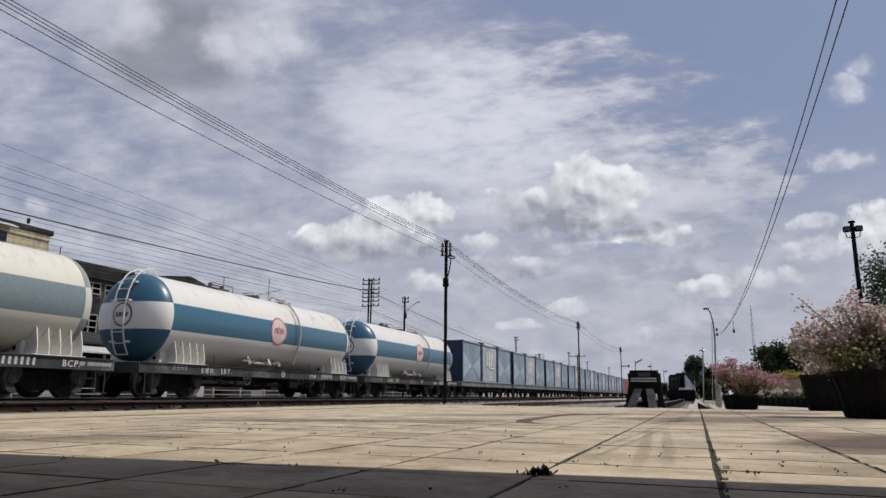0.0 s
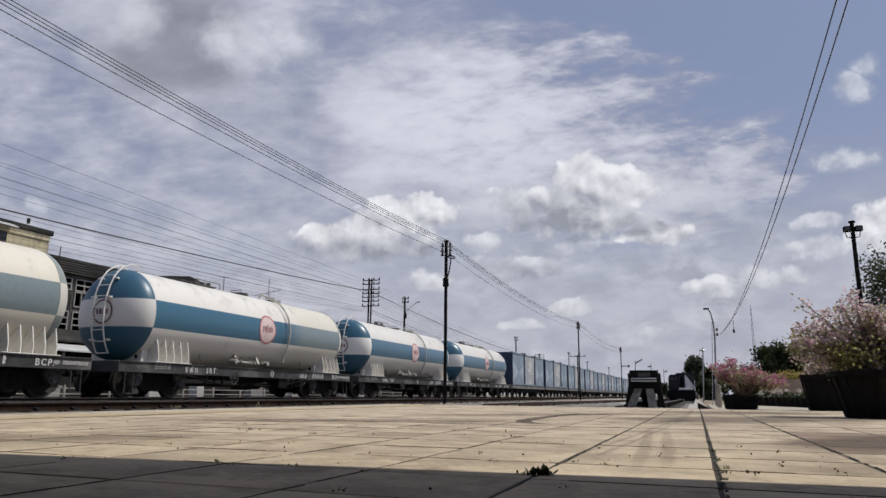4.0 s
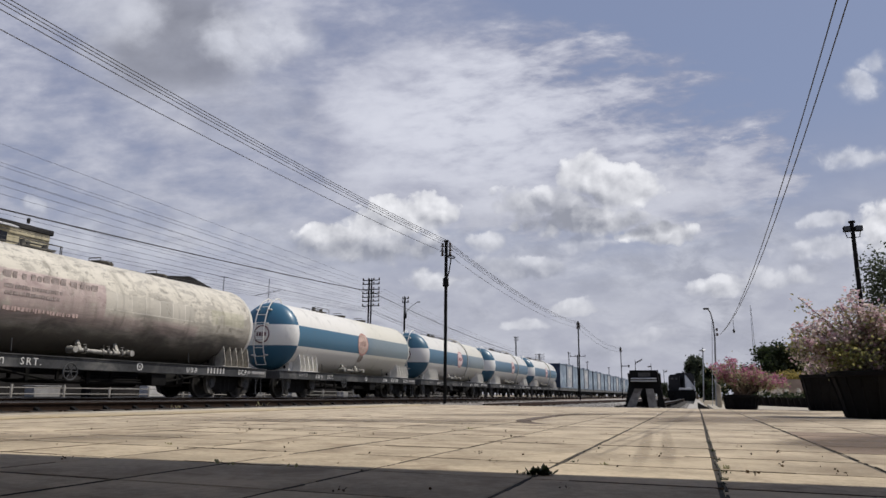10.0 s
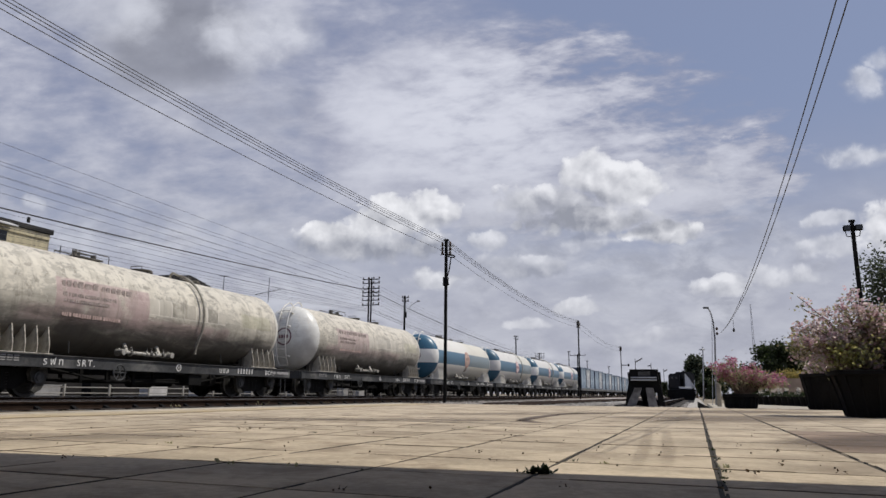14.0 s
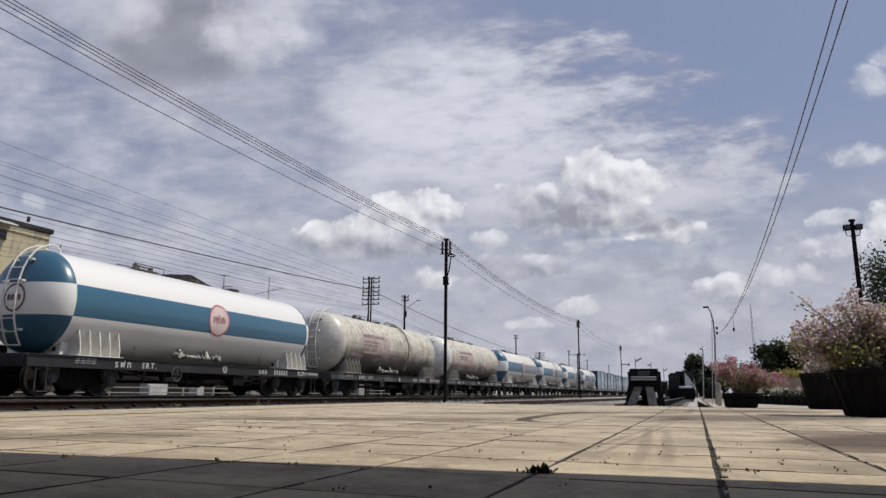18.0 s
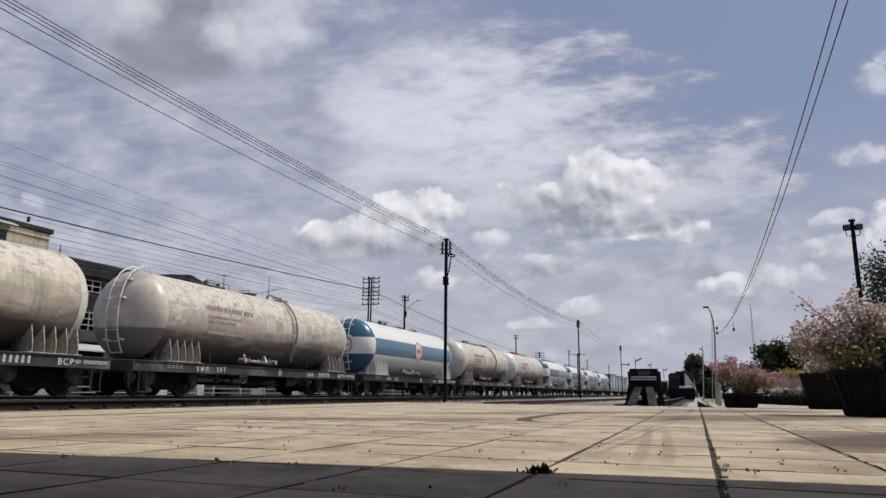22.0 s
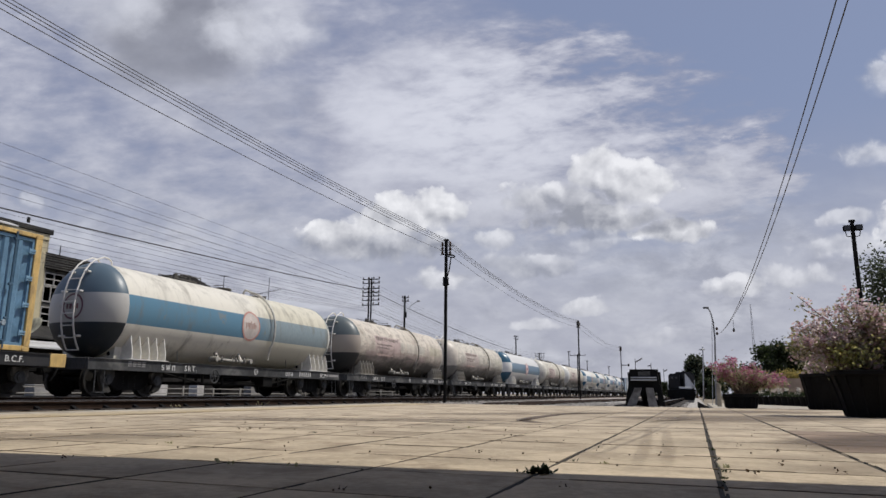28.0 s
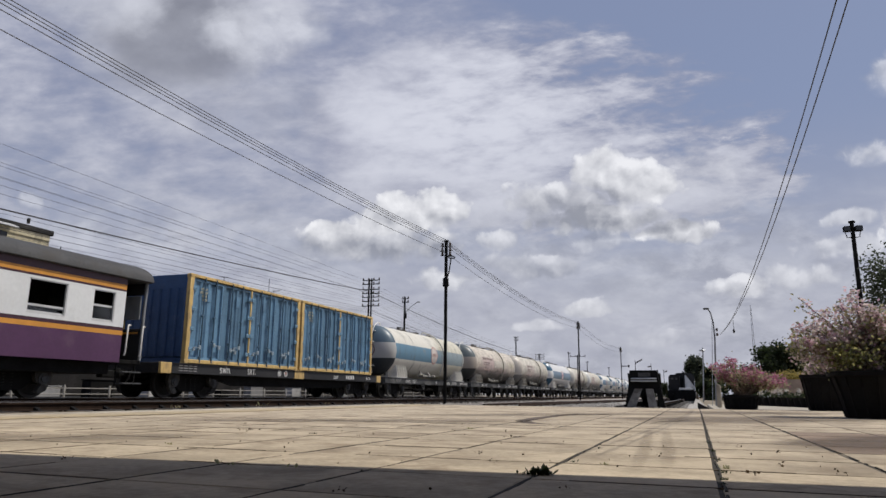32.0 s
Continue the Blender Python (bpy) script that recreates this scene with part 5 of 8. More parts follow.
def coach(front):
    """Wooden-roofed coach; front: where its body ends at the start."""
    L = 19.0
    place = front - L / 2
    t = thing("passenger_coach", pose(TRAIN_X, place, RAIL_Z), "purple and white passenger coach with orange stripes", "railway coach", "wagons of the freight train")
    MOVERS.append((t, place))
    h, X = L / 2, 1.36
    wins = [(12.44 - 13.43, 0.66), (10.71 - 13.43, 0.99)] + [(10.71 - 13.43 - 1.73 * k, 0.99) for k in range(1, 9)]
    wins = [(h + a, w) for a, w in wins]
    lo, hi = 1.81, 2.57
    for s in (-1, 1):
        x = s * X
        part("lower_panel", Mb().box((x - s * 0.03, 0, 1.20), (0.06, L, 0.68), 0.01), M["coach_purple"], t, "glossy purple lower side")
        for z0, z1, mat, nm in ((1.535, 1.645, "coach_orange", "orange_stripe"), (1.645, 1.73, "coach_maroon", "maroon_band"), (2.63, 2.68, "coach_maroon", "maroon_band"), (2.68, 2.80, "coach_orange", "orange_stripe"), (2.80, 2.97, "coach_maroon", "maroon_band")):
            part(nm, Mb().box((x - s * 0.03, 0, (z0 + z1) / 2), (0.062, L, z1 - z0)), M[mat], t)
        b = Mb()
        b.box((x - s * 0.03, 0, (1.73 + lo) / 2), (0.06, L, lo - 1.73)).box((x - s * 0.03, 0, (hi + 2.63) / 2), (0.06, L, 2.63 - hi))
        edges = sorted([(a, a + w) for a, w in wins])
        y = -h
        for a, e in edges + [(h, h)]:
            if a - y > 0.02:
                b.box((x - s * 0.03, (y + a) / 2, (lo + hi) / 2), (0.06, a - y, hi - lo))
            y = e
        part("upper_panel", b, M["coach_white"], t, "white upper side between the windows", smooth=0)
        for k, (a, w) in enumerate(wins):
            b = Mb()
            for yy in (a + 0.012, a + w - 0.012):
                b.box((x - s * 0.035, yy, (lo + hi) / 2), (0.05, 0.03, hi - lo))
            f = part("window_frame", b.box((x - s * 0.035, a + w / 2, lo + 0.012), (0.06, w, 0.03)).box((x - s * 0.035, a + w / 2, hi - 0.012), (0.05, w, 0.024)), M["alloy"], t, "pale alloy window frame")
            z = 2.0 if w > 0.8 else 2.20
            part("sash", Mb().box((x - s * 0.06, a + w / 2, z), (0.03, w - 0.04, 0.05)).box((x - s * 0.06, a + w / 2, lo + 0.05), (0.03, w - 0.04, 0.035)), M["alloy"], f, "raised window sash")
            g = part("pane", Mb().box((x - s * 0.06, a + w / 2, (lo + z) / 2), (0.006, w - 0.06, z - lo - 0.06)), M["glass"], f)
    n = 18
    arc = [(1.46 * math.cos(math.pi * k / n), 3.0 + 0.54 * math.sin(math.pi * k / n)) for k in range(n + 1)]
    part("roof", Mb().prism(arc + [(-1.40, 2.96), (1.40, 2.96)], -h, h + 0.80), M["coach_roof"], t, "sooty grey rounded roof", smooth=25)
    part("gutter", Mb().box((1.45, 0.4, 2.985), (0.05, L + 0.8, 0.035), 0.008), M["coach_roof"], t)
    part("interior", Mb().box((0, -0.1, 1.0), (2.4, L - 0.4, 0.1)).box((-0.95, -0.1, 1.9), (0.05, L - 0.5, 1.7)).box((0, h - 0.05, 1.9), (2.5, 0.06, 2.1)), M["coach_dark"], t)
    for y in [h - 1.6 - 1.73 * k for k in range(9)]:
        part("seat", cached("coach_seat", lambda: Mb().box((0.5, 0, 1.45), (0.95, 0.12, 0.75), 0.04).box((0.5, 0.2, 1.25), (0.95, 0.42, 0.12), 0.04), M["coach_dark"]), None, t, at=pose(0, y, 0))
    part("end_wall", Mb().box((0, h + 0.02, 1.9), (2.0, 0.06, 2.1)).box((0.25, h + 0.06, 1.9), (0.5, 0.05, 1.9)), M["far_pale"], t, "grey-blue vestibule wall")
    part("corner_pillar", Mb().tube([(1.27, h + 0.74, 0.95), (1.27, h + 0.74, 1.6), (1.28, h + 0.74, 2.3), (1.29, h + 0.75, 2.97)], 0.04, 8), M["coach_pillar"], t, "grey curved vestibule pillar")
    part("vestibule_floor", Mb().box((0, h + 0.40, 0.90), (2.5, 0.80, 0.10), 0.01), M["steel_dark"], t)
    part("vestibule_gate", Mb().box((0.0, h + 0.74, 1.36), (2.46, 0.04, 0.82), 0.01), M["coach_dark"], t, "dark lower gate of the vestibule")
    part("vestibule_panel", Mb().box((0.55, h + 0.735, 2.32), (1.2, 0.04, 0.62), 0.01), M["coach_pillar"], t, "grey upper vestibule panel")
    part("vestibule_back", Mb().box((-1.28, h + 0.38, 1.95), (0.05, 0.70, 2.0)).box((0, h + 0.74, 2.80), (2.46, 0.045, 0.30)).box((-0.7, h + 0.74, 2.2), (1.1, 0.045, 0.86)), M["coach_dark"], t)
    part("gate_stripe", Mb().box((0.6, h + 0.714, 1.66), (1.1, 0.01, 0.05)), M["coach_orange"], t)
    for y in (h + 0.10, h + 0.60):
        part("grab_rail", Mb().tube([(1.38, y, 1.05), (1.41, y, 1.1), (1.41, y + 0.02, 1.75), (1.38, y + 0.06, 1.82), (1.38, y + 0.12, 1.80)], 0.02, 8), M["white_metal"], t, "white grab rail")
    for k, z in enumerate((0.64, 0.36)):
        part("step", Mb().box((1.28 + 0.05 * k, h + 0.38, z), (0.28, 0.62, 0.035), 0.008), M["frame_grey"], t, "worn steel step")
    part("step_hanger", Mb().box((1.2, h + 0.08, 0.6), (0.03, 0.04, 0.6)).box((1.2, h + 0.68, 0.6), (0.03, 0.04, 0.6)), M["steel_dark"], t)
    part("under_gear", Mb().box((0, 0, 0.72), (2.3, L - 0.2, 0.28), 0.02).box((0.75, 2.5, 0.45), (0.7, 2.2, 0.4), 0.03), M["steel_dark"], t)
    for y in (h - 2.6, -h + 2.6):
        bogie(t, y, M["steel_dark"])
    part("coupler", Mb().box((0, h + 0.95, 0.62), (0.2, 0.5, 0.2), 0.03), M["steel_dark"], t)
    return t


coach(-108.37)


def along(t):
    """Metres that the train has run by t seconds; it gathers speed."""
    q = t / 32.0
    return 97.577 * q + 27.155 * q ** 2 + 4.131 * q ** 3 - 7.021 * q ** 4


# ---------------------------------------------------------------- drifting cloud

cloud = bpy.data.materials.new("drifting_cloud")
cloud.use_nodes = True
N = Nodes(cloud.node_tree)
d = N.vec("NORMALIZE", N.n("ShaderNodeTexCoord").outputs["Object"])
u, v = sky_plane(N, d)
p = N.comb(u, v)
warp_u = N.math("MULTIPLY", N.math("SUBTRACT", N.noise(p, 8.0, 4, 0.6, 0, 1.1), 0.5), 0.10)
warp_v = N.math("MULTIPLY", N.math("SUBTRACT", N.noise(p, 8.0, 4, 0.6, 0, 7.7), 0.5), 0.06)
cu, cv = N.math("ADD", u, warp_u), N.math("ADD", v, warp_v)


def billow(q, detail=2.0):
    """Cauliflower lumps over a softer unrest."""
    vo = N.n("ShaderNodeTexVoronoi", feature="SMOOTH_F1", voronoi_dimensions="2D")
    N.put(vo.inputs["Vector"], N.vec("ADD", q, N.vec("SCALE", N.comb(N.noise(q, 30.0, 4, 0.6, 0, 3.3), N.noise(q, 30.0, 4, 0.6, 0, 9.3)), scale=0.05)))
    for key, val in (("Scale", 30.0), ("Smoothness", 0.9), ("Detail", detail), ("Roughness", 0.45)):
        vo.inputs[key].default_value = val
    return N.math("ADD", N.math("MULTIPLY", N.math("SUBTRACT", 0.40, vo.outputs["Distance"]), 0.55), N.math("MULTIPLY", N.math("SUBTRACT", N.noise(q, 12.0, 3.0 + 2.0 * detail, 0.56, 0.2, 2.2), 0.5), 1.2))


puff = billow(p)
relief = N.math("SUBTRACT", billow(p, 0.5), billow(N.vec("ADD", p, (0.006, 0.013, 0.0)), 0.5))
wisp = N.math("SUBTRACT", N.noise(N.vec("MULTIPLY", p, (1.0, 1.6, 1.0)), 6.0, 6, 0.6, 0.3, 6.1), 0.5)
heap, shade = None, None
# heaps: place, size, flatness below, darkness of the base, thickness
HEAPS_A = (((-0.075, 0.038), (0.085, 0.035), 0.9, 0.45, 1.0), ((-0.155, 0.018), (0.060, 0.024), 0.8, 0.55, 1.0), ((-0.012, 0.046), (0.036, 0.028), 1.0, 0.25, 0.95), ((-0.115, 0.004), (0.130, 0.034), 0.9, 1.15, 0.85),
           ((0.200, 0.102), (0.050, 0.034), 1.0, 0.35, 0.92), ((0.262, 0.082), (0.060, 0.040), 1.0, 0.35, 0.95), ((0.140, 0.066), (0.085, 0.036), 1.0, 1.1, 0.80), ((0.205, 0.036), (0.110, 0.026), 0.9, 1.1, 0.92), ((0.335, 0.100), (0.080, 0.040), 1.0, 0.3, 0.36),
           ((0.305, 0.012), (0.058, 0.022), 0.7, 0.5, 0.95), ((-0.012, -0.048), (0.042, 0.022), 0.7, 0.4, 0.75))
HEAPS_B = (((0.060, 0.006), (0.035, 0.024), 0.8, 0.4, 0.7), ((0.100, -0.026), (0.080, 0.024), 0.9, 1.0, 0.6), ((0.178, -0.080), (0.058, 0.020), 0.6, 0.6, 0.75), ((0.095, -0.108), (0.050, 0.014), 0.7, 0.5, 0.55),
           ((0.395, -0.058), (0.045, 0.024), 0.7, 0.5, 0.8), ((0.480, -0.045), (0.060, 0.028), 0.8, 0.4, 0.6), ((0.530, 0.000), (0.070, 0.024), 0.8, 0.3, 0.55), ((0.630, 0.026), (0.055, 0.046), 0.9, 0.3, 0.9),
           ((0.594, 0.232), (0.036, 0.026), 1.0, 0.1, 0.55), ((0.616, 0.262), (0.026, 0.022), 1.0, 0.1, 0.50), ((0.585, 0.128), (0.055, 0.020), 0.9, 0.3, 0.58), ((0.527, 0.042), (0.048, 0.017), 0.9, 0.3, 0.55), ((-0.592, 0.060), (0.024, 0.018), 0.8, 0.2, 0.42),
           ((0.28, -0.13), (0.10, 0.018), 0.8, 0.4, 0.4), ((0.20, 0.005), (0.05, 0.018), 0.8, 0.6, 0.5))
for at, size, below, base, thick in HEAPS_A + HEAPS_B:
    b = blob(N, cu, cv, at, size, below)
    a = N.ramp(N.math("ADD", N.math("ADD", b, 0.48), N.math("MULTIPLY", puff, 1.5)), 0.0, N.math("ADD", 1.35 - 0.75 * thick ** 3, N.ramp(N.math("SUBTRACT", at[1], cv), -0.2 * size[1], 1.1 * size[1], 0.0, 1.0)), 0.0, thick)
    heap = a if heap is None else N.math("MAXIMUM", heap, a)
    low = N.math("MULTIPLY", N.ramp(N.math("SUBTRACT", at[1] + 0.45 * size[1], cv), -0.6 * size[1], 0.8 * size[1]), N.ramp(b, -1.3, 0.1, 0.0, base))
    shade = low if shade is None else N.math("MAXIMUM", shade, low)
# the broad grey cloud and its bright neighbours, high on the other side
grey = N.ramp(N.math("ADD", blob(N, cu, cv, (-0.395, 0.300), (0.130, 0.100)), N.math("MULTIPLY", wisp, 1.0)), -0.6, 0.75, 0.0, 0.94)
soft = N.ramp(N.math("ADD", blob(N, cu, cv, (-0.31, 0.19), (0.15, 0.06)), N.math("MULTIPLY", wisp, 1.5)), -0.3, 1.0, 0.0, 0.45)
glow = N.ramp(N.math("ADD", blob(N, cu, cv, (-0.262, 0.300), (0.085, 0.062)), N.math("ADD", N.math("MULTIPLY", wisp, 3.4), N.math("MULTIPLY", puff, 0.7))), -0.6, 1.3, 0.0, 0.92)
glow2 = N.ramp(N.math("ADD", blob(N, cu, cv, (-0.50, 0.345), (0.10, 0.055)), N.math("MULTIPLY", wisp, 3.0)), -0.6, 1.2, 0.0, 0.75)
bright = N.math("MAXIMUM", glow, glow2)
light = N.math("SUBTRACT", N.math("ADD", 0.86, N.math("MULTIPLY", relief, 1.2)), N.math("MULTIPLY", shade, N.math("SUBTRACT", 0.66, N.math("MULTIPLY", wisp, 0.9))), clamp=True)
lit = N.mix(light, (0.295, 0.31, 0.365), (0.87, 0.875, 0.915))
col = N.mix(N.math("MAXIMUM", grey, N.math("MULTIPLY", soft, 0.0)), (0.47, 0.48, 0.56), N.mix(N.ramp(wisp, -0.2, 0.25), (0.19, 0.20, 0.25), (0.31, 0.325, 0.39)))
col = N.mix(bright, col, (0.71, 0.73, 0.81))
col = N.mix(N.ramp(heap, 0.0, 0.5), col, lit)
# low broken bank between the heaps
bank_n = N.noise(N.vec("MULTIPLY", p, (1.0, 2.3, 1.0)), 6.5, 7, 0.60, 0.4, 11.5)
bank = N.math("MULTIPLY", N.ramp(bank_n, 0.40, 0.66, 0.0, 0.60), N.ramp(v, -0.02, 0.13, 1.0, 0.0))
bank_light = N.ramp(N.noise(N.vec("ADD", N.vec("MULTIPLY", p, (1.0, 2.0, 1.0)), (0.0, 0.03, 0.0)), 13.0, 6, 0.6, 0.3, 4.4), 0.36, 0.64)
col = N.mix(N.ramp(heap, 0.0, 0.5), N.mix(N.math("MAXIMUM", N.math("MAXIMUM", grey, soft), bright), N.mix(bank_light, (0.335, 0.35, 0.415), (0.65, 0.665, 0.73)), col), col)
heap = N.math("MAXIMUM", heap, bank)
alpha = N.math("MAXIMUM", N.math("MAXIMUM", heap, N.math("MAXIMUM", grey, soft)), bright)
em = N.n("ShaderNodeEmission")
N.put(em.inputs["Color"], col)
tr = N.n("ShaderNodeBsdfTransparent")
mx = N.n("ShaderNodeMixShader")
N.put(mx.inputs[0], alpha)
N.put(mx.inputs[1], tr.outputs[0])
N.put(mx.inputs[2], em.outputs[0])
N.put(N.n("ShaderNodeOutputMaterial").inputs["Surface"], mx.outputs[0])
cloud.cycles.emission_sampling = "NONE"
ring, na, ne = Mb(), 96, 22
ring.add([(3000 * math.cos(e) * math.sin(a), 3000 * math.cos(e) * math.cos(a), 3000 * math.sin(e)) for e in [radians(-1.5 + 53.5 * k / ne) for k in range(ne + 1)] for a in [2 * math.pi * i / na for i in range(na)]],
         [(k * na + i, k * na + (i + 1) % na, (k + 1) * na + (i + 1) % na, (k + 1) * na + i) for k in range(ne) for i in range(na)])
CLOUDS = single("backdrop", ring, cloud, "drifting heaped clouds with grey bases", "sky", kind="structure", at=pose(*EYE))

# ---------------------------------------------------------------- platform
single("pavement", Mb().prism([(-8.45, -0.12), (-8.45, -0.0030), (9.0, -0.0030), (9.0, -0.12)], -12, 19.5), M["joint"], "dirt-filled bed under the platform slabs", "platform", kind="structure", smooth=0)
# slabs, edge, line
XC = [0.06 + 0.68 * k for k in range(-13, 8)]
YC = [2.02 + 0.645 * k for k in range(-10, 28)]
slab_rng = random.Random(5)


def slab_mesh(i, mat):
    r = random.Random(i)
    b = Mb().box((0, 0, -0.025), (0.661, 0.638, 0.05), 0.003 + 0.001 * (i % 3))
    vs = [(x + r.uniform(-0.004, 0.004), y + r.uniform(-0.004, 0.004), z + (r.uniform(-0.0006, 0.0006) if z > -0.03 else 0)) for x, y, z in b.v]
    b.v = vs
    return b.data("slab", mat, 0)


edge = single("platform_edge", Mb().box((-8.24, 4, -0.06), (0.46, 30.9, 0.13), 0.02), M["concrete"], "worn concrete coping along the track", "platform edge", kind="structure")
stripe = Mb()
for k in range(26):
    y0 = -8 + k * 1.05
    stripe.box((-7.15 + slab_rng.uniform(-0.02, 0.02), y0, 0.0065), (0.74 - slab_rng.uniform(0, 0.12), 1.02, 0.005))
single("yellow_line", stripe, M["yellow_line"], "faded yellow safety line along the edge", "line", kind="structure", smooth=0)
single("apron", Mb().box((3.2, 25.5, -0.07), (5.6, 12.0, 0.13), 0.02), M["concrete"], "plain concrete apron past the slabs", "pavement", kind="structure")

# out of view: canopy whose edge shades the near slabs, and an assumed wall
M["lamp_steel"] = material("dull_lamp_steel", (0.23, 0.235, 0.24), 0.6, 0.2, 0.15, 5)
M["worn_leg"] = material("worn_grey_rail", (0.16, 0.155, 0.15), 0.6, 0.2, 0.4, 5, 0.2, 50, (0.05, 0.045, 0.04), 0.5, 3)
M["canopy"] = material("canopy_sheet", (0.30, 0.29, 0.275), 0.8, 0, 0.2, 1.5)
M["station_wall"] = material("cream_station_wall", (0.34, 0.31, 0.25), 0.85, 0, 0.15, 1.0, 0.1, 30)
single("canopy", Mb().prism([(-9.0, 2.86), (16.0, 5.36), (16.0, -12.0), (-9.0, -12.0)], 4.3, 4.42, "z"), M["canopy"], "flat sheet-metal platform canopy", "canopy", kind="structure", smooth=0)
single("wall_south", Mb().box((3.5, -4.1, 2.15), (25, 0.2, 4.29)), M["station_wall"], "plain cream station wall", "wall", kind="structure")

# ---------------------------------------------------------------- poles and wires
M["insulator"] = material("brown_insulator", (0.05, 0.03, 0.02), 0.3, 0, 0.2, 9)


def wire(name, a, b, sag, r, label, n=24, via=None):
    a, b = Vector(a), Vector(b)
    pts = [a.lerp(b, k / n) - Vector((0, 0, sag * 4 * (k / n) * (1 - k / n))) for k in range(n + 1)]
    return single(name, Mb().tube(pts, r, 5), M["wire"], label, "wire", "overhead wires")


def rail_pole(x, y, top, lamp=False, arm=0.0):
    t = thing("telegraph_pole", pose(x, y, -0.1), "slim black steel telegraph pole with insulators", "pole", "poles beside the track")
    h = top + 0.1
    part("post", Mb().box((0, 0, h / 2), (0.10, 0.04, h), 0.008).box((0, 0.04, h / 2), (0.03, 0.08, h), 0.004).box((0, 0.08, h / 2), (0.08, 0.03, h), 0.004), M["pole_black"], t, "tarred steel post")
    part("cap", Mb().box((0, 0.04, h + 0.02), (0.18, 0.18, 0.05), 0.01), M["pole_black"], t)
    for k in range(3):
        for s in (-1, 1):
            a = part("insulator", cached("insulator", lambda: Mb().lathe([(0.02, -0.06), (0.045, -0.05), (0.05, 0.0), (0.03, 0.02), (0.045, 0.05), (0.02, 0.08)], 10), M["insulator"]), None, t, "brown insulator", at=pose(s * (0.15 if lamp else 0.09), 0.03, h - 0.12 - 0.17 * k))
            part("pin", cached("pin", lambda: Mb().cyl((0, 0, -0.07), (0, 0, 0.0), 0.012, 6).cyl((-0.09, 0, -0.07), (0.09, 0, -0.07), 0.012, 6), M["pole_black"]), None, a)
    if lamp:
        part("box", Mb().box((0.02, -0.06, h - 1.55), (0.20, 0.12, 0.32), 0.02), M["pole_black"], t)
        part("ring_lamp", Mb().tube([(0.24 + 0.12 * math.cos(k * math.pi / 9), -0.05 + 0.12 * math.sin(k * math.pi / 9), h - 0.62 - 0.02 * math.sin(k * math.pi / 9)) for k in range(19)], 0.022, 6), M["steel_dark"], t, "dark ring lamp")
        part("bracket", Mb().tube([(0.05, -0.05, h - 1.45), (0.14, -0.06, h - 1.2), (0.18, -0.06, h - 0.95), (0.22, -0.05, h - 0.66)], 0.022, 6).tube([(0.06, -0.06, h - 1.55), (0.13, -0.06, h - 1.68)], 0.035, 6), M["pole_black"], t)
    if arm:
        part("signal_arm", Mb().box((arm / 2, 0, h - 2.25), (arm, 0.05, 0.10), 0.01).box((arm, 0, h - 2.25), (0.16, 0.12, 0.30), 0.02), M["pole_black"], t)
    return t


rail_pole(-8.4, 23.45, 5.86, True)
rail_pole(-8.4, 54.4, 5.95)
rail_pole(-8.4, 87.3, 6.1, False, 0.9)
for k, (ze, sag) in enumerate(((5.92, 0.45), (5.86, 0.45), (5.80, 0.45), (5.71, 0.45), (5.42, 0.43))):
    x = -8.4
    # one long span past the camera, then pole to pole
    wire("telegraph_wire", (x, 23.45, ze), (x, -9.45, ze), sag, 0.0075, "thin dark telegraph wire over the platform edge", 40)
    wire("telegraph_wire", (x, 23.45, ze), (x, 54.4, ze + 0.06), 0.45, 0.0075, "thin dark telegraph wire over the platform edge")
    if k % 2 == 0:
        wire("telegraph_wire", (x, 54.4, ze + 0.06), (x, 87.3, ze + 0.18), 0.5, 0.008, "thin dark telegraph wire over the platform edge")


def arm_pole(x, y, top, arms, legs=2, wide=1.2):
    t = thing("telegraph_pole", pose(x, y, -0.12), "tall black telegraph pole with stacked cross-arms", "pole", "poles behind the train")
    h = top + 0.12
    for s in ((-0.085, 0.085) if legs == 2 else (0,)):
        part("post", Mb().box((s, 0, h / 2), (0.06 if legs == 2 else 0.11, 0.12, h), 0.01), M["pole_black"], t, "tarred timber post")
    for k, z in enumerate(arms):
        w = wide
        a = part("cross_arm", Mb().box((0, 0.10, z + 0.12), (w, 0.08, 0.05), 0.008), M["pole_black"], t)
        for i in range(4 if w > 1 else 2):
            part("insulator", cached("insulator_b", lambda: Mb().lathe([(0.02, 0.0), (0.04, 0.02), (0.045, 0.08), (0.02, 0.13)], 8), M["insulator"]), None, a, at=pose((-0.46 + i * 0.307) * w if w > 1 else (-0.42 + 0.84 * i) * w, 0.10, z + 0.15))
    return t


ARMS = (7.34, 7.09, 6.75, 6.50, 6.26, 6.00, 5.70)
arm_pole(-19.0, 38.9, 7.44, ARMS)
arm_pole(-19.0, 89.8, 5.6, (5.45, 5.15, 4.9), 1)
lit_pole = arm_pole(-19.0, 44.5, 7.04, (6.9, 6.65), 1, 0.5)
part("lamp_arm", Mb().tube([(0.05, 0, 6.0), (0.5, 0, 6.45), (0.95, 0, 6.72)], 0.02, 6).box((1.05, 0, 6.74), (0.26, 0.12, 0.08), 0.02), M["galvanised"], lit_pole, "thin grey lamp bracket")
part("fuse_box", Mb().box((0.1, -0.08, 5.8), (0.18, 0.14, 0.4), 0.02), M["pole_black"], lit_pole)
arm_pole(-19.0, 77.0, 6.82, (6.7, 6.4), 1, 0.5)
arm_pole(-11.9, 76.0, 4.6, (4.45,), 1, 1.7)
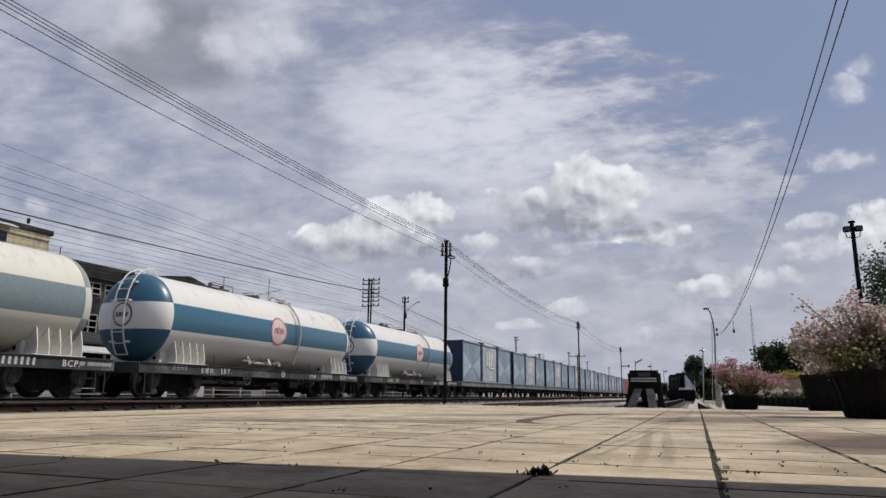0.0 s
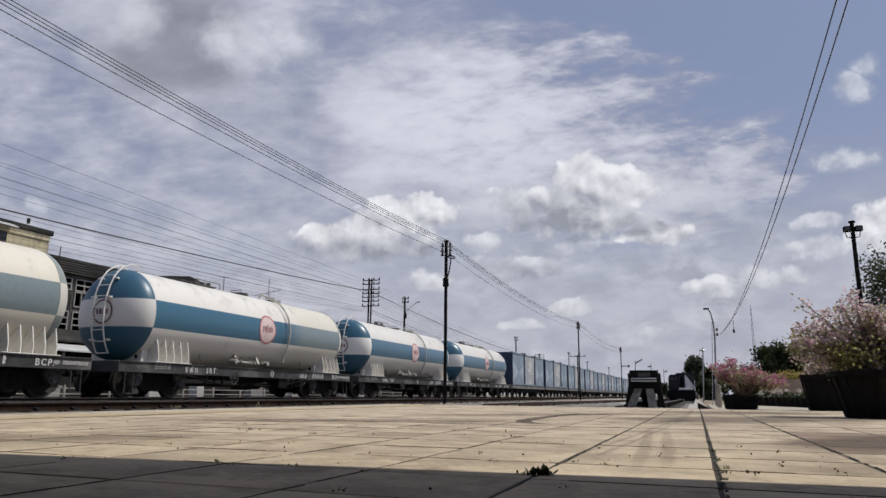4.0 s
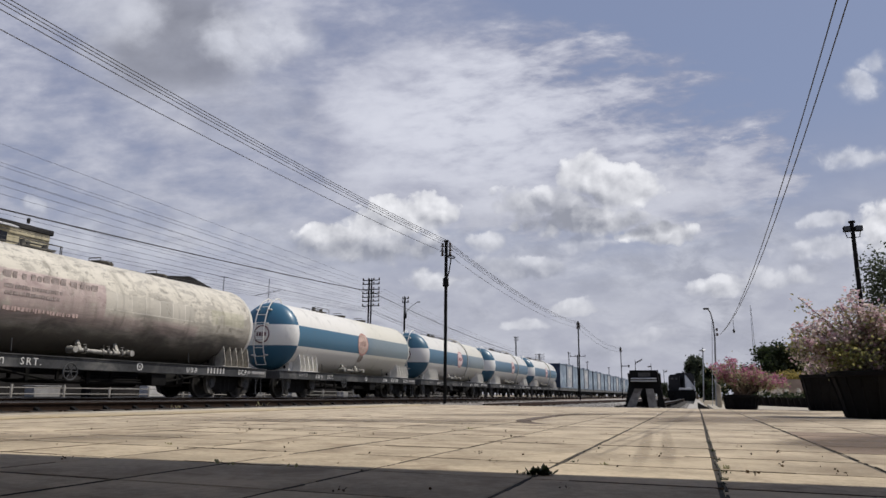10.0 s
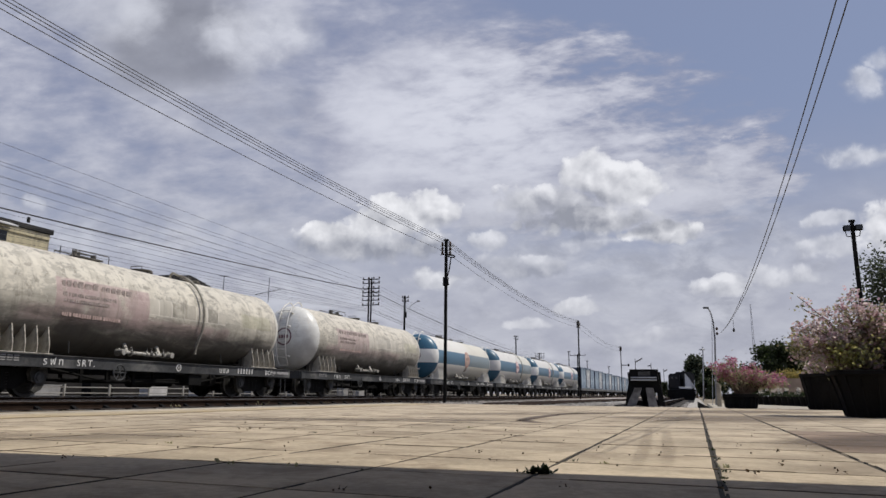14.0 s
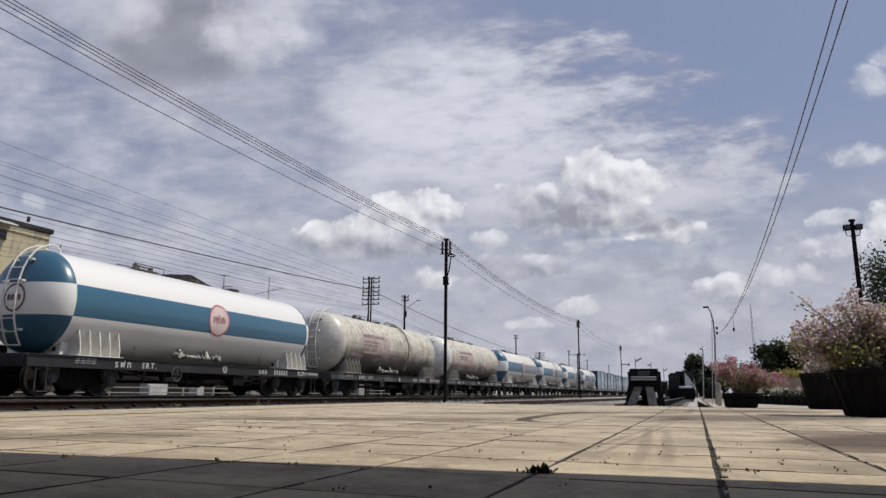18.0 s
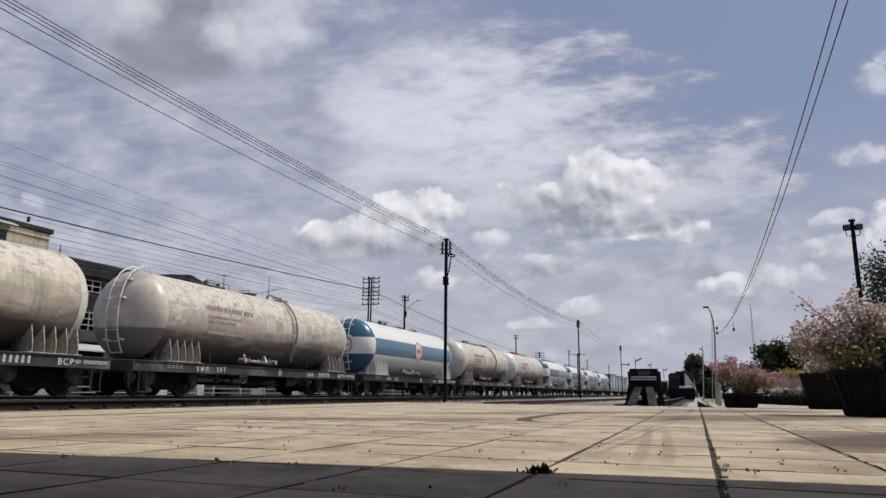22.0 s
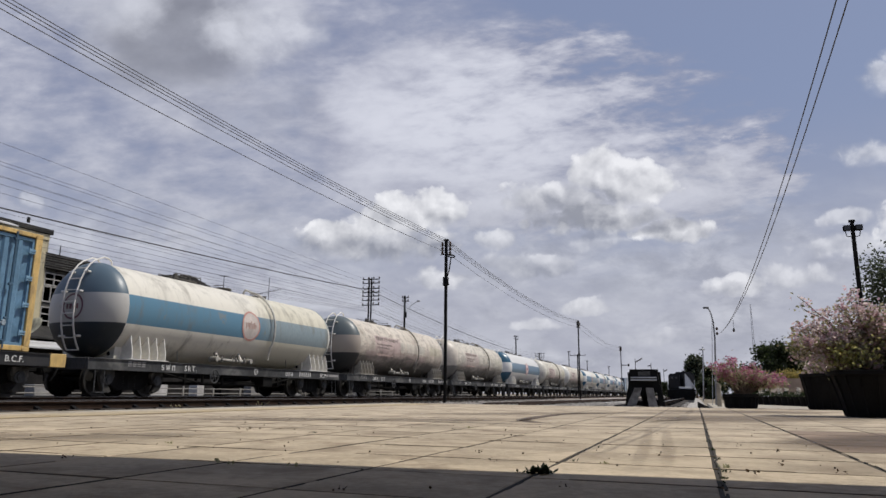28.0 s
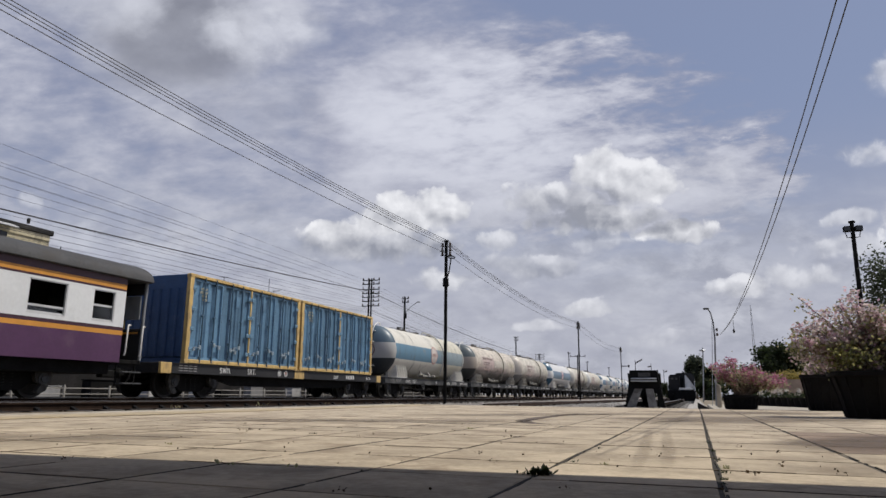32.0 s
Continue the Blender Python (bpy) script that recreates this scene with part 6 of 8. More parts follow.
for x, y, top in ((-16.9, 100.0, 6.4), (-17.2, 120.0, 6.0), (-17.0, 150.0, 6.2)):
    arm_pole(x, y, top, (top - 0.15,), 1, 0.4)
for z0, z1, dx, sag in ((7.4, 7.11, 0.3, 0.0), (6.98, 7.0, -0.3, 0.05), (6.70, 6.64, 0.6, 0.0), (6.50, 6.48, -0.5, 0.0), (6.44, 6.42, 0.2, 0.0), (6.20, 6.17, 0.5, 0.05), (5.45, 5.79, 0.4, 0.1), (5.12, 5.50, -0.4, 0.1),
                        (5.0, 5.45, 0.2, 0.05), (4.8, 5.40, 0.0, 0.05),
                        (5.62, 5.92, 0.1, 0.1), (5.30, 5.70, -0.2, 0.1), (4.62, 5.34, 0.3, 0.05), (4.45, 5.30, -0.3, 0.05), (4.28, 5.24, 0.1, 0.05), (6.02, 6.10, -0.1, 0.05), (4.12, 5.18, 0.4, 0.05)):
    slope = (z1 - z0) / 25.0
    wire("line_wire", (-19 + dx * 0.4, 38.9, z1 + 0.05), (-19 + dx * 0.4, -6.0, z0 - slope * 20), sag, 0.0055, "thin grey line wire behind the train")
    wire("line_wire", (-19 + dx * 0.4, 38.9, z1 + 0.05), (-19 + dx * 0.3, 89.8, z1 * 0.72 + 0.2), 0.6, 0.0055, "thin grey line wire behind the train")
wire("power_cable", (-19, 38.9, 6.62), (-19, -6.0, 5.30), 0.35, 0.024, "thick dark power cable behind the train")
wire("power_cable", (-19, 38.9, 6.62), (-19, 77.0, 5.0), 0.3, 0.024, "thick dark power cable behind the train")

# ---------------------------------------------------------------- beyond the train: fence, buildings
M.update(
    fence=material("white_fence_paint", (0.30, 0.29, 0.275), 0.6, 0, 0.2, 5, 0.1, 50, (0.25, 0.22, 0.18), 0.4, 4),
    ochre_wall=material("stained_cream_plaster", (0.50, 0.44, 0.29), 0.85, 0, 0.12, 0.5, 0.15, 20, (0.22, 0.20, 0.15), 0.55, 0.55, streak=True),
    grey_wall=material("weathered_grey_concrete", (0.25, 0.235, 0.20), 0.9, 0, 0.25, 0.6, 0.2, 20, (0.10, 0.095, 0.085), 0.6, 0.5, streak=True),
    block_wall=material("sooty_concrete", (0.065, 0.062, 0.055), 0.9, 0, 0.4, 0.6, 0.2, 20, (0.16, 0.15, 0.13), 0.4, 0.6, streak=True),
    dark_trim=material("mould_black_concrete", (0.028, 0.027, 0.026), 0.9, 0, 0.4, 0.8, 0.2, 20, (0.075, 0.07, 0.06), 0.4, 0.7, spec=0.2),
    dark_wood=material("dark_weathered_timber", (0.022, 0.020, 0.019), 0.9, 0, 0.4, 0.8, 0.2, 25, spec=0.2),
    tin=material("white_tin_roof", (0.55, 0.55, 0.54), 0.5, 0.2, 0.2, 1.0, 0.1, 20, (0.3, 0.25, 0.2), 0.4, 0.8),
    clutter=material("pale_clutter", (0.34, 0.33, 0.32), 0.6, 0, 0.2, 3, per_object=0.6),
)


def fence(y0, y1, x):
    t = thing("fence", pose(x, y0, -0.12), "low white-painted steel fence behind the tracks", "fence")
    n = int((y1 - y0) / 1.9)
    for k in range(n + 1):
        part("post", cached("fence_post", lambda: Mb().box((0, 0, 0.30), (0.06, 0.06, 0.60), 0.008), M["fence"]), None, t, at=pose(0, k * 1.9, 0))
    for z in (0.31, 0.50):
        part("fence_rail", Mb().box((0, n * 0.95, z), (0.03, n * 1.9, 0.032), 0.006), M["fence"], t)


fence(8, 70, -19.6)
# platform and added wall kept near black, for the shade seen beneath the wagons
far_track = single("platform_beyond", Mb().box((-24.5, 30, -0.05), (8.0, 110, 0.18), 0.02), M["dark_trim"], "low concrete platform beyond the train", "platform", kind="structure")
single("boundary_wall", Mb().box((-25.2, 30, 0.70), (0.2, 108, 1.25), 0.02).box((-25.2, 30, 1.35), (0.3, 108, 0.06), 0.01), M["dark_wood"], "long dark mouldy boundary wall beyond the tracks", "wall", kind="structure")
crng = random.Random(11)
for k in range(13):
    y = 13.5 + k * 2.9 + crng.uniform(-0.8, 0.8)
    w, h = crng.uniform(0.5, 1.3), crng.uniform(0.35, 0.8)
    single("crate", Mb().box((0, 0, h / 2), (0.5, w, h), 0.03).box((0, 0, h + 0.02), (0.56, w + 0.06, 0.04), 0.01), M["clutter"] if k % 3 else M["steel_dark"], "pale goods crate on the far platform" if k % 3 else "dark goods crate on the far platform", "crate", "crates on the far platform", at=pose(-22.3 - crng.uniform(0, 2), y, 0.04))


def window_grid(t, x, y0, y1, z0, z1, cols, rows, name="window"):
    """A window of small panes set into a wall that faces +x."""
    b = Mb()
    for k in range(cols + 1):
        b.box((x + 0.03, y0 + (y1 - y0) * k / cols, (z0 + z1) / 2), (0.07, 0.07, z1 - z0 + 0.06))
    for k in range(rows + 1):
        b.box((x + 0.032, (y0 + y1) / 2, z0 + (z1 - z0) * k / rows), (0.07, y1 - y0 + 0.06, 0.07))
    w = part(name, b, M["fence"], t, "white-painted window bars", smooth=0)
    part("pane", Mb().box((x - 0.03, (y0 + y1) / 2, (z0 + z1) / 2), (0.02, y1 - y0, z1 - z0)), M["dark_glass"], w, "dark window glass")
    return w


M["dark_glass"] = material("dark_window_glass", (0.02, 0.022, 0.025), 0.12, 0, 0.2, 2)
tower = thing("corner_building", pose(-36, 29.5, -0.12), "stained cream plaster building with a flat black roof", "building")
part("wall", Mb().box((-3.0, -4.05, 4.75), (6.0, 8.7, 9.5)), M["ochre_wall"], tower, "stained cream plaster wall")
part("roof", Mb().box((-3.0, -4.1, 9.66), (6.3, 9.1, 0.30), 0.03), M["dark_trim"], tower, "flat roof slab black with mould")
part("fascia", Mb().box((0.03, -4.05, 9.32), (0.08, 8.66, 0.36), 0.02), M["ochre_wall"], tower)
part("roof_pipe", Mb().cyl((0.1, -1.3, 9.9), (0.1, -1.3, 10.2), 0.09, 8), M["dark_trim"], tower)
w = part("window", Mb().box((0.02, -3.3, 9.05), (0.06, 1.7, 1.0)), M["dark_glass"], tower, "dark open window")
part("awning", Mb().prism([(0, 9.55), (0.7, 9.35), (0.7, 9.42), (0, 9.66)], -4.6, -2.3), M["tin"], tower, "pale window awning", smooth=0)
part("pilaster", Mb().box((0.06, -0.15, 4.2), (0.25, 0.4, 8.4), 0.02), M["ochre_wall"], tower)

block = thing("office_block", pose(-36.2, 29.6, -0.12), "soot-dark concrete block with a black parapet and barred windows", "building")
part("wall", Mb().box((-4.0, 3.5, 4.2), (8.0, 7.0, 8.4)), M["block_wall"], block, "soot-dark stained concrete wall")
part("parapet", Mb().box((0.05, 3.5, 7.95), (0.5, 7.2, 0.95), 0.03), M["dark_trim"], block, "black mouldy parapet")
for k in range(6):
    part("parapet_slat", Mb().box((0.32, 3.5, 7.55 + 0.15 * k), (0.06, 7.1, 0.05)), M["block_wall"], block)
for y in (0.35, 2.6, 4.9):
    window_grid(block, 0.02, y, y + 1.9, 6.55, 7.25, 3, 2)
    window_grid(block, 0.02, y, y + 1.0, 5.55, 6.45, 2, 1)
    window_grid(block, 0.02, y, y + 1.9, 4.0, 5.2, 3, 3)
    part("screen", Mb().box((0.05, y + 1.55, 5.7), (0.06, 0.9, 1.2), 0.01), M["dark_trim"], block, "dark lattice screen")
part("corner_box", Mb().box((0.5, 6.6, 7.75), (0.9, 1.2, 0.9), 0.03), M["black"], block)
part("lower_roof", Mb().prism([(0.0, 3.95), (3.6, 3.05), (3.6, 3.15), (0.0, 4.1)], -6.0, 7.5), M["dark_trim"], block, "sloping dark awning", smooth=0)
shed = thing("market_shed", pose(-31.2, 27.0, -0.12), "low stall roofs of white tin before the buildings", "shed")
part("roof", Mb().prism([(-1.6, 2.85), (1.6, 2.35), (1.6, 2.42), (-1.6, 2.95)], -9.0, 16.0), M["tin"], shed, "white tin lean-to roof", smooth=0)
part("back_wall", Mb().box((-1.5, 3.5, 1.4), (0.1, 25.0, 2.8)), M["dark_wood"], shed)
for k in range(10):
    part("post", cached("shed_post", lambda: Mb().box((1.4, 0, 1.19), (0.10, 0.10, 2.38), 0.01), M["fence"]), None, shed, at=pose(0, -8.5 + 2.6 * k, 0))
dish = thing("satellite_dish", pose(-30.2, 24.6, 2.35), "pale round satellite dish on a short mast", "satellite dish")
part("bowl", Mb().lathe([(0.05, 0.0), (0.35, 0.06), (0.6, 0.16), (0.72, 0.25), (0.73, 0.25), (0.6, 0.13), (0.35, 0.03), (0.05, -0.03)], 24, pose(0, 0, 0.7, 40, 0, -70), False), M["plate"], dish, "pale dish bowl")
part("mast", Mb().cyl((0, 0, 0.0), (0, 0, 0.7), 0.04, 8), M["steel_dark"], dish)
barn = thing("timber_house", pose(-38.0, 42.0, -0.12), "dark weathered timber house with a low roof", "house")
part("wall", Mb().box((-4.2, 2.1, 4.05), (11.8, 4.6, 8.1)), M["dark_wood"], barn, "dark boarded wall")
part("roof", Mb().prism([(-3.0, 8.46), (-1.9, 8.78), (0.4, 9.10), (0.9, 9.04), (4.25, 8.30), (4.45, 8.12), (-3.0, 8.1)], -10.2, 1.9, "x"), M["dark_trim"], barn, "low dark sheet roof", smooth=0)
part("lean_to", Mb().box((-4.0, -1.6, 4.05), (7.6, 2.8, 8.1)), M["dark_wood"], barn, "dark boarded side room")
for z in (6.2, 7.0, 7.8):
    part("wall_board", Mb().box((-5.0, -0.05, z), (10.0, 0.08, 0.30), 0.01), M["grey_wall"], barn)
for y, z, h, boom in ((52.2, 8.1, 2.25, (-2.1, 0.40, 1.95, 1.50)), (45.85, 8.2, 1.32, (-0.45, 1.22, 0.45, 1.30)), (30.3, 8.2, 0.62, None)):
    a = thing("roof_aerial", pose(-35.6, y, z), "thin television aerial on a roof", "aerial", "aerials on the roofs")
    part("mast", Mb().cyl((0, 0, 0), (0, 0, h), 0.028, 6), M["steel_dark"], a)
    if boom:
        part("boom", Mb().cyl((0, boom[0], boom[1]), (0, boom[2], boom[3]), 0.022, 6), M["steel_dark"], a)
        for k in range(4):
            q = 0.12 + 0.25 * k
            y1, z1 = boom[0] + (boom[2] - boom[0]) * q, boom[1] + (boom[3] - boom[1]) * q
            part("rod", Mb().cyl((-0.35, y1, z1), (0.35, y1, z1), 0.012, 5), M["galvanised"], a)
row = thing("shop_row", pose(-38, 58.0, -0.12), "long low dark shop row far along the line", "building")
part("wall", Mb().box((-4, 20, 2.0), (8, 40, 4.0)), M["grey_wall"], row)
part("roof", Mb().prism([(-8.4, 4.0), (-4, 5.2), (0.6, 4.0), (0.6, 3.9), (-8.4, 3.9)], -0.5, 40.5), M["dark_trim"], row, smooth=0)

# ---------------------------------------------------------------- buffer stop, siding engine, signals
stop = thing("buffer_stop", pose(SIDE_X, 21.45, -0.03), "black steel buffer stop at the end of the siding", "buffer stop")
part("beam", Mb().prism([(-0.39, 1.08), (0.39, 1.08), (0.42, 0.80), (-0.42, 0.80)], -0.12, 0.16), M["black"], stop, "black buffer beam", smooth=0)
part("back_plate", Mb().prism([(-0.42, 0.80), (0.42, 0.80), (0.47, 0.42), (-0.44, 0.42)], 0.0, 0.12), M["black"], stop, "black back plate", smooth=0)
part("board", Mb().box((0.02, -0.14, 0.95), (0.34, 0.03, 0.12), 0.005), M["frame_grey"], stop, "grey name board")
for z in (0.84, 0.77):
    part("beam_strap", Mb().tube([(-0.36, -0.10, z), (-0.30, -0.16, z), (0.30, -0.16, z), (0.36, -0.10, z)], 0.022, 8), M["galvanised"], stop)
for s in (-1, 1):
    part("leg", Mb().prism([(s * 0.05, 0.55), (s * 0.26, 0.55), (s * (0.52 if s < 0 else 0.36), 0.0), (s * (0.26 if s < 0 else 0.12), 0.0)], -0.20, -0.12), M["worn_leg"], stop, "worn slanting rail leg", smooth=0)
    part("back_leg", Mb().prism([(0.05, 1.0), (0.18, 1.0), (1.25, 0.0), (0.95, 0.0)], s * 0.42 - 0.05, s * 0.42 + 0.05, "x"), M["black"], stop, smooth=0)
    part("brace", Mb().prism([(s * 0.03, 0.55), (s * 0.16, 0.55), (s * 0.02, 0.0), (s * -0.12, 0.0)], -0.08, 0.02), M["black"], stop, smooth=0)
    part("post", Mb().prism([(s * 0.30, 0.80), (s * 0.42, 0.80), (s * 0.58, 0.0), (s * 0.40, 0.0)], 0.02, 0.14), M["black"], stop, smooth=0)
part("cross_tie", Mb().box((0, 0.6, 0.10), (0.95, 0.12, 0.14), 0.01), M["black"], stop)

engine = thing("diesel_locomotive", pose(-1.06, 58.0, -0.12), "dark small diesel locomotive standing down the siding", "locomotive")
M["engine"] = material("dark_engine_paint", (0.014, 0.0145, 0.017), 0.45, 0, 0.25, 0.8, 0.1, 20, (0.03, 0.029, 0.027), 0.4, spec=0.2)
M["engine_pale"] = material("faded_grey_engine_paint", (0.62, 0.63, 0.64), 0.55, 0, 0.2, 1.2, 0.1, 20, (0.14, 0.135, 0.13), 0.4)
part("long_hood", Mb().prism([(-0.95, 0.8), (-0.10, 0.8), (-0.10, 2.0), (-0.25, 2.12), (-0.75, 2.12), (-0.95, 1.95)], 0.3, 9.0), M["engine"], engine, "dark long hood", smooth=20)
part("cab", Mb().prism([(-0.55, 0.8), (1.0, 0.8), (1.0, 2.05), (0.75, 2.28), (-0.35, 2.28), (-0.55, 2.1)], 1.6, 4.2), M["engine"], engine, "dark cab", smooth=20)
part("sloped_hood", Mb().prism([(0.20, 0.98), (1.02, 0.98), (0.94, 1.22), (0.62, 1.72), (0.34, 2.08), (0.20, 2.12)], 0.2, 1.55), M["engine_pale"], engine, "pale grey sloping hood", smooth=0)
part("exhaust_stack", Mb().cyl((0.22, 0.15, 0.9), (0.22, 0.15, 2.34), 0.06, 10), M["engine"], engine)
part("nose_door", Mb().box((-0.52, 0.28, 1.42), (0.62, 0.04, 0.95), 0.02), M["engine"], engine)
part("buffer_beam", Mb().box((0.32, -0.32, 1.0), (0.98, 0.18, 0.16), 0.03), M["engine_pale"], engine, "pale front beam")
part("front_skirt", Mb().prism([(-1.02, 0.86), (1.04, 0.86), (1.04, 0.30), (0.70, 0.02), (-0.62, 0.02), (-1.02, 0.30)], -0.4, 0.0), M["black"], engine, "black front skirt", smooth=0)
part("running_gear", Mb().box((0, 4.4, 0.45), (1.9, 9.0, 0.8), 0.05), M["black"], engine)
for s in (-1, 1):
    part("headlight", Mb().cyl((-0.5 + 0.16 * s, 0.2, 1.78), (-0.5 + 0.16 * s, 0.27, 1.78), 0.09, 12), M["frame_grey"], engine, "round headlight")
    part("buffer", Mb().cyl((s * 0.72, -0.62, 0.62), (s * 0.72, -0.38, 0.62), 0.13, 12), M["steel_dark"], engine)
    part("handrail", Mb().tube([(s * 0.98, -0.3, 0.86), (s * 0.98, -0.3, 1.55), (s * 0.98, 0.2, 1.6)], 0.022, 6), M["engine_pale"], engine)
    part("step", Mb().box((s * 0.9, -0.36, 0.34), (0.28, 0.14, 0.04), 0.01), M["steel_dark"], engine)
# added black strip, so the dark under the locomotive reaches further down
single("oily_ballast", Mb().prism([(-1.05, -0.12), (-0.95, -0.042), (0.95, -0.042), (1.05, -0.12)], 38.0, 62.0), M["black"], "oil-blackened ballast before the locomotive", "ballast", kind="structure", smooth=0, at=pose(-1.1, 0, 0))


# dark wedge for the end of a small ramp
single("wheel_chock", Mb().prism([(-0.16, 0.0), (0.22, 0.0), (-0.16, 0.20)], -0.10, 0.10, "y"), M["dark_trim"], "dark wedge-shaped chock beside the siding", "chock", smooth=0, at=pose(0.18, 20.6, -0.05))


def semaphore(x, y, h, arm):
    t = thing("semaphore_signal", pose(x, y, -0.1), "slim dark semaphore signal beside the line", "signal", "semaphore signals")
    part("mast", Mb().cyl((0, 0, 0), (0, 0, h), 0.07, 8, 0.05), M["pole_black"], t)
    part("arm", Mb().box((arm / 2, -0.06, h - 0.35), (abs(arm), 0.03, 0.24), 0.01, Matrix.Translation((0, 0, h - 0.35)) @ Matrix.Rotation(-0.5 if arm > 0 else 0.0, 4, "Y") @ Matrix.Translation((0, 0, -h + 0.35))), M["frame_mark"], t)
    part("finial", Mb().lathe([(0.02, h), (0.07, h + 0.08), (0.02, h + 0.2)], 8), M["pole_black"], t)


for x, y, h, arm in ((-9.1, 118.0, 6.0, 1.3), (-7.3, 130.0, 5.9, -0.6), (-5.0, 105.0, 3.9, -0.5), (-3.6, 110.0, 3.3, 1.2), (-6.0, 150.0, 5.5, 0.8), (-1.9, 118.0, 4.2, 1.4)):
    semaphore(x, y, h, arm)

# ---------------------------------------------------------------- the side with the flower pots
M.update(
    pot=material("black_rubber_pot", (0.010, 0.0095, 0.0092), 0.8, 0, 0.4, 3, 0.2, 20, (0.024, 0.021, 0.018), 0.4, 2, spec=0.12),
    soil=material("pot_soil", (0.05, 0.035, 0.025), 0.95, 0, 0.3, 9),
    bark=material("grey_brown_bark", (0.13, 0.095, 0.065), 0.9, 0, 0.3, 8, 0.4, 40),
    roof_tan=material("tan_tile_roof", (0.34, 0.26, 0.20), 0.8, 0, 0.2, 1.2, 0.2, 12),
)


def leafy(name, tones, rough=0.55):
    """Thin leaves or petals, a tone for each island."""
    mat = bpy.data.materials.new(name)
    mat.use_nodes = True
    N = Nodes(mat.node_tree)
    r = N.n("ShaderNodeNewGeometry").outputs["Random Per Island"]
    clump = N.ramp(N.noise(N.n("ShaderNodeTexCoord").outputs["Object"], 5.5, 3, 0.5), 0.3, 0.7)
    ramp = N.n("ShaderNodeValToRGB")
    N.put(ramp.inputs[0], N.math("ADD", N.math("MULTIPLY", r, 0.35), N.math("MULTIPLY", clump, 0.65)))
    e = ramp.color_ramp.elements
    while len(e) < len(tones):
        e.new(0.5)
    for k, c in enumerate(tones):
        e[k].position, e[k].color = k / (len(tones) - 1), (*c, 1)
    b = N.n("ShaderNodeBsdfPrincipled")
    N.put(b.inputs["Base Color"], ramp.outputs[0])
    b.inputs["Roughness"].default_value = rough
    tl = N.n("ShaderNodeBsdfTranslucent")
    N.put(tl.inputs[0], ramp.outputs[0])
    mx = N.n("ShaderNodeMixShader")
    mx.inputs[0].default_value = 0.6
    N.put(mx.inputs[1], b.outputs[0])
    N.put(mx.inputs[2], tl.outputs[0])
    N.put(N.n("ShaderNodeOutputMaterial").inputs["Surface"], mx.outputs[0])
    return mat


M["petal_pink"] = leafy("pale_pink_bracts", [(0.50, 0.26, 0.34), (0.60, 0.40, 0.45), (0.66, 0.52, 0.52), (0.70, 0.62, 0.57), (0.58, 0.34, 0.43)])
M["petal_deep"] = leafy("magenta_bracts", [(0.38, 0.10, 0.19), (0.44, 0.15, 0.25), (0.50, 0.26, 0.32), (0.42, 0.14, 0.23), (0.54, 0.36, 0.36)])
M["leaf_green"] = leafy("bush_leaves", [(0.20, 0.205, 0.11), (0.27, 0.27, 0.14), (0.36, 0.34, 0.19), (0.31, 0.27, 0.19), (0.21, 0.215, 0.125)])
M["leaf_olive"] = leafy("young_olive_leaves", [(0.25, 0.26, 0.09), (0.33, 0.33, 0.12), (0.40, 0.37, 0.15), (0.21, 0.22, 0.09)])
M["leaf_dark"] = leafy("tree_leaves", [(0.018, 0.030, 0.012), (0.035, 0.05, 0.018), (0.028, 0.04, 0.014), (0.05, 0.06, 0.025)])
M["leaf_grey"] = leafy("grey_green_tree_leaves", [(0.05, 0.065, 0.04), (0.075, 0.09, 0.055), (0.06, 0.075, 0.045), (0.10, 0.11, 0.07)])
M["petal_yellow"] = leafy("yellow_flowers", [(0.50, 0.38, 0.10), (0.38, 0.31, 0.10), (0.12, 0.13, 0.04)])
M["petal_white"] = leafy("white_flowers", [(0.70, 0.68, 0.64), (0.6, 0.55, 0.5), (0.4, 0.4, 0.3)])


def leaf_cloud(b, rng, centre, spread, n, size):
    """n small bent leaves scattered about a centre."""
    for _ in range(n):
        c = Vector([rng.gauss(centre[i], spread[i]) for i in range(3)])
        a, e = rng.uniform(0, 6.28), rng.uniform(-0.9, 0.9)
        w = Vector((math.cos(a) * math.cos(e), math.sin(a) * math.cos(e), math.sin(e)))
        s = w.orthogonal().normalized()
        s.rotate(Matrix.Rotation(rng.uniform(0, 3.1), 3, w))
        q = w.cross(s)
        L = size * rng.uniform(0.6, 1.3)
        b.add([c, c + w * L * 0.5 + s * L * 0.34 + q * L * 0.1, c + w * L, c + w * L * 0.5 - s * L * 0.34 + q * L * 0.1], [(0, 1, 2), (0, 2, 3)])


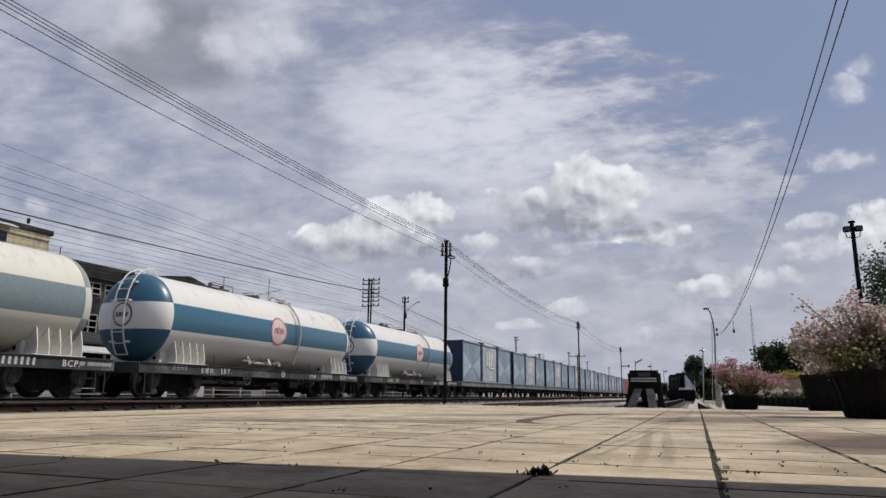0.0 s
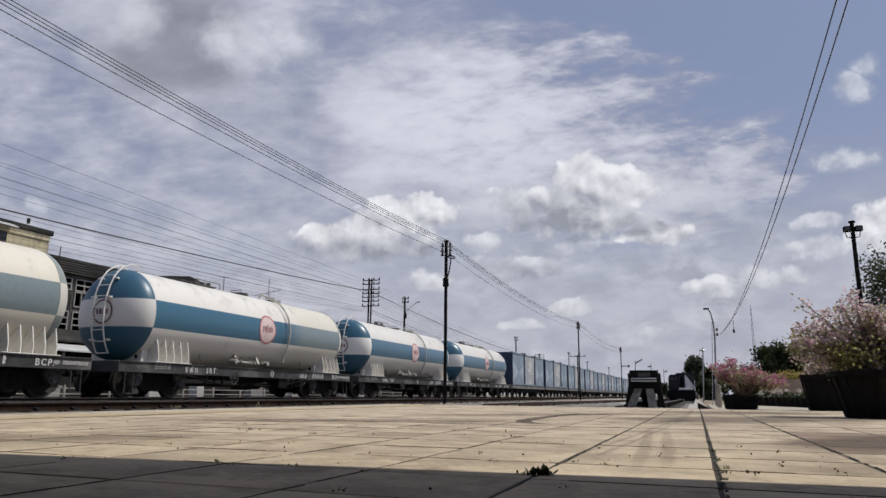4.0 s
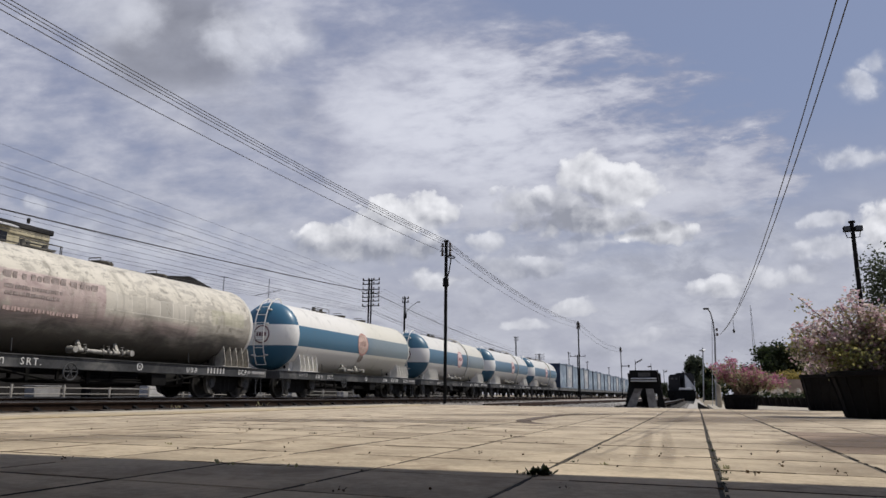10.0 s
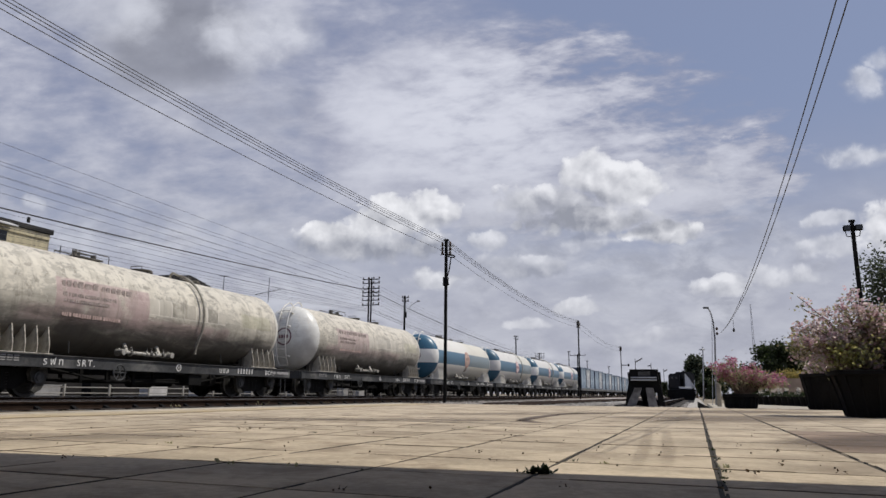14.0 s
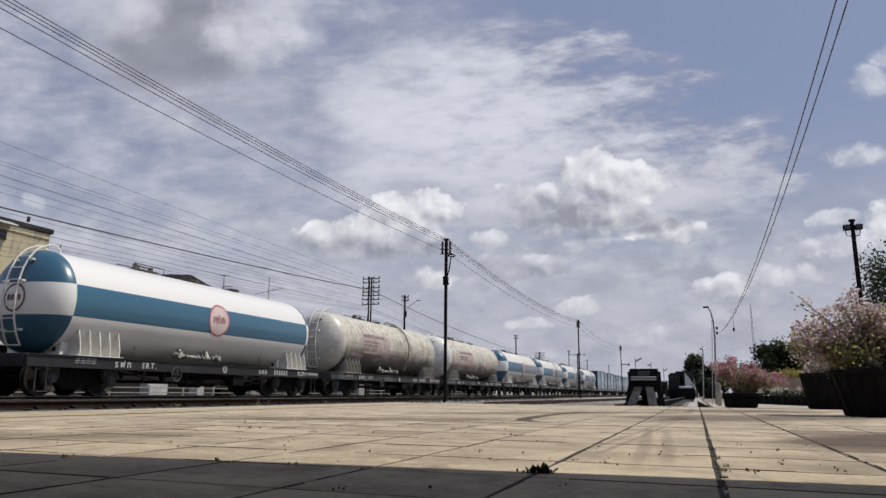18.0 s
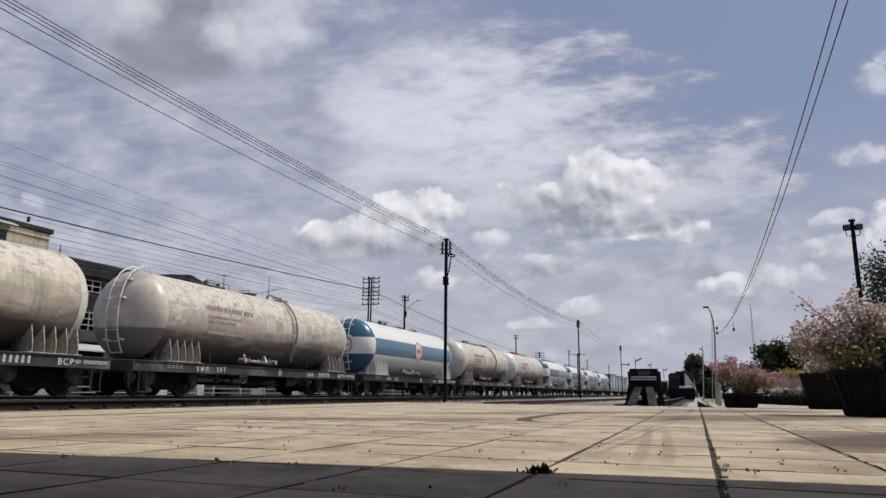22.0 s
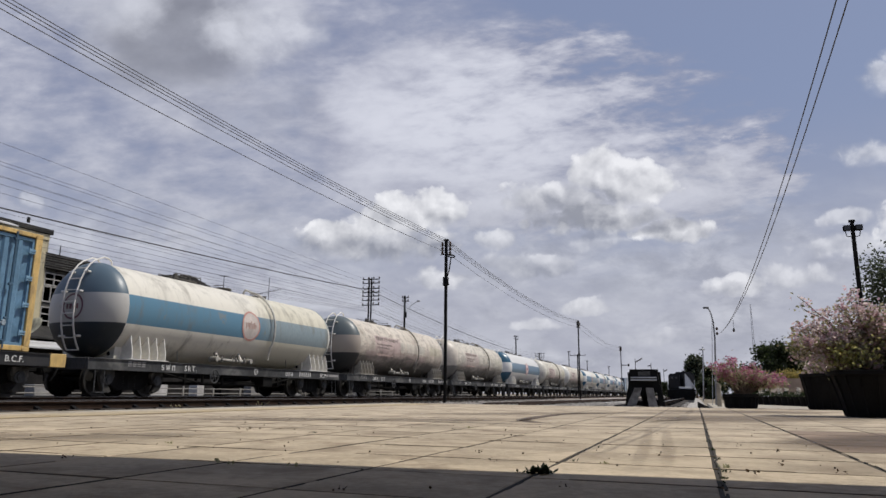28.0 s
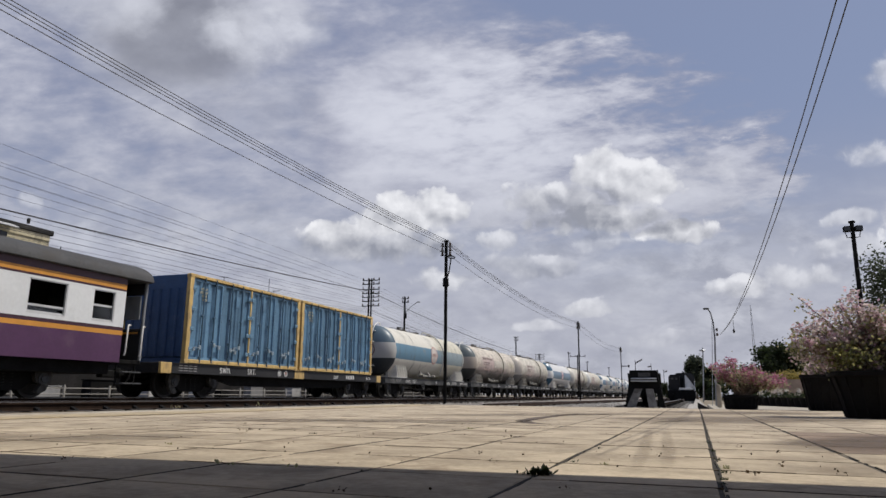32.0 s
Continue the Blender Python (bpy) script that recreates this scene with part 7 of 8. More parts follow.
def plant_pot(name, x, y, z, rb, rt, h, label):
    t = thing(name, pose(x, y, z), label, "plant pot", "black plant pots")
    b = Mb().lathe([(rb, 0), (rb + 0.01, 0.02), (rb + (rt - rb) * 0.5, h * 0.5), (rt - 0.01, h - 0.08), (rt + 0.03, h - 0.07), (rt + 0.03, h), (rt - 0.03, h), (rt - 0.05, h - 0.10), (0.02, h - 0.10)], 28)
    part("bowl", b, M["pot"], t, "ribbed black pot wall", smooth=30)
    for k in range(18):
        a = 2 * math.pi * k / 18
        part("rib", cached("rib%.2f%.2f%.2f" % (rb, rt, h), lambda: Mb().tube([(rb + 0.012, 0, 0.02), (rb + (rt - rb) * 0.5 + 0.006, 0, h * 0.5), (rt, 0, h - 0.08)], 0.016, 5), M["pot"]), None, t, at=pose(0, 0, 0, 0, 0, math.degrees(a)))
    part("soil", Mb().cyl((0, 0, h - 0.12), (0, 0, h - 0.09), rt - 0.05, 20), M["soil"], t)
    return t


def flowering_bush(x, y, z, sprays, seed, petal, green, label, size=0.075, dense=1.0, bare=3, bloom=0.75):
    """Arching woody stems, each ending in a mass of bracts over small leaves. sprays: end points about the root."""
    t = thing("bougainvillea", pose(x, y, z), label, "flowering bush", "flowering bushes in pots")
    rng = random.Random(seed)
    wood, flowers, leaves = Mb(), Mb(), Mb()
    for i, (dx, dy, dz, amount) in enumerate(sprays):
        root = Vector((rng.uniform(-0.12, 0.12), rng.uniform(-0.12, 0.12), 0))
        tip = Vector((dx, dy, dz))
        pts = [root.lerp(tip, k / 7) + Vector((0, 0, 0.18 * tip.length * math.sin(math.pi * k / 7) * 0.5)) + Vector([rng.uniform(-0.03, 0.03) for _ in range(3)]) for k in range(8)]
        wood.tube(pts, 0.016, 5, [0.020 - 0.0022 * k for k in range(8)])
        for k in range(bare, 8):
            n = int(amount * dense * rng.uniform(7, 12))
            if rng.random() < bloom * (0.35 + 0.11 * k):
                leaf_cloud(flowers, rng, pts[k], (size * 0.85, size * 0.85, size * 0.65), n * 2, size)
            leaf_cloud(leaves, rng, pts[k] - Vector((0, 0, size * 0.6)), (size * 1.5, size * 1.5, size * 1.1), n, size)
    tagged(part("stem", wood, M["bark"], t, "thin woody stems"), kind="stuff")
    tagged(part("blossom", flowers, petal, t, "papery flower bracts", smooth=0), kind="stuff")
    tagged(part("foliage", leaves, green, t, "small green leaves", smooth=0), kind="stuff")
    return t


plant_pot("plant_pot", 2.70, 12.75, 0.0, 0.47, 0.66, 0.72, "large black plant pot with fine ribs")
plant_pot("plant_pot", 3.12, 19.5, 0.0, 0.50, 0.64, 0.86, "large black plant pot with fine ribs")
plant_pot("plant_pot", 1.08, 19.8, 0.0, 0.37, 0.41, 0.36, "low black plant pot on the platform")
srng = random.Random(21)


def fill(n, hull, floor, depth):
    """Spray tips under an outline of heights along x."""
    out = []
    for _ in range(n):
        dx = srng.uniform(hull[0][0], hull[-1][0])
        top = float(np.interp(dx, [q[0] for q in hull], [q[1] for q in hull]))
        low = float(np.interp(dx, [q[0] for q in floor], [q[1] for q in floor]))
        out.append((dx, srng.uniform(-depth, depth), low + (top - low) * srng.random() ** 0.7, 1.0))
    return out


big = fill(105, [(-1.18, 0.60), (-1.0, 0.86), (-0.72, 1.08), (-0.4, 1.20), (-0.2, 1.34), (0.05, 1.14), (0.3, 1.12), (0.8, 1.25), (1.3, 0.9)], [(-1.18, 0.36), (-0.8, 0.12), (0.0, 0.10), (1.3, 0.2)], 0.5)
big += [(-1.05, 0.0, 1.36, 0.45), (-0.98, 0.1, 1.18, 0.6), (-0.2, 0.0, 1.44, 0.7), (-0.24, 0.1, 1.36, 0.7)]
bush = flowering_bush(2.75, 12.9, 0.62, big, 3, M["petal_pink"], M["leaf_green"], "spreading bush of pale pink bougainvillea in a black pot", 0.066, 1.35)
young = Mb()
leaf_cloud(young, srng, (-0.45, -0.48, 0.34), (0.15, 0.10, 0.11), 420, 0.062)
leaf_cloud(young, srng, (-1.10, -0.10, 0.52), (0.09, 0.10, 0.06), 120, 0.062)
tagged(part("young_foliage", young, M["leaf_olive"], bush, "yellow-olive young leaves", smooth=0), kind="stuff")
low = fill(34, [(-0.75, 0.92), (-0.1, 0.99), (0.3, 0.86), (0.7, 0.62), (1.03, 0.46)], [(-0.75, 0.46), (-0.2, 0.34), (1.03, 0.26)], 0.5)
flowering_bush(1.12, 19.8, 0.27, low, 8, M["petal_deep"], M["leaf_green"], "bush of magenta bougainvillea in a low black pot", 0.060, 1.9, 4, 0.8)
flowering_bush(3.2, 19.5, 0.76, fill(16, [(-0.7, 0.5), (0.9, 0.9)], [(-0.7, 0.2), (0.9, 0.2)], 0.5), 12, M["petal_pink"], M["leaf_green"], "pale pink bougainvillea in the farther large pot", 0.075)
for k in range(10):
    x, y = 2.06 + 0.172 * k - 0.003 * k * k, 29.83 - 0.66 * k + 0.015 * k * k
    t = thing("small_plant", pose(x + 0.1, y, -0.005), "small potted plant with white flowers in a row", "potted plant", "row of small potted plants")
    part("pot", cached("small_pot", lambda: Mb().lathe([(0.15, 0), (0.20, 0.26), (0.225, 0.26), (0.225, 0.31), (0.19, 0.31), (0.18, 0.26)], 14), M["pot"]), None, t)
    b, c = Mb(), Mb()
    leaf_cloud(b, srng, (0, 0, 0.36), (0.10, 0.10, 0.05), 90, 0.07)
    if k % 3 != 0:
        for i in range(5):
            leaf_cloud(b if k % 3 == 2 and i < 3 else c, srng, (0, 0, 0.40 + 0.045 * i), (0.065 - 0.012 * i, 0.065 - 0.012 * i, 0.02), 26 - 4 * i, 0.06)
    tagged(part("foliage", b, M["leaf_dark"], t, smooth=0), kind="stuff")
    if c.v:
        tagged(part("blossom", c, M["petal_white"], t, "white flowers", smooth=0), kind="stuff")


def tree(x, y, z, h, crown, seed, label, n=900, size=0.28, lift=0.45, leaves_of="leaf_dark"):
    t = thing("tree", pose(x, y, z), label, "tree", "trees behind the platform")
    rng = random.Random(seed)
    wood, leaves = Mb(), Mb()
    wood.tube([(0, 0, 0), (0.05, 0.02, h * 0.2), (-0.04, 0.05, h * 0.45), (0.03, 0, h * 0.7)], 0.2, 8, [0.03 * h, 0.024 * h, 0.018 * h, 0.01 * h])
    clumps = []
    for k in range(16):
        a, r = rng.uniform(0, 6.28), rng.uniform(0.25, 1.0)
        tip = Vector((crown * r * math.cos(a), crown * r * math.sin(a), h * (lift + (0.98 - lift) * rng.random() ** 0.8 * (1.05 - 0.35 * r))))
        s = Vector((0, 0, h * rng.uniform(0.25, 0.5)))
        wood.tube([s, s.lerp(tip, 0.5) + Vector((0, 0, 0.05 * h)), tip], 0.04, 5, [0.010 * h, 0.007 * h, 0.003 * h])
        clumps.append(tip)
    for c in clumps:
        leaf_cloud(leaves, rng, c, (crown * 0.20, crown * 0.20, h * 0.065), n // 16, size)
    part("trunk", wood, M["bark"], t, "branching trunk")
    part("crown", leaves, M[leaves_of], t, "dark uneven leaf crown", smooth=0)
    return t


tree(7.9, 31.5, -0.12, 6.3, 1.75, 31, "airy green tree behind the flower pots", 11000, 0.13, 0.42, "leaf_grey")
tree(5.9, 62.0, -0.12, 4.95, 2.0, 32, "dense dark tree beyond the potted plants", 16000, 0.25, 0.10)
tree(9.2, 64.0, -0.12, 4.6, 2.2, 33, "dense dark tree beyond the potted plants", 14000, 0.25, 0.08)
tree(0.1, 100.0, -0.12, 5.6, 1.15, 34, "dark tree beside the far locomotive", 7000, 0.34, 0.30, "leaf_grey")
tree(-2.7, 128.0, -0.12, 4.0, 1.0, 36, "dark tree far along the line", 2400, 0.5, 0.10)
tree(1.5, 92.0, -0.12, 4.5, 0.6, 37, "slim dark tree beside the far locomotive", 3000, 0.34, 0.08)
tree(13.0, 72.0, -0.12, 4.8, 3.0, 38, "dense dark tree beyond the potted plants", 6000, 0.4, 0.08)
tree(6.0, 57.5, -0.12, 2.2, 0.9, 41, "low dark hedge bush behind the house", 1600, 0.16, 0.3)

for hx, hy, hh, hc in ((0.9, 89.0, 2.6, 0.8), (2.3, 87.0, 2.4, 1.0), (4.0, 84.0, 2.2, 1.2), (6.0, 84.0, 2.3, 1.3), (-4.2, 112.0, 2.6, 0.9), (-6.0, 122.0, 2.8, 1.1), (-8.2, 135.0, 2.8, 1.3)):
    tree(hx, hy, -0.12, hh, hc, int(50 + hy), "low dark bush beyond the platform end", 1800, 0.26, 0.06)
house = thing("low_house", pose(5.0, 52.0, -0.12), "low house with a tan roof behind the plants", "house")
part("wall", Mb().box((3.8, 2.0, 0.3), (7.0, 4.0, 0.6)), M["concrete"], house)
part("roof", Mb().prism([(-0.15, 0.55), (0.75, 1.60), (6.8, 1.60), (7.7, 0.55)], -0.4, 4.4), M["roof_tan"], house, "tan tiled roof", smooth=0)
hedge = Mb()
leaf_cloud(hedge, srng, (0, 0, 1.3), (0.55, 0.3, 0.17), 900, 0.13)
t = thing("yellow_shrub", pose(6.65, 57.0, 0.55), "yellow flowering shrub before the house", "shrub")
tagged(part("blossom", hedge, M["petal_yellow"], t, "yellow flowers", smooth=0), kind="stuff")
part("stem", Mb().tube([(0, 0, -0.67), (0, 0, 1.2)], 0.04, 6), M["bark"], t)

post = thing("street_lamp", pose(0.63, 26.0, -0.01), "slim galvanised street lamp with a bent arm", "street lamp")
part("post", Mb().tube([(0, 0, 0), (0.07, 0, 1.5), (0.105, 0, 2.3), (0.09, 0, 2.85), (0.02, 0, 3.22), (-0.06, 0, 3.36)], 0.04, 10, [0.034, 0.031, 0.028, 0.026, 0.024, 0.022]), M["lamp_steel"], post, "grey steel post")
part("lamp_head", Mb().box((-0.12, 0, 3.37), (0.20, 0.12, 0.06), 0.02), M["frame_grey"], post, "flat lamp head")
for z in (2.45, 2.62):
    part("insulator", Mb().lathe([(0.02, -0.05), (0.05, 0.0), (0.02, 0.06)], 10, pose(0.19, 0, z)), M["insulator"], post)
part("stay", Mb().cyl((-0.12, -0.1, 0), (0.05, 0, 2.9), 0.010, 5), M["galvanised"], post)
single("marker_post", Mb().box((0, 0, 0.33), (0.13, 0.13, 0.66), 0.02).box((0, 0, 0.68), (0.10, 0.10, 0.05), 0.02), M["concrete"], "short pale concrete post beside the street lamp", "post", at=pose(0.64, 22.6, -0.02))
for dx in (0.0, 0.10):
    pts = []
    for k in range(33):
        q = k * 0.66
        pts.append((0.91 + 0.02615 * q + dx * q / 20, 26.0 - q, 2.45 - 0.0334 * q + 0.0054 * q * q))
    single("service_wire", Mb().tube(pts, 0.0065, 5), M["wire"], "slack dark service wire from the lamp post to the canopy", "wire", "overhead wires")
hang = single("hanging_bulb", Mb().cyl((0, 0, 0), (0, 0, 0.25), 0.006, 5).lathe([(0.012, 0.0), (0.032, -0.04), (0.028, -0.09), (0.008, -0.11)], 10), M["frame_grey"], "small bulb hanging from the service wire", "lamp", at=pose(1.06, 20.1, 2.10))

flood = thing("floodlight_mast", pose(6.15, 30.0, -0.12), "black floodlight mast with two lamps", "floodlight")
part("mast", Mb().cyl((0, 0, 0), (0, 0, 7.15), 0.095, 12, 0.075), M["pole_black"], flood)
for s in (-1, 1):
    l = part("lamp", Mb().box((s * 0.205, -0.05, 6.90), (0.26, 0.20, 0.22), 0.025), M["black"], flood, "black floodlight housing")
    part("bracket", Mb().tube([(s * 0.07, 0, 6.56), (s * 0.22, 0, 6.58), (s * 0.26, 0, 6.80)], 0.018, 6), M["pole_black"], flood)
    part("lamp_face", Mb().box((s * 0.205, -0.155, 6.90), (0.21, 0.01, 0.17), 0.004), M["dark_glass"], l)
part("cap", Mb().cyl((0, 0, 7.15), (0, 0, 7.22), 0.12, 12), M["pole_black"], flood)
mast = thing("radio_mast", pose(22.6, 300.0, -0.12), "thin lattice radio mast far beyond the trees", "mast")
for k in range(3):
    a = k * 2.094
    part("leg", Mb().cyl((0.9 * math.cos(a), 0.9 * math.sin(a), 0), (0.15 * math.cos(a), 0.15 * math.sin(a), 36.5), 0.06, 5), M["galvanised"], mast)
b = Mb()
for k in range(18):
    r = 0.9 - 0.75 * k / 18
    for j in range(3):
        a, c = j * 2.094, (j + 1) * 2.094
        b.cyl((r * math.cos(a), r * math.sin(a), 2 * k), (r * math.cos(c), r * math.sin(c), 2 * k + 2), 0.035, 4)
part("lattice", b, M["galvanised"], mast)
thing_lamp = thing("street_lamp", pose(0.72, 58.0, -0.12), "far street lamp beside the trees", "street lamp")
part("post", Mb().tube([(-0.22, 0, 0), (-0.1, 0, 2.2), (-0.02, 0, 3.9)], 0.05, 6).box((-0.08, 0, 3.96), (0.40, 0.2, 0.12), 0.03).box((-0.02, 0, 4.1), (0.1, 0.1, 0.24), 0.03), M["galvanised"], thing_lamp)

# ---------------------------------------------------------------- weeds, litter and stains on the platform
wrng = random.Random(77)


def tuft(x, y, n, h, dark=False):
    b = Mb()
    for _ in range(n):
        a, e = wrng.uniform(0, 6.28), wrng.uniform(0.15, 1.2)
        L = h * wrng.uniform(0.4, 1.1)
        w = Vector((math.cos(a) * math.cos(e), math.sin(a) * math.cos(e), math.sin(e)))
        s = Vector((-math.sin(a), math.cos(a), 0)) * L * (0.10 if h > 0.055 else 0.24)
        o = Vector((wrng.gauss(0, h * 0.55), wrng.gauss(0, h * 0.15), wrng.uniform(0, h * 0.3)))
        b.add([o - s * 0.3, o + s * 0.3, o + w * L * 0.6 + s, o + w * L, o + w * L * 0.6 - s], [(0, 1, 2, 3, 4)])
    single("weed", b, M["leaf_green" if not dark else "leaf_dark"], "small weed growing in a joint of the slabs", "weed", "weeds in the joints", kind="stuff", smooth=0, at=pose(x, y, -0.004))


for x, y, n, h, dark in ((-0.60, 2.80, 60, 0.042, True), (-0.63, 2.81, 22, 0.026, True), (-0.67, 2.80, 12, 0.022, True), (-0.41, 3.33, 16, 0.022, False), (-1.94, 6.12, 12, 0.03, False), (0.10, 3.39, 22, 0.020, False),
                         (0.088, 3.2, 16, 0.018, True), (0.078, 2.95, 18, 0.018, True), (0.072, 2.8, 14, 0.016, True), (0.085, 3.8, 14, 0.02, True), (0.07, 4.4, 14, 0.02, True), (0.065, 5.2, 12, 0.02, True), (-2.0, 2.62, 5, 0.03, False),
                         (-1.9, 2.6, 4, 0.03, False), (-2.97, 3.43, 6, 0.03, False), (-2.8, 4.81, 9, 0.03, True), (-1.62, 2.63, 4, 0.03, False), (-1.30, 2.64, 8, 0.015, True), (-0.57, 3.4, 8, 0.02, True), (-0.56, 4.3, 8, 0.02, True),
                         (-8.95, 10.4, 6, 0.12, False), (-8.95, 13.2, 6, 0.13, False), (-8.95, 16.0, 5, 0.12, False)):
    tuft(x, y, n, h, dark)
M["litter"] = leafy("dry_leaf_litter", [(0.10, 0.06, 0.03), (0.05, 0.035, 0.02), (0.16, 0.10, 0.05)])
for x, y in ((-3.49, 4.97), (-3.40, 5.0), (-3.58, 4.95), (-2.75, 2.5), (-1.09, 2.05), (-0.43, 2.40), (-2.3, 4.6), (-3.3, 3.9), (-4.6, 4.4), (0.35, 3.6), (-0.2, 3.9), (0.42, 4.4), (-1.3, 5.1), (-5.0, 3.6), (-4.2, 5.9), (-0.9, 3.2), (0.2, 3.1), (-3.0, 5.6), (-1.1, 3.6), (0.55, 3.3)):
    b = Mb()
    leaf_cloud(b, wrng, (0, 0, 0.008), (0.012, 0.012, 0.003), 5 if x != -3.49 else 14, 0.015)
    single("dead_leaf", b, M["litter"], "dry fallen leaf scrap on the slabs", "leaf", "leaf litter on the slabs", smooth=0, at=pose(x, y, 0.002))

grit = Mb()
for _ in range(150):
    r = wrng.uniform(0.003, 0.008)
    m = Matrix.Translation((wrng.uniform(-5.5, 1.2), wrng.uniform(2.2, 8.5), 0.002 + r * 0.4)) @ Euler([wrng.uniform(0, 3) for _ in range(3)]).to_matrix().to_4x4()
    grit.add([(r, 0, 0), (-r, 0, 0), (0, r * 0.8, 0), (0, -r * 0.8, 0), (0, 0, r * 0.7), (0, 0, -r * 0.7)], [(0, 2, 4), (2, 1, 4), (1, 3, 4), (3, 0, 4), (2, 0, 5), (1, 2, 5), (3, 1, 5), (0, 3, 5)], m)
single("grit", grit, M["litter"], "small dark grit scattered over the slabs", "grit", kind="stuff", smooth=0)

stain = bpy.data.materials.new("stain_and_streak")
stain.use_nodes = True
N = Nodes(stain.node_tree)
p = N.n("ShaderNodeTexCoord").outputs["Object"]
b = N.n("ShaderNodeBsdfPrincipled")
b.inputs["Base Color"].default_value, b.inputs["Roughness"].default_value = (0.10, 0.07, 0.05, 1), 0.8
mx = N.n("ShaderNodeMixShader")
uvm = N.n("ShaderNodeUVMap")
across = N.sep(uvm.outputs[0])
edge_fade = N.math("MULTIPLY", N.ramp(N.math("ABSOLUTE", N.math("SUBTRACT", across[0], 0.5)), 0.2, 0.5, 1.0, 0.0), N.ramp(N.math("ABSOLUTE", N.math("SUBTRACT", across[1], 0.5)), 0.25, 0.5, 1.0, 0.0))
thick = N.sep(N.n("ShaderNodeObjectInfo").outputs["Color"])[0]
N.put(mx.inputs[0], N.math("MULTIPLY", N.math("MULTIPLY", N.ramp(N.noise(p, 3.0, 6, 0.65), 0.22, 0.50, 0.35, 1.0), edge_fade), thick))
N.put(mx.inputs[1], N.n("ShaderNodeBsdfTransparent").outputs[0])
N.put(mx.inputs[2], b.outputs[0])
N.put(N.n("ShaderNodeOutputMaterial").inputs["Surface"], mx.outputs[0])


def smear(pts, w, label, thick=0.6):
    b = Mb()
    vs = []
    for k, (x, y) in enumerate(pts):
        a, c = Vector(pts[max(k - 1, 0)]), Vector(pts[min(k + 1, len(pts) - 1)])
        n = Vector((-(c - a).y, (c - a).x)).normalized() * w * (0.35 + 0.65 * math.sin(math.pi * (k + 0.6) / (len(pts) + 0.2)))
        vs += [(x - n.x, y - n.y, 0.0045), (x + n.x, y + n.y, 0.0045)]
    b.add(vs, [(2 * k, 2 * k + 2, 2 * k + 3, 2 * k + 1) for k in range(len(pts) - 1)])
    ob = single("floor_stain", b, stain, label, "stain", "stains on the slabs", kind="structure", smooth=0)
    ob.color = (thick, thick, thick, 1.0)
    uv = ob.data.uv_layers.new(name="across")
    for loop in ob.data.loops:
        uv.data[loop.index].uv = (loop.vertex_index % 2, (loop.vertex_index // 2) / (len(pts) - 1))


smear([(-1.50, 11.95), (-1.70, 11.95), (-1.88, 11.75), (-1.99, 11.3), (-2.02, 10.5), (-2.04, 9.6), (-2.03, 8.9), (-2.0, 8.45), (-1.88, 8.0), (-1.68, 7.66), (-1.48, 7.52), (-1.2, 7.46)], 0.13, "dark curved tyre stain on the slabs", 0.95)
smear([(-1.35, 11.95), (-1.55, 11.98), (-1.80, 11.85), (-1.95, 11.5)], 0.22, "dark end of the tyre stain on the slabs", 0.9)
smear([(-0.60, 8.6), (-0.30, 9.3), (0.0, 9.9)], 0.12, "faint curved tyre stain on the slabs", 0.5)
# two painted streaks stand in for soft reflections below the buffer stop
smear([(-0.46, 7.4), (-0.36, 5.4), (-0.30, 4.2), (-0.25, 2.95)], 0.055, "faint dark streak along the slabs", 0.18)
smear([(-0.31, 7.4), (-0.22, 5.4), (-0.165, 4.2), (-0.125, 2.95)], 0.055, "faint dark streak along the slabs", 0.16)
smear([(0.6, 4.6), (1.2, 5.6), (1.7, 6.4), (2.6, 7.6)], 0.8, "broad brown dirt stain on the slabs", 0.55)
smear([(-6.0, 6.0), (-4.5, 6.8), (-3.0, 7.6), (-1.5, 9.0)], 0.7, "broad grey dirt stain on the slabs", 0.30)
smear([(-4.4, 9.5), (-2.8, 10.5), (-1.2, 12.5), (0.3, 13.5)], 0.8, "broad grey dirt stain on the slabs", 0.30)
smear([(-1.2, 9.0), (0.0, 10.0), (1.0, 11.2), (2.2, 12.6)], 1.5, "broad brown dirt stain on the slabs", 0.42)
smear([(-0.6, 13.6), (0.6, 15.0), (2.4, 16.6)], 1.6, "broad brown dirt stain on the slabs", 0.45)
smear([(-5.5, 2.9), (-4.2, 3.5), (-3.0, 4.3)], 0.5, "broad grey dirt stain on the slabs", 0.22)

# ---------------------------------------------------------------- pieces of the ground: sleepers, ballast stones, slabs
for t, x, ys in ((tracks[0], NEAR_X, range(4, 70)), (tracks[2], SIDE_X, range(0, 40))):
    for k in ys:
        y = (0.65 * k + (2.0 if t is tracks[0] else 22.0))
        s = part("sleeper", cached("sleeper", lambda: Mb().box((0, 0, -0.05), (1.9, 0.22, 0.11), 0.02), M["sleeper"]), None, t, at=pose(0, y, 0))
        for e in (-0.53, 0.53):
            part("clip", cached("clip", lambda: Mb().prism([(0.045, 0.0), (0.16, 0.0), (0.15, 0.022), (0.055, 0.062)], -0.035, 0.035).prism([(-0.045, 0.0), (-0.16, 0.0), (-0.15, 0.022), (-0.055, 0.062)], -0.035, 0.035), M["steel_dark"], 0), None, s, at=pose(e, 0, 0))
stones, srr = Mb(), random.Random(4)
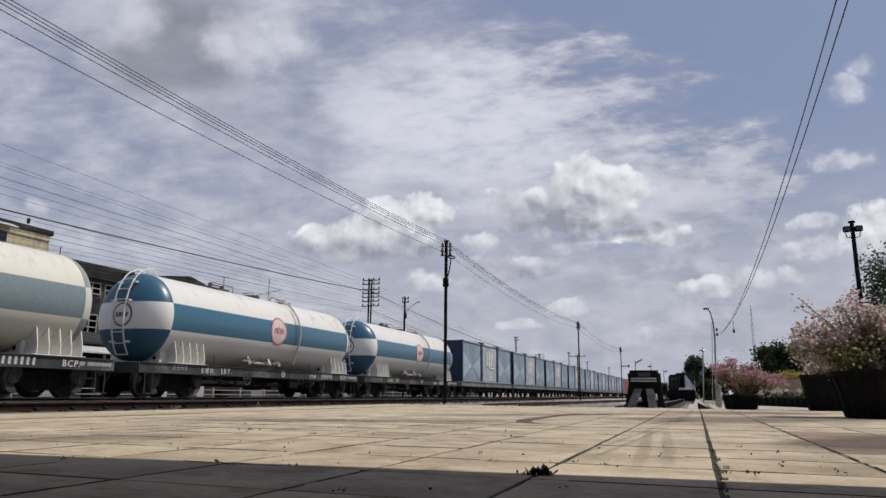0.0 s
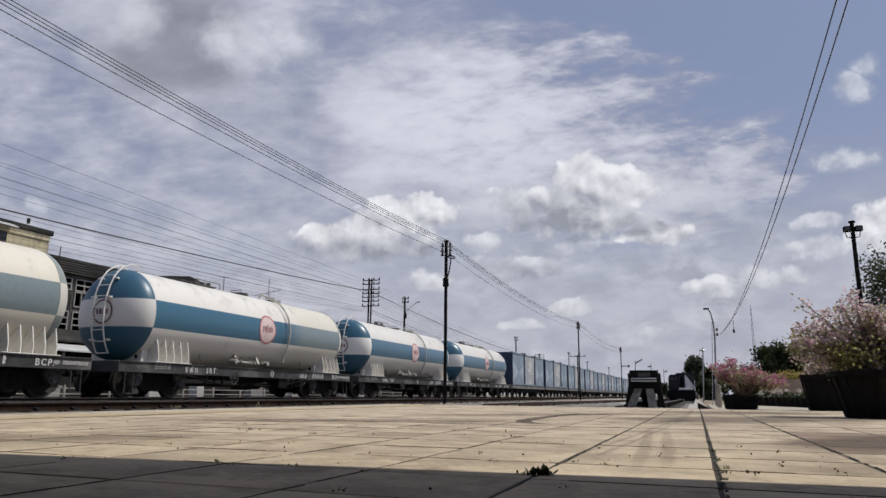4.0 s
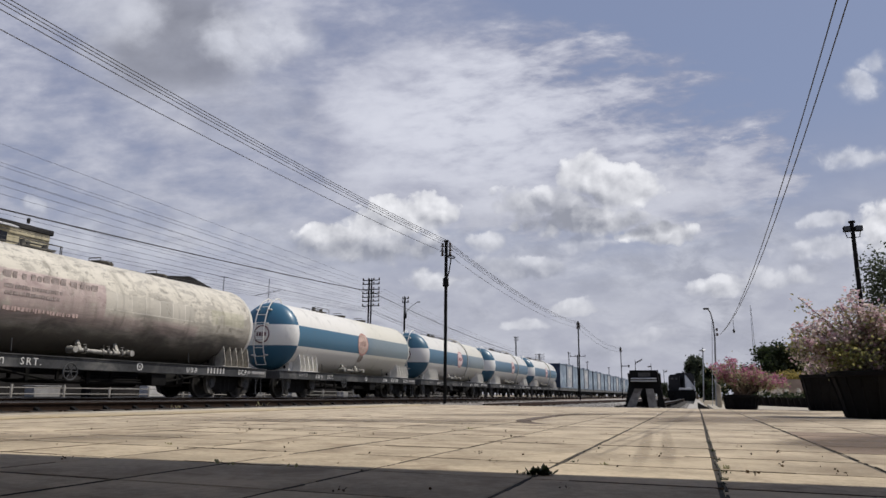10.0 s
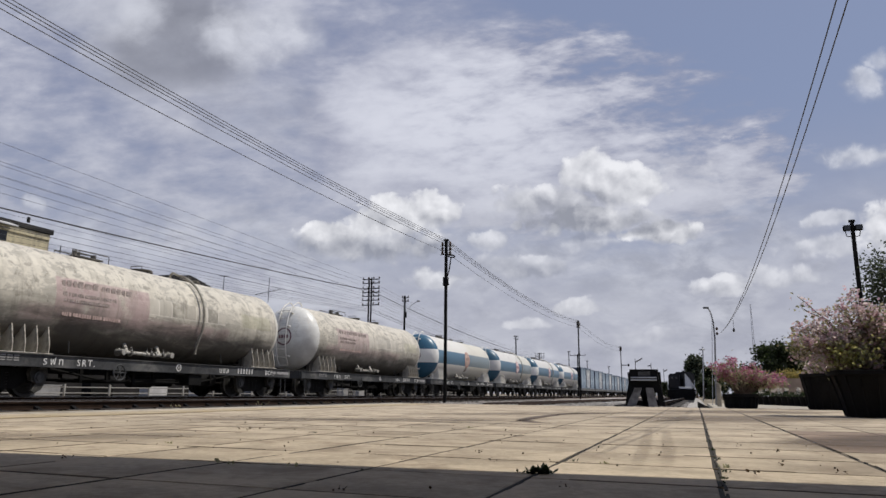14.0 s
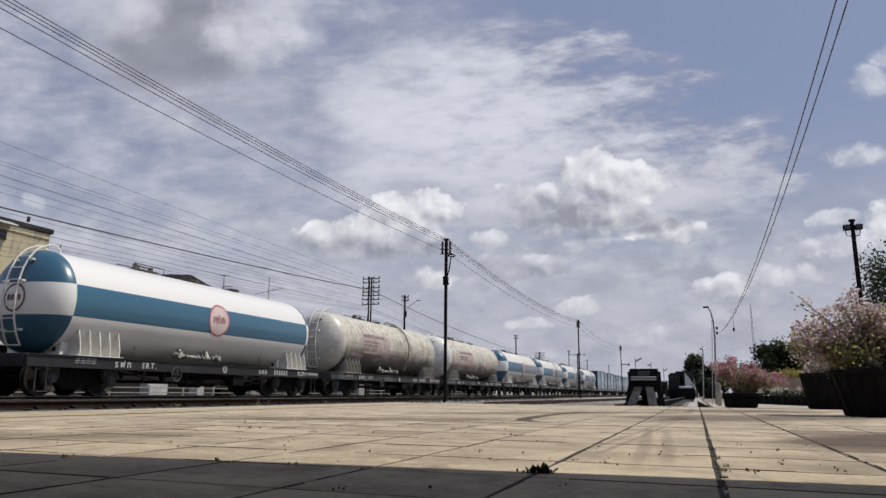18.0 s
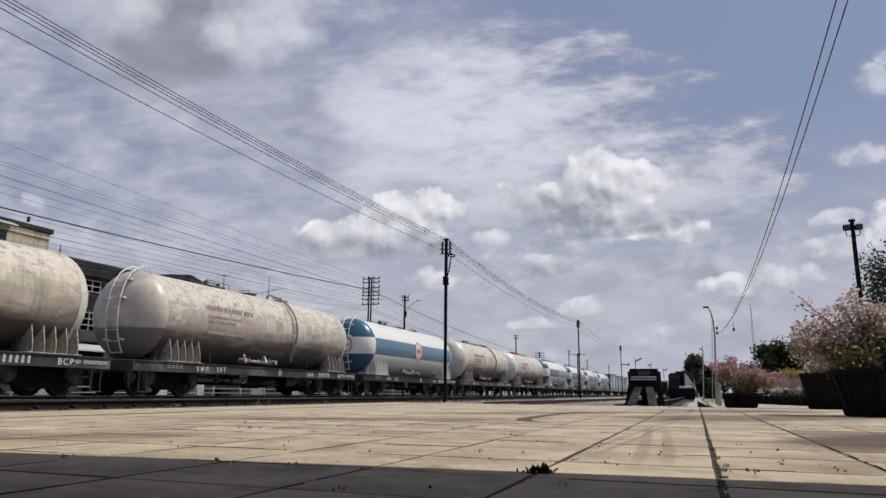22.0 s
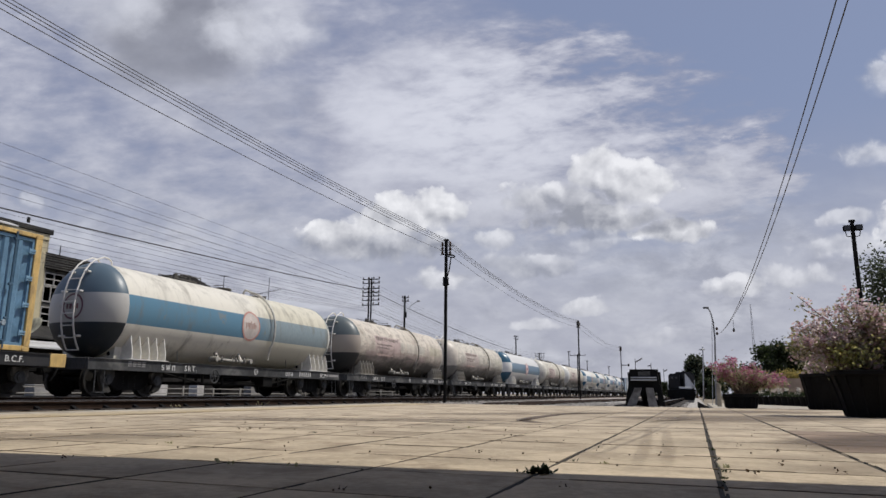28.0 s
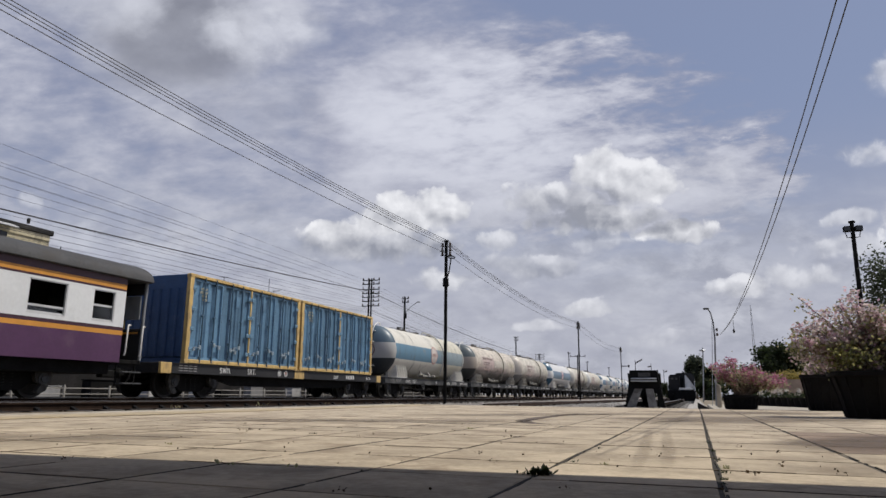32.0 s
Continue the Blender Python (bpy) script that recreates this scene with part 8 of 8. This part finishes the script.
for _ in range(5200):
    x = srr.uniform(-12.5, -8.6) if srr.random() < 0.5 else srr.uniform(-8.2, -0.3)
    y = srr.uniform(6, 45) if x < -8.6 else 19.8 + abs(srr.gauss(0, 9))
    r = srr.uniform(0.018, 0.045)
    if x > -8.6 and y < 19.8:
        continue
    m = Matrix.Translation((x, y, -0.045 + r * 0.3)) @ Euler([srr.uniform(0, 3) for _ in range(3)]).to_matrix().to_4x4()
    stones.add([(r, 0, 0), (-r, 0, 0), (0, r * 0.8, 0), (0, -r * 0.8, 0), (0, 0, r * 0.7), (0, 0, -r * 0.7)], [(0, 2, 4), (2, 1, 4), (1, 3, 4), (3, 0, 4), (2, 0, 5), (1, 2, 5), (3, 1, 5), (0, 3, 5)], m)
single("ballast_stones", stones, M["ballast"], "loose pale ballast stones", "stones", kind="stuff", smooth=0)

pavement = bpy.data.objects["pavement"]
plain = [slab_mesh(i, M["slab"]) for i in range(6)]
brown = [slab_mesh(i + 10, M["brown"]) for i in range(3)]
rest, near = Mb(), 0
for j, y in enumerate(YC):
    for i, x in enumerate(XC):
        cx, cy = x + 0.34, y + 0.322
        if cx < -8.3 or cy > 19.3 or (cx > 0.8 and cy > 19.0):
            continue
        strong = 0.02 if abs(y - 7.18) < 0.05 else 0.0
        m = pose(cx, cy + strong, slab_rng.uniform(-0.0006, 0.0008), slab_rng.uniform(-0.06, 0.06), slab_rng.uniform(-0.06, 0.06), slab_rng.choice((0, 180)))
        dirty = cx > 0.75 and (3.9 + 0.35 * cx < cy < 7.3)
        if -5.5 < cx < 3.0 and 0.3 < cy < 14.3 and near < 300:
            near += 1
            part("slab", (brown if dirty else plain)[slab_rng.randrange(3 if dirty else 6)], None, pavement, at=m)
        else:
            rest.box((0, 0, -0.025), (0.661, 0.638, 0.05), 0.004, m)
tagged(part("slab_field", rest, M["slab"], pavement, smooth=0), kind="stuff")

# black dirt and moss in the wide joints, thin grey dust in the rest, level with the slabs
frng = random.Random(61)


def fill_joint(b, x, y0, y1, wide, keep, across=False):
    """One run of dirt in uneven lengths along y, or along x where across."""
    a = y0
    while a < y1:
        n = frng.uniform(0.04, 0.16) if wide > 0.007 else frng.uniform(0.15, 0.6)
        if frng.random() < keep:
            w = wide * frng.uniform(0.35, 1.3)
            c, size = (x + frng.uniform(-0.004, 0.004) * wide / 0.012, a + n / 2), (w, n)
            if across:
                c, size = (c[1], c[0]), (n, w)
            b.box((c[0], c[1], -0.004), (size[0], size[1], 0.0125 + frng.uniform(0, 0.0015)), 0.002)
        a += n


dirt, dust = Mb(), Mb()
for x in XC:
    heavy = {0.06: 0.015, -0.62: 0.012, -1.3: 0.009, -1.98: 0.008, 0.74: 0.010}.get(round(x, 2), 0.0)
    if heavy:
        fill_joint(dirt, x + 0.012, 0.4, 14.0, heavy, 0.93)
    else:
        fill_joint(dust, x, 0.4, 8.0, 0.004, 0.65)
for y in YC:
    if abs(y - 7.18) < 0.05:
        fill_joint(dirt, y, -4.5, 1.5, 0.014, 0.95, True)
    elif y < 9:
        fill_joint(dust, y, -4.5, 1.5, 0.004, 0.65, True)
tagged(part("joint_dirt", dirt, M["joint"], pavement, "black dirt in the slab joints", smooth=0), kind="stuff")
tagged(part("joint_dust", dust, M["joint_dust"], pavement, "thin brown dust in the slab joints", smooth=0), kind="stuff")


def motions():
    steps = [k * 0.5 for k in range(65)]
    # small hitches in the train's run
    hitch = {1.0: -0.06, 9.5: 0.05, 13.0: -0.09, 13.5: -0.08, 19.0: -0.24, 20.5: 0.10, 22.0: 0.13, 28.5: 0.07, 29.5: 0.09}
    for ob, place in MOVERS:
        z = ob.location.z
        walk(ob, [(t, pose(TRAIN_X, place + along(t) + hitch.get(t, 0.0), z)) for t in steps])
    turns = math.ceil(along(32.0) / WHEEL_R / 1.45)
    times = np.interp(np.linspace(0, along(32.0), turns + 1), [along(k / 30) for k in range(961)], [k / 30 for k in range(961)])
    for w in WHEELS:
        x, y, z = w.location
        walk(w, [(float(t), pose(x, y, z, -math.degrees(along(float(t)) / WHEEL_R))) for t in times])
    way = Vector(AX_R) * ((250 - 784) / 1215) + Vector(AX_U) * ((441 - 520) / 1215) + Vector(AX_W)
    way.normalize()
    walk(CLOUDS, [(t, pose(*(Vector(EYE) - way * 150.0 * t / 32.0))) for t in (0.0, 8.0, 16.0, 24.0, 32.0)])


motions()
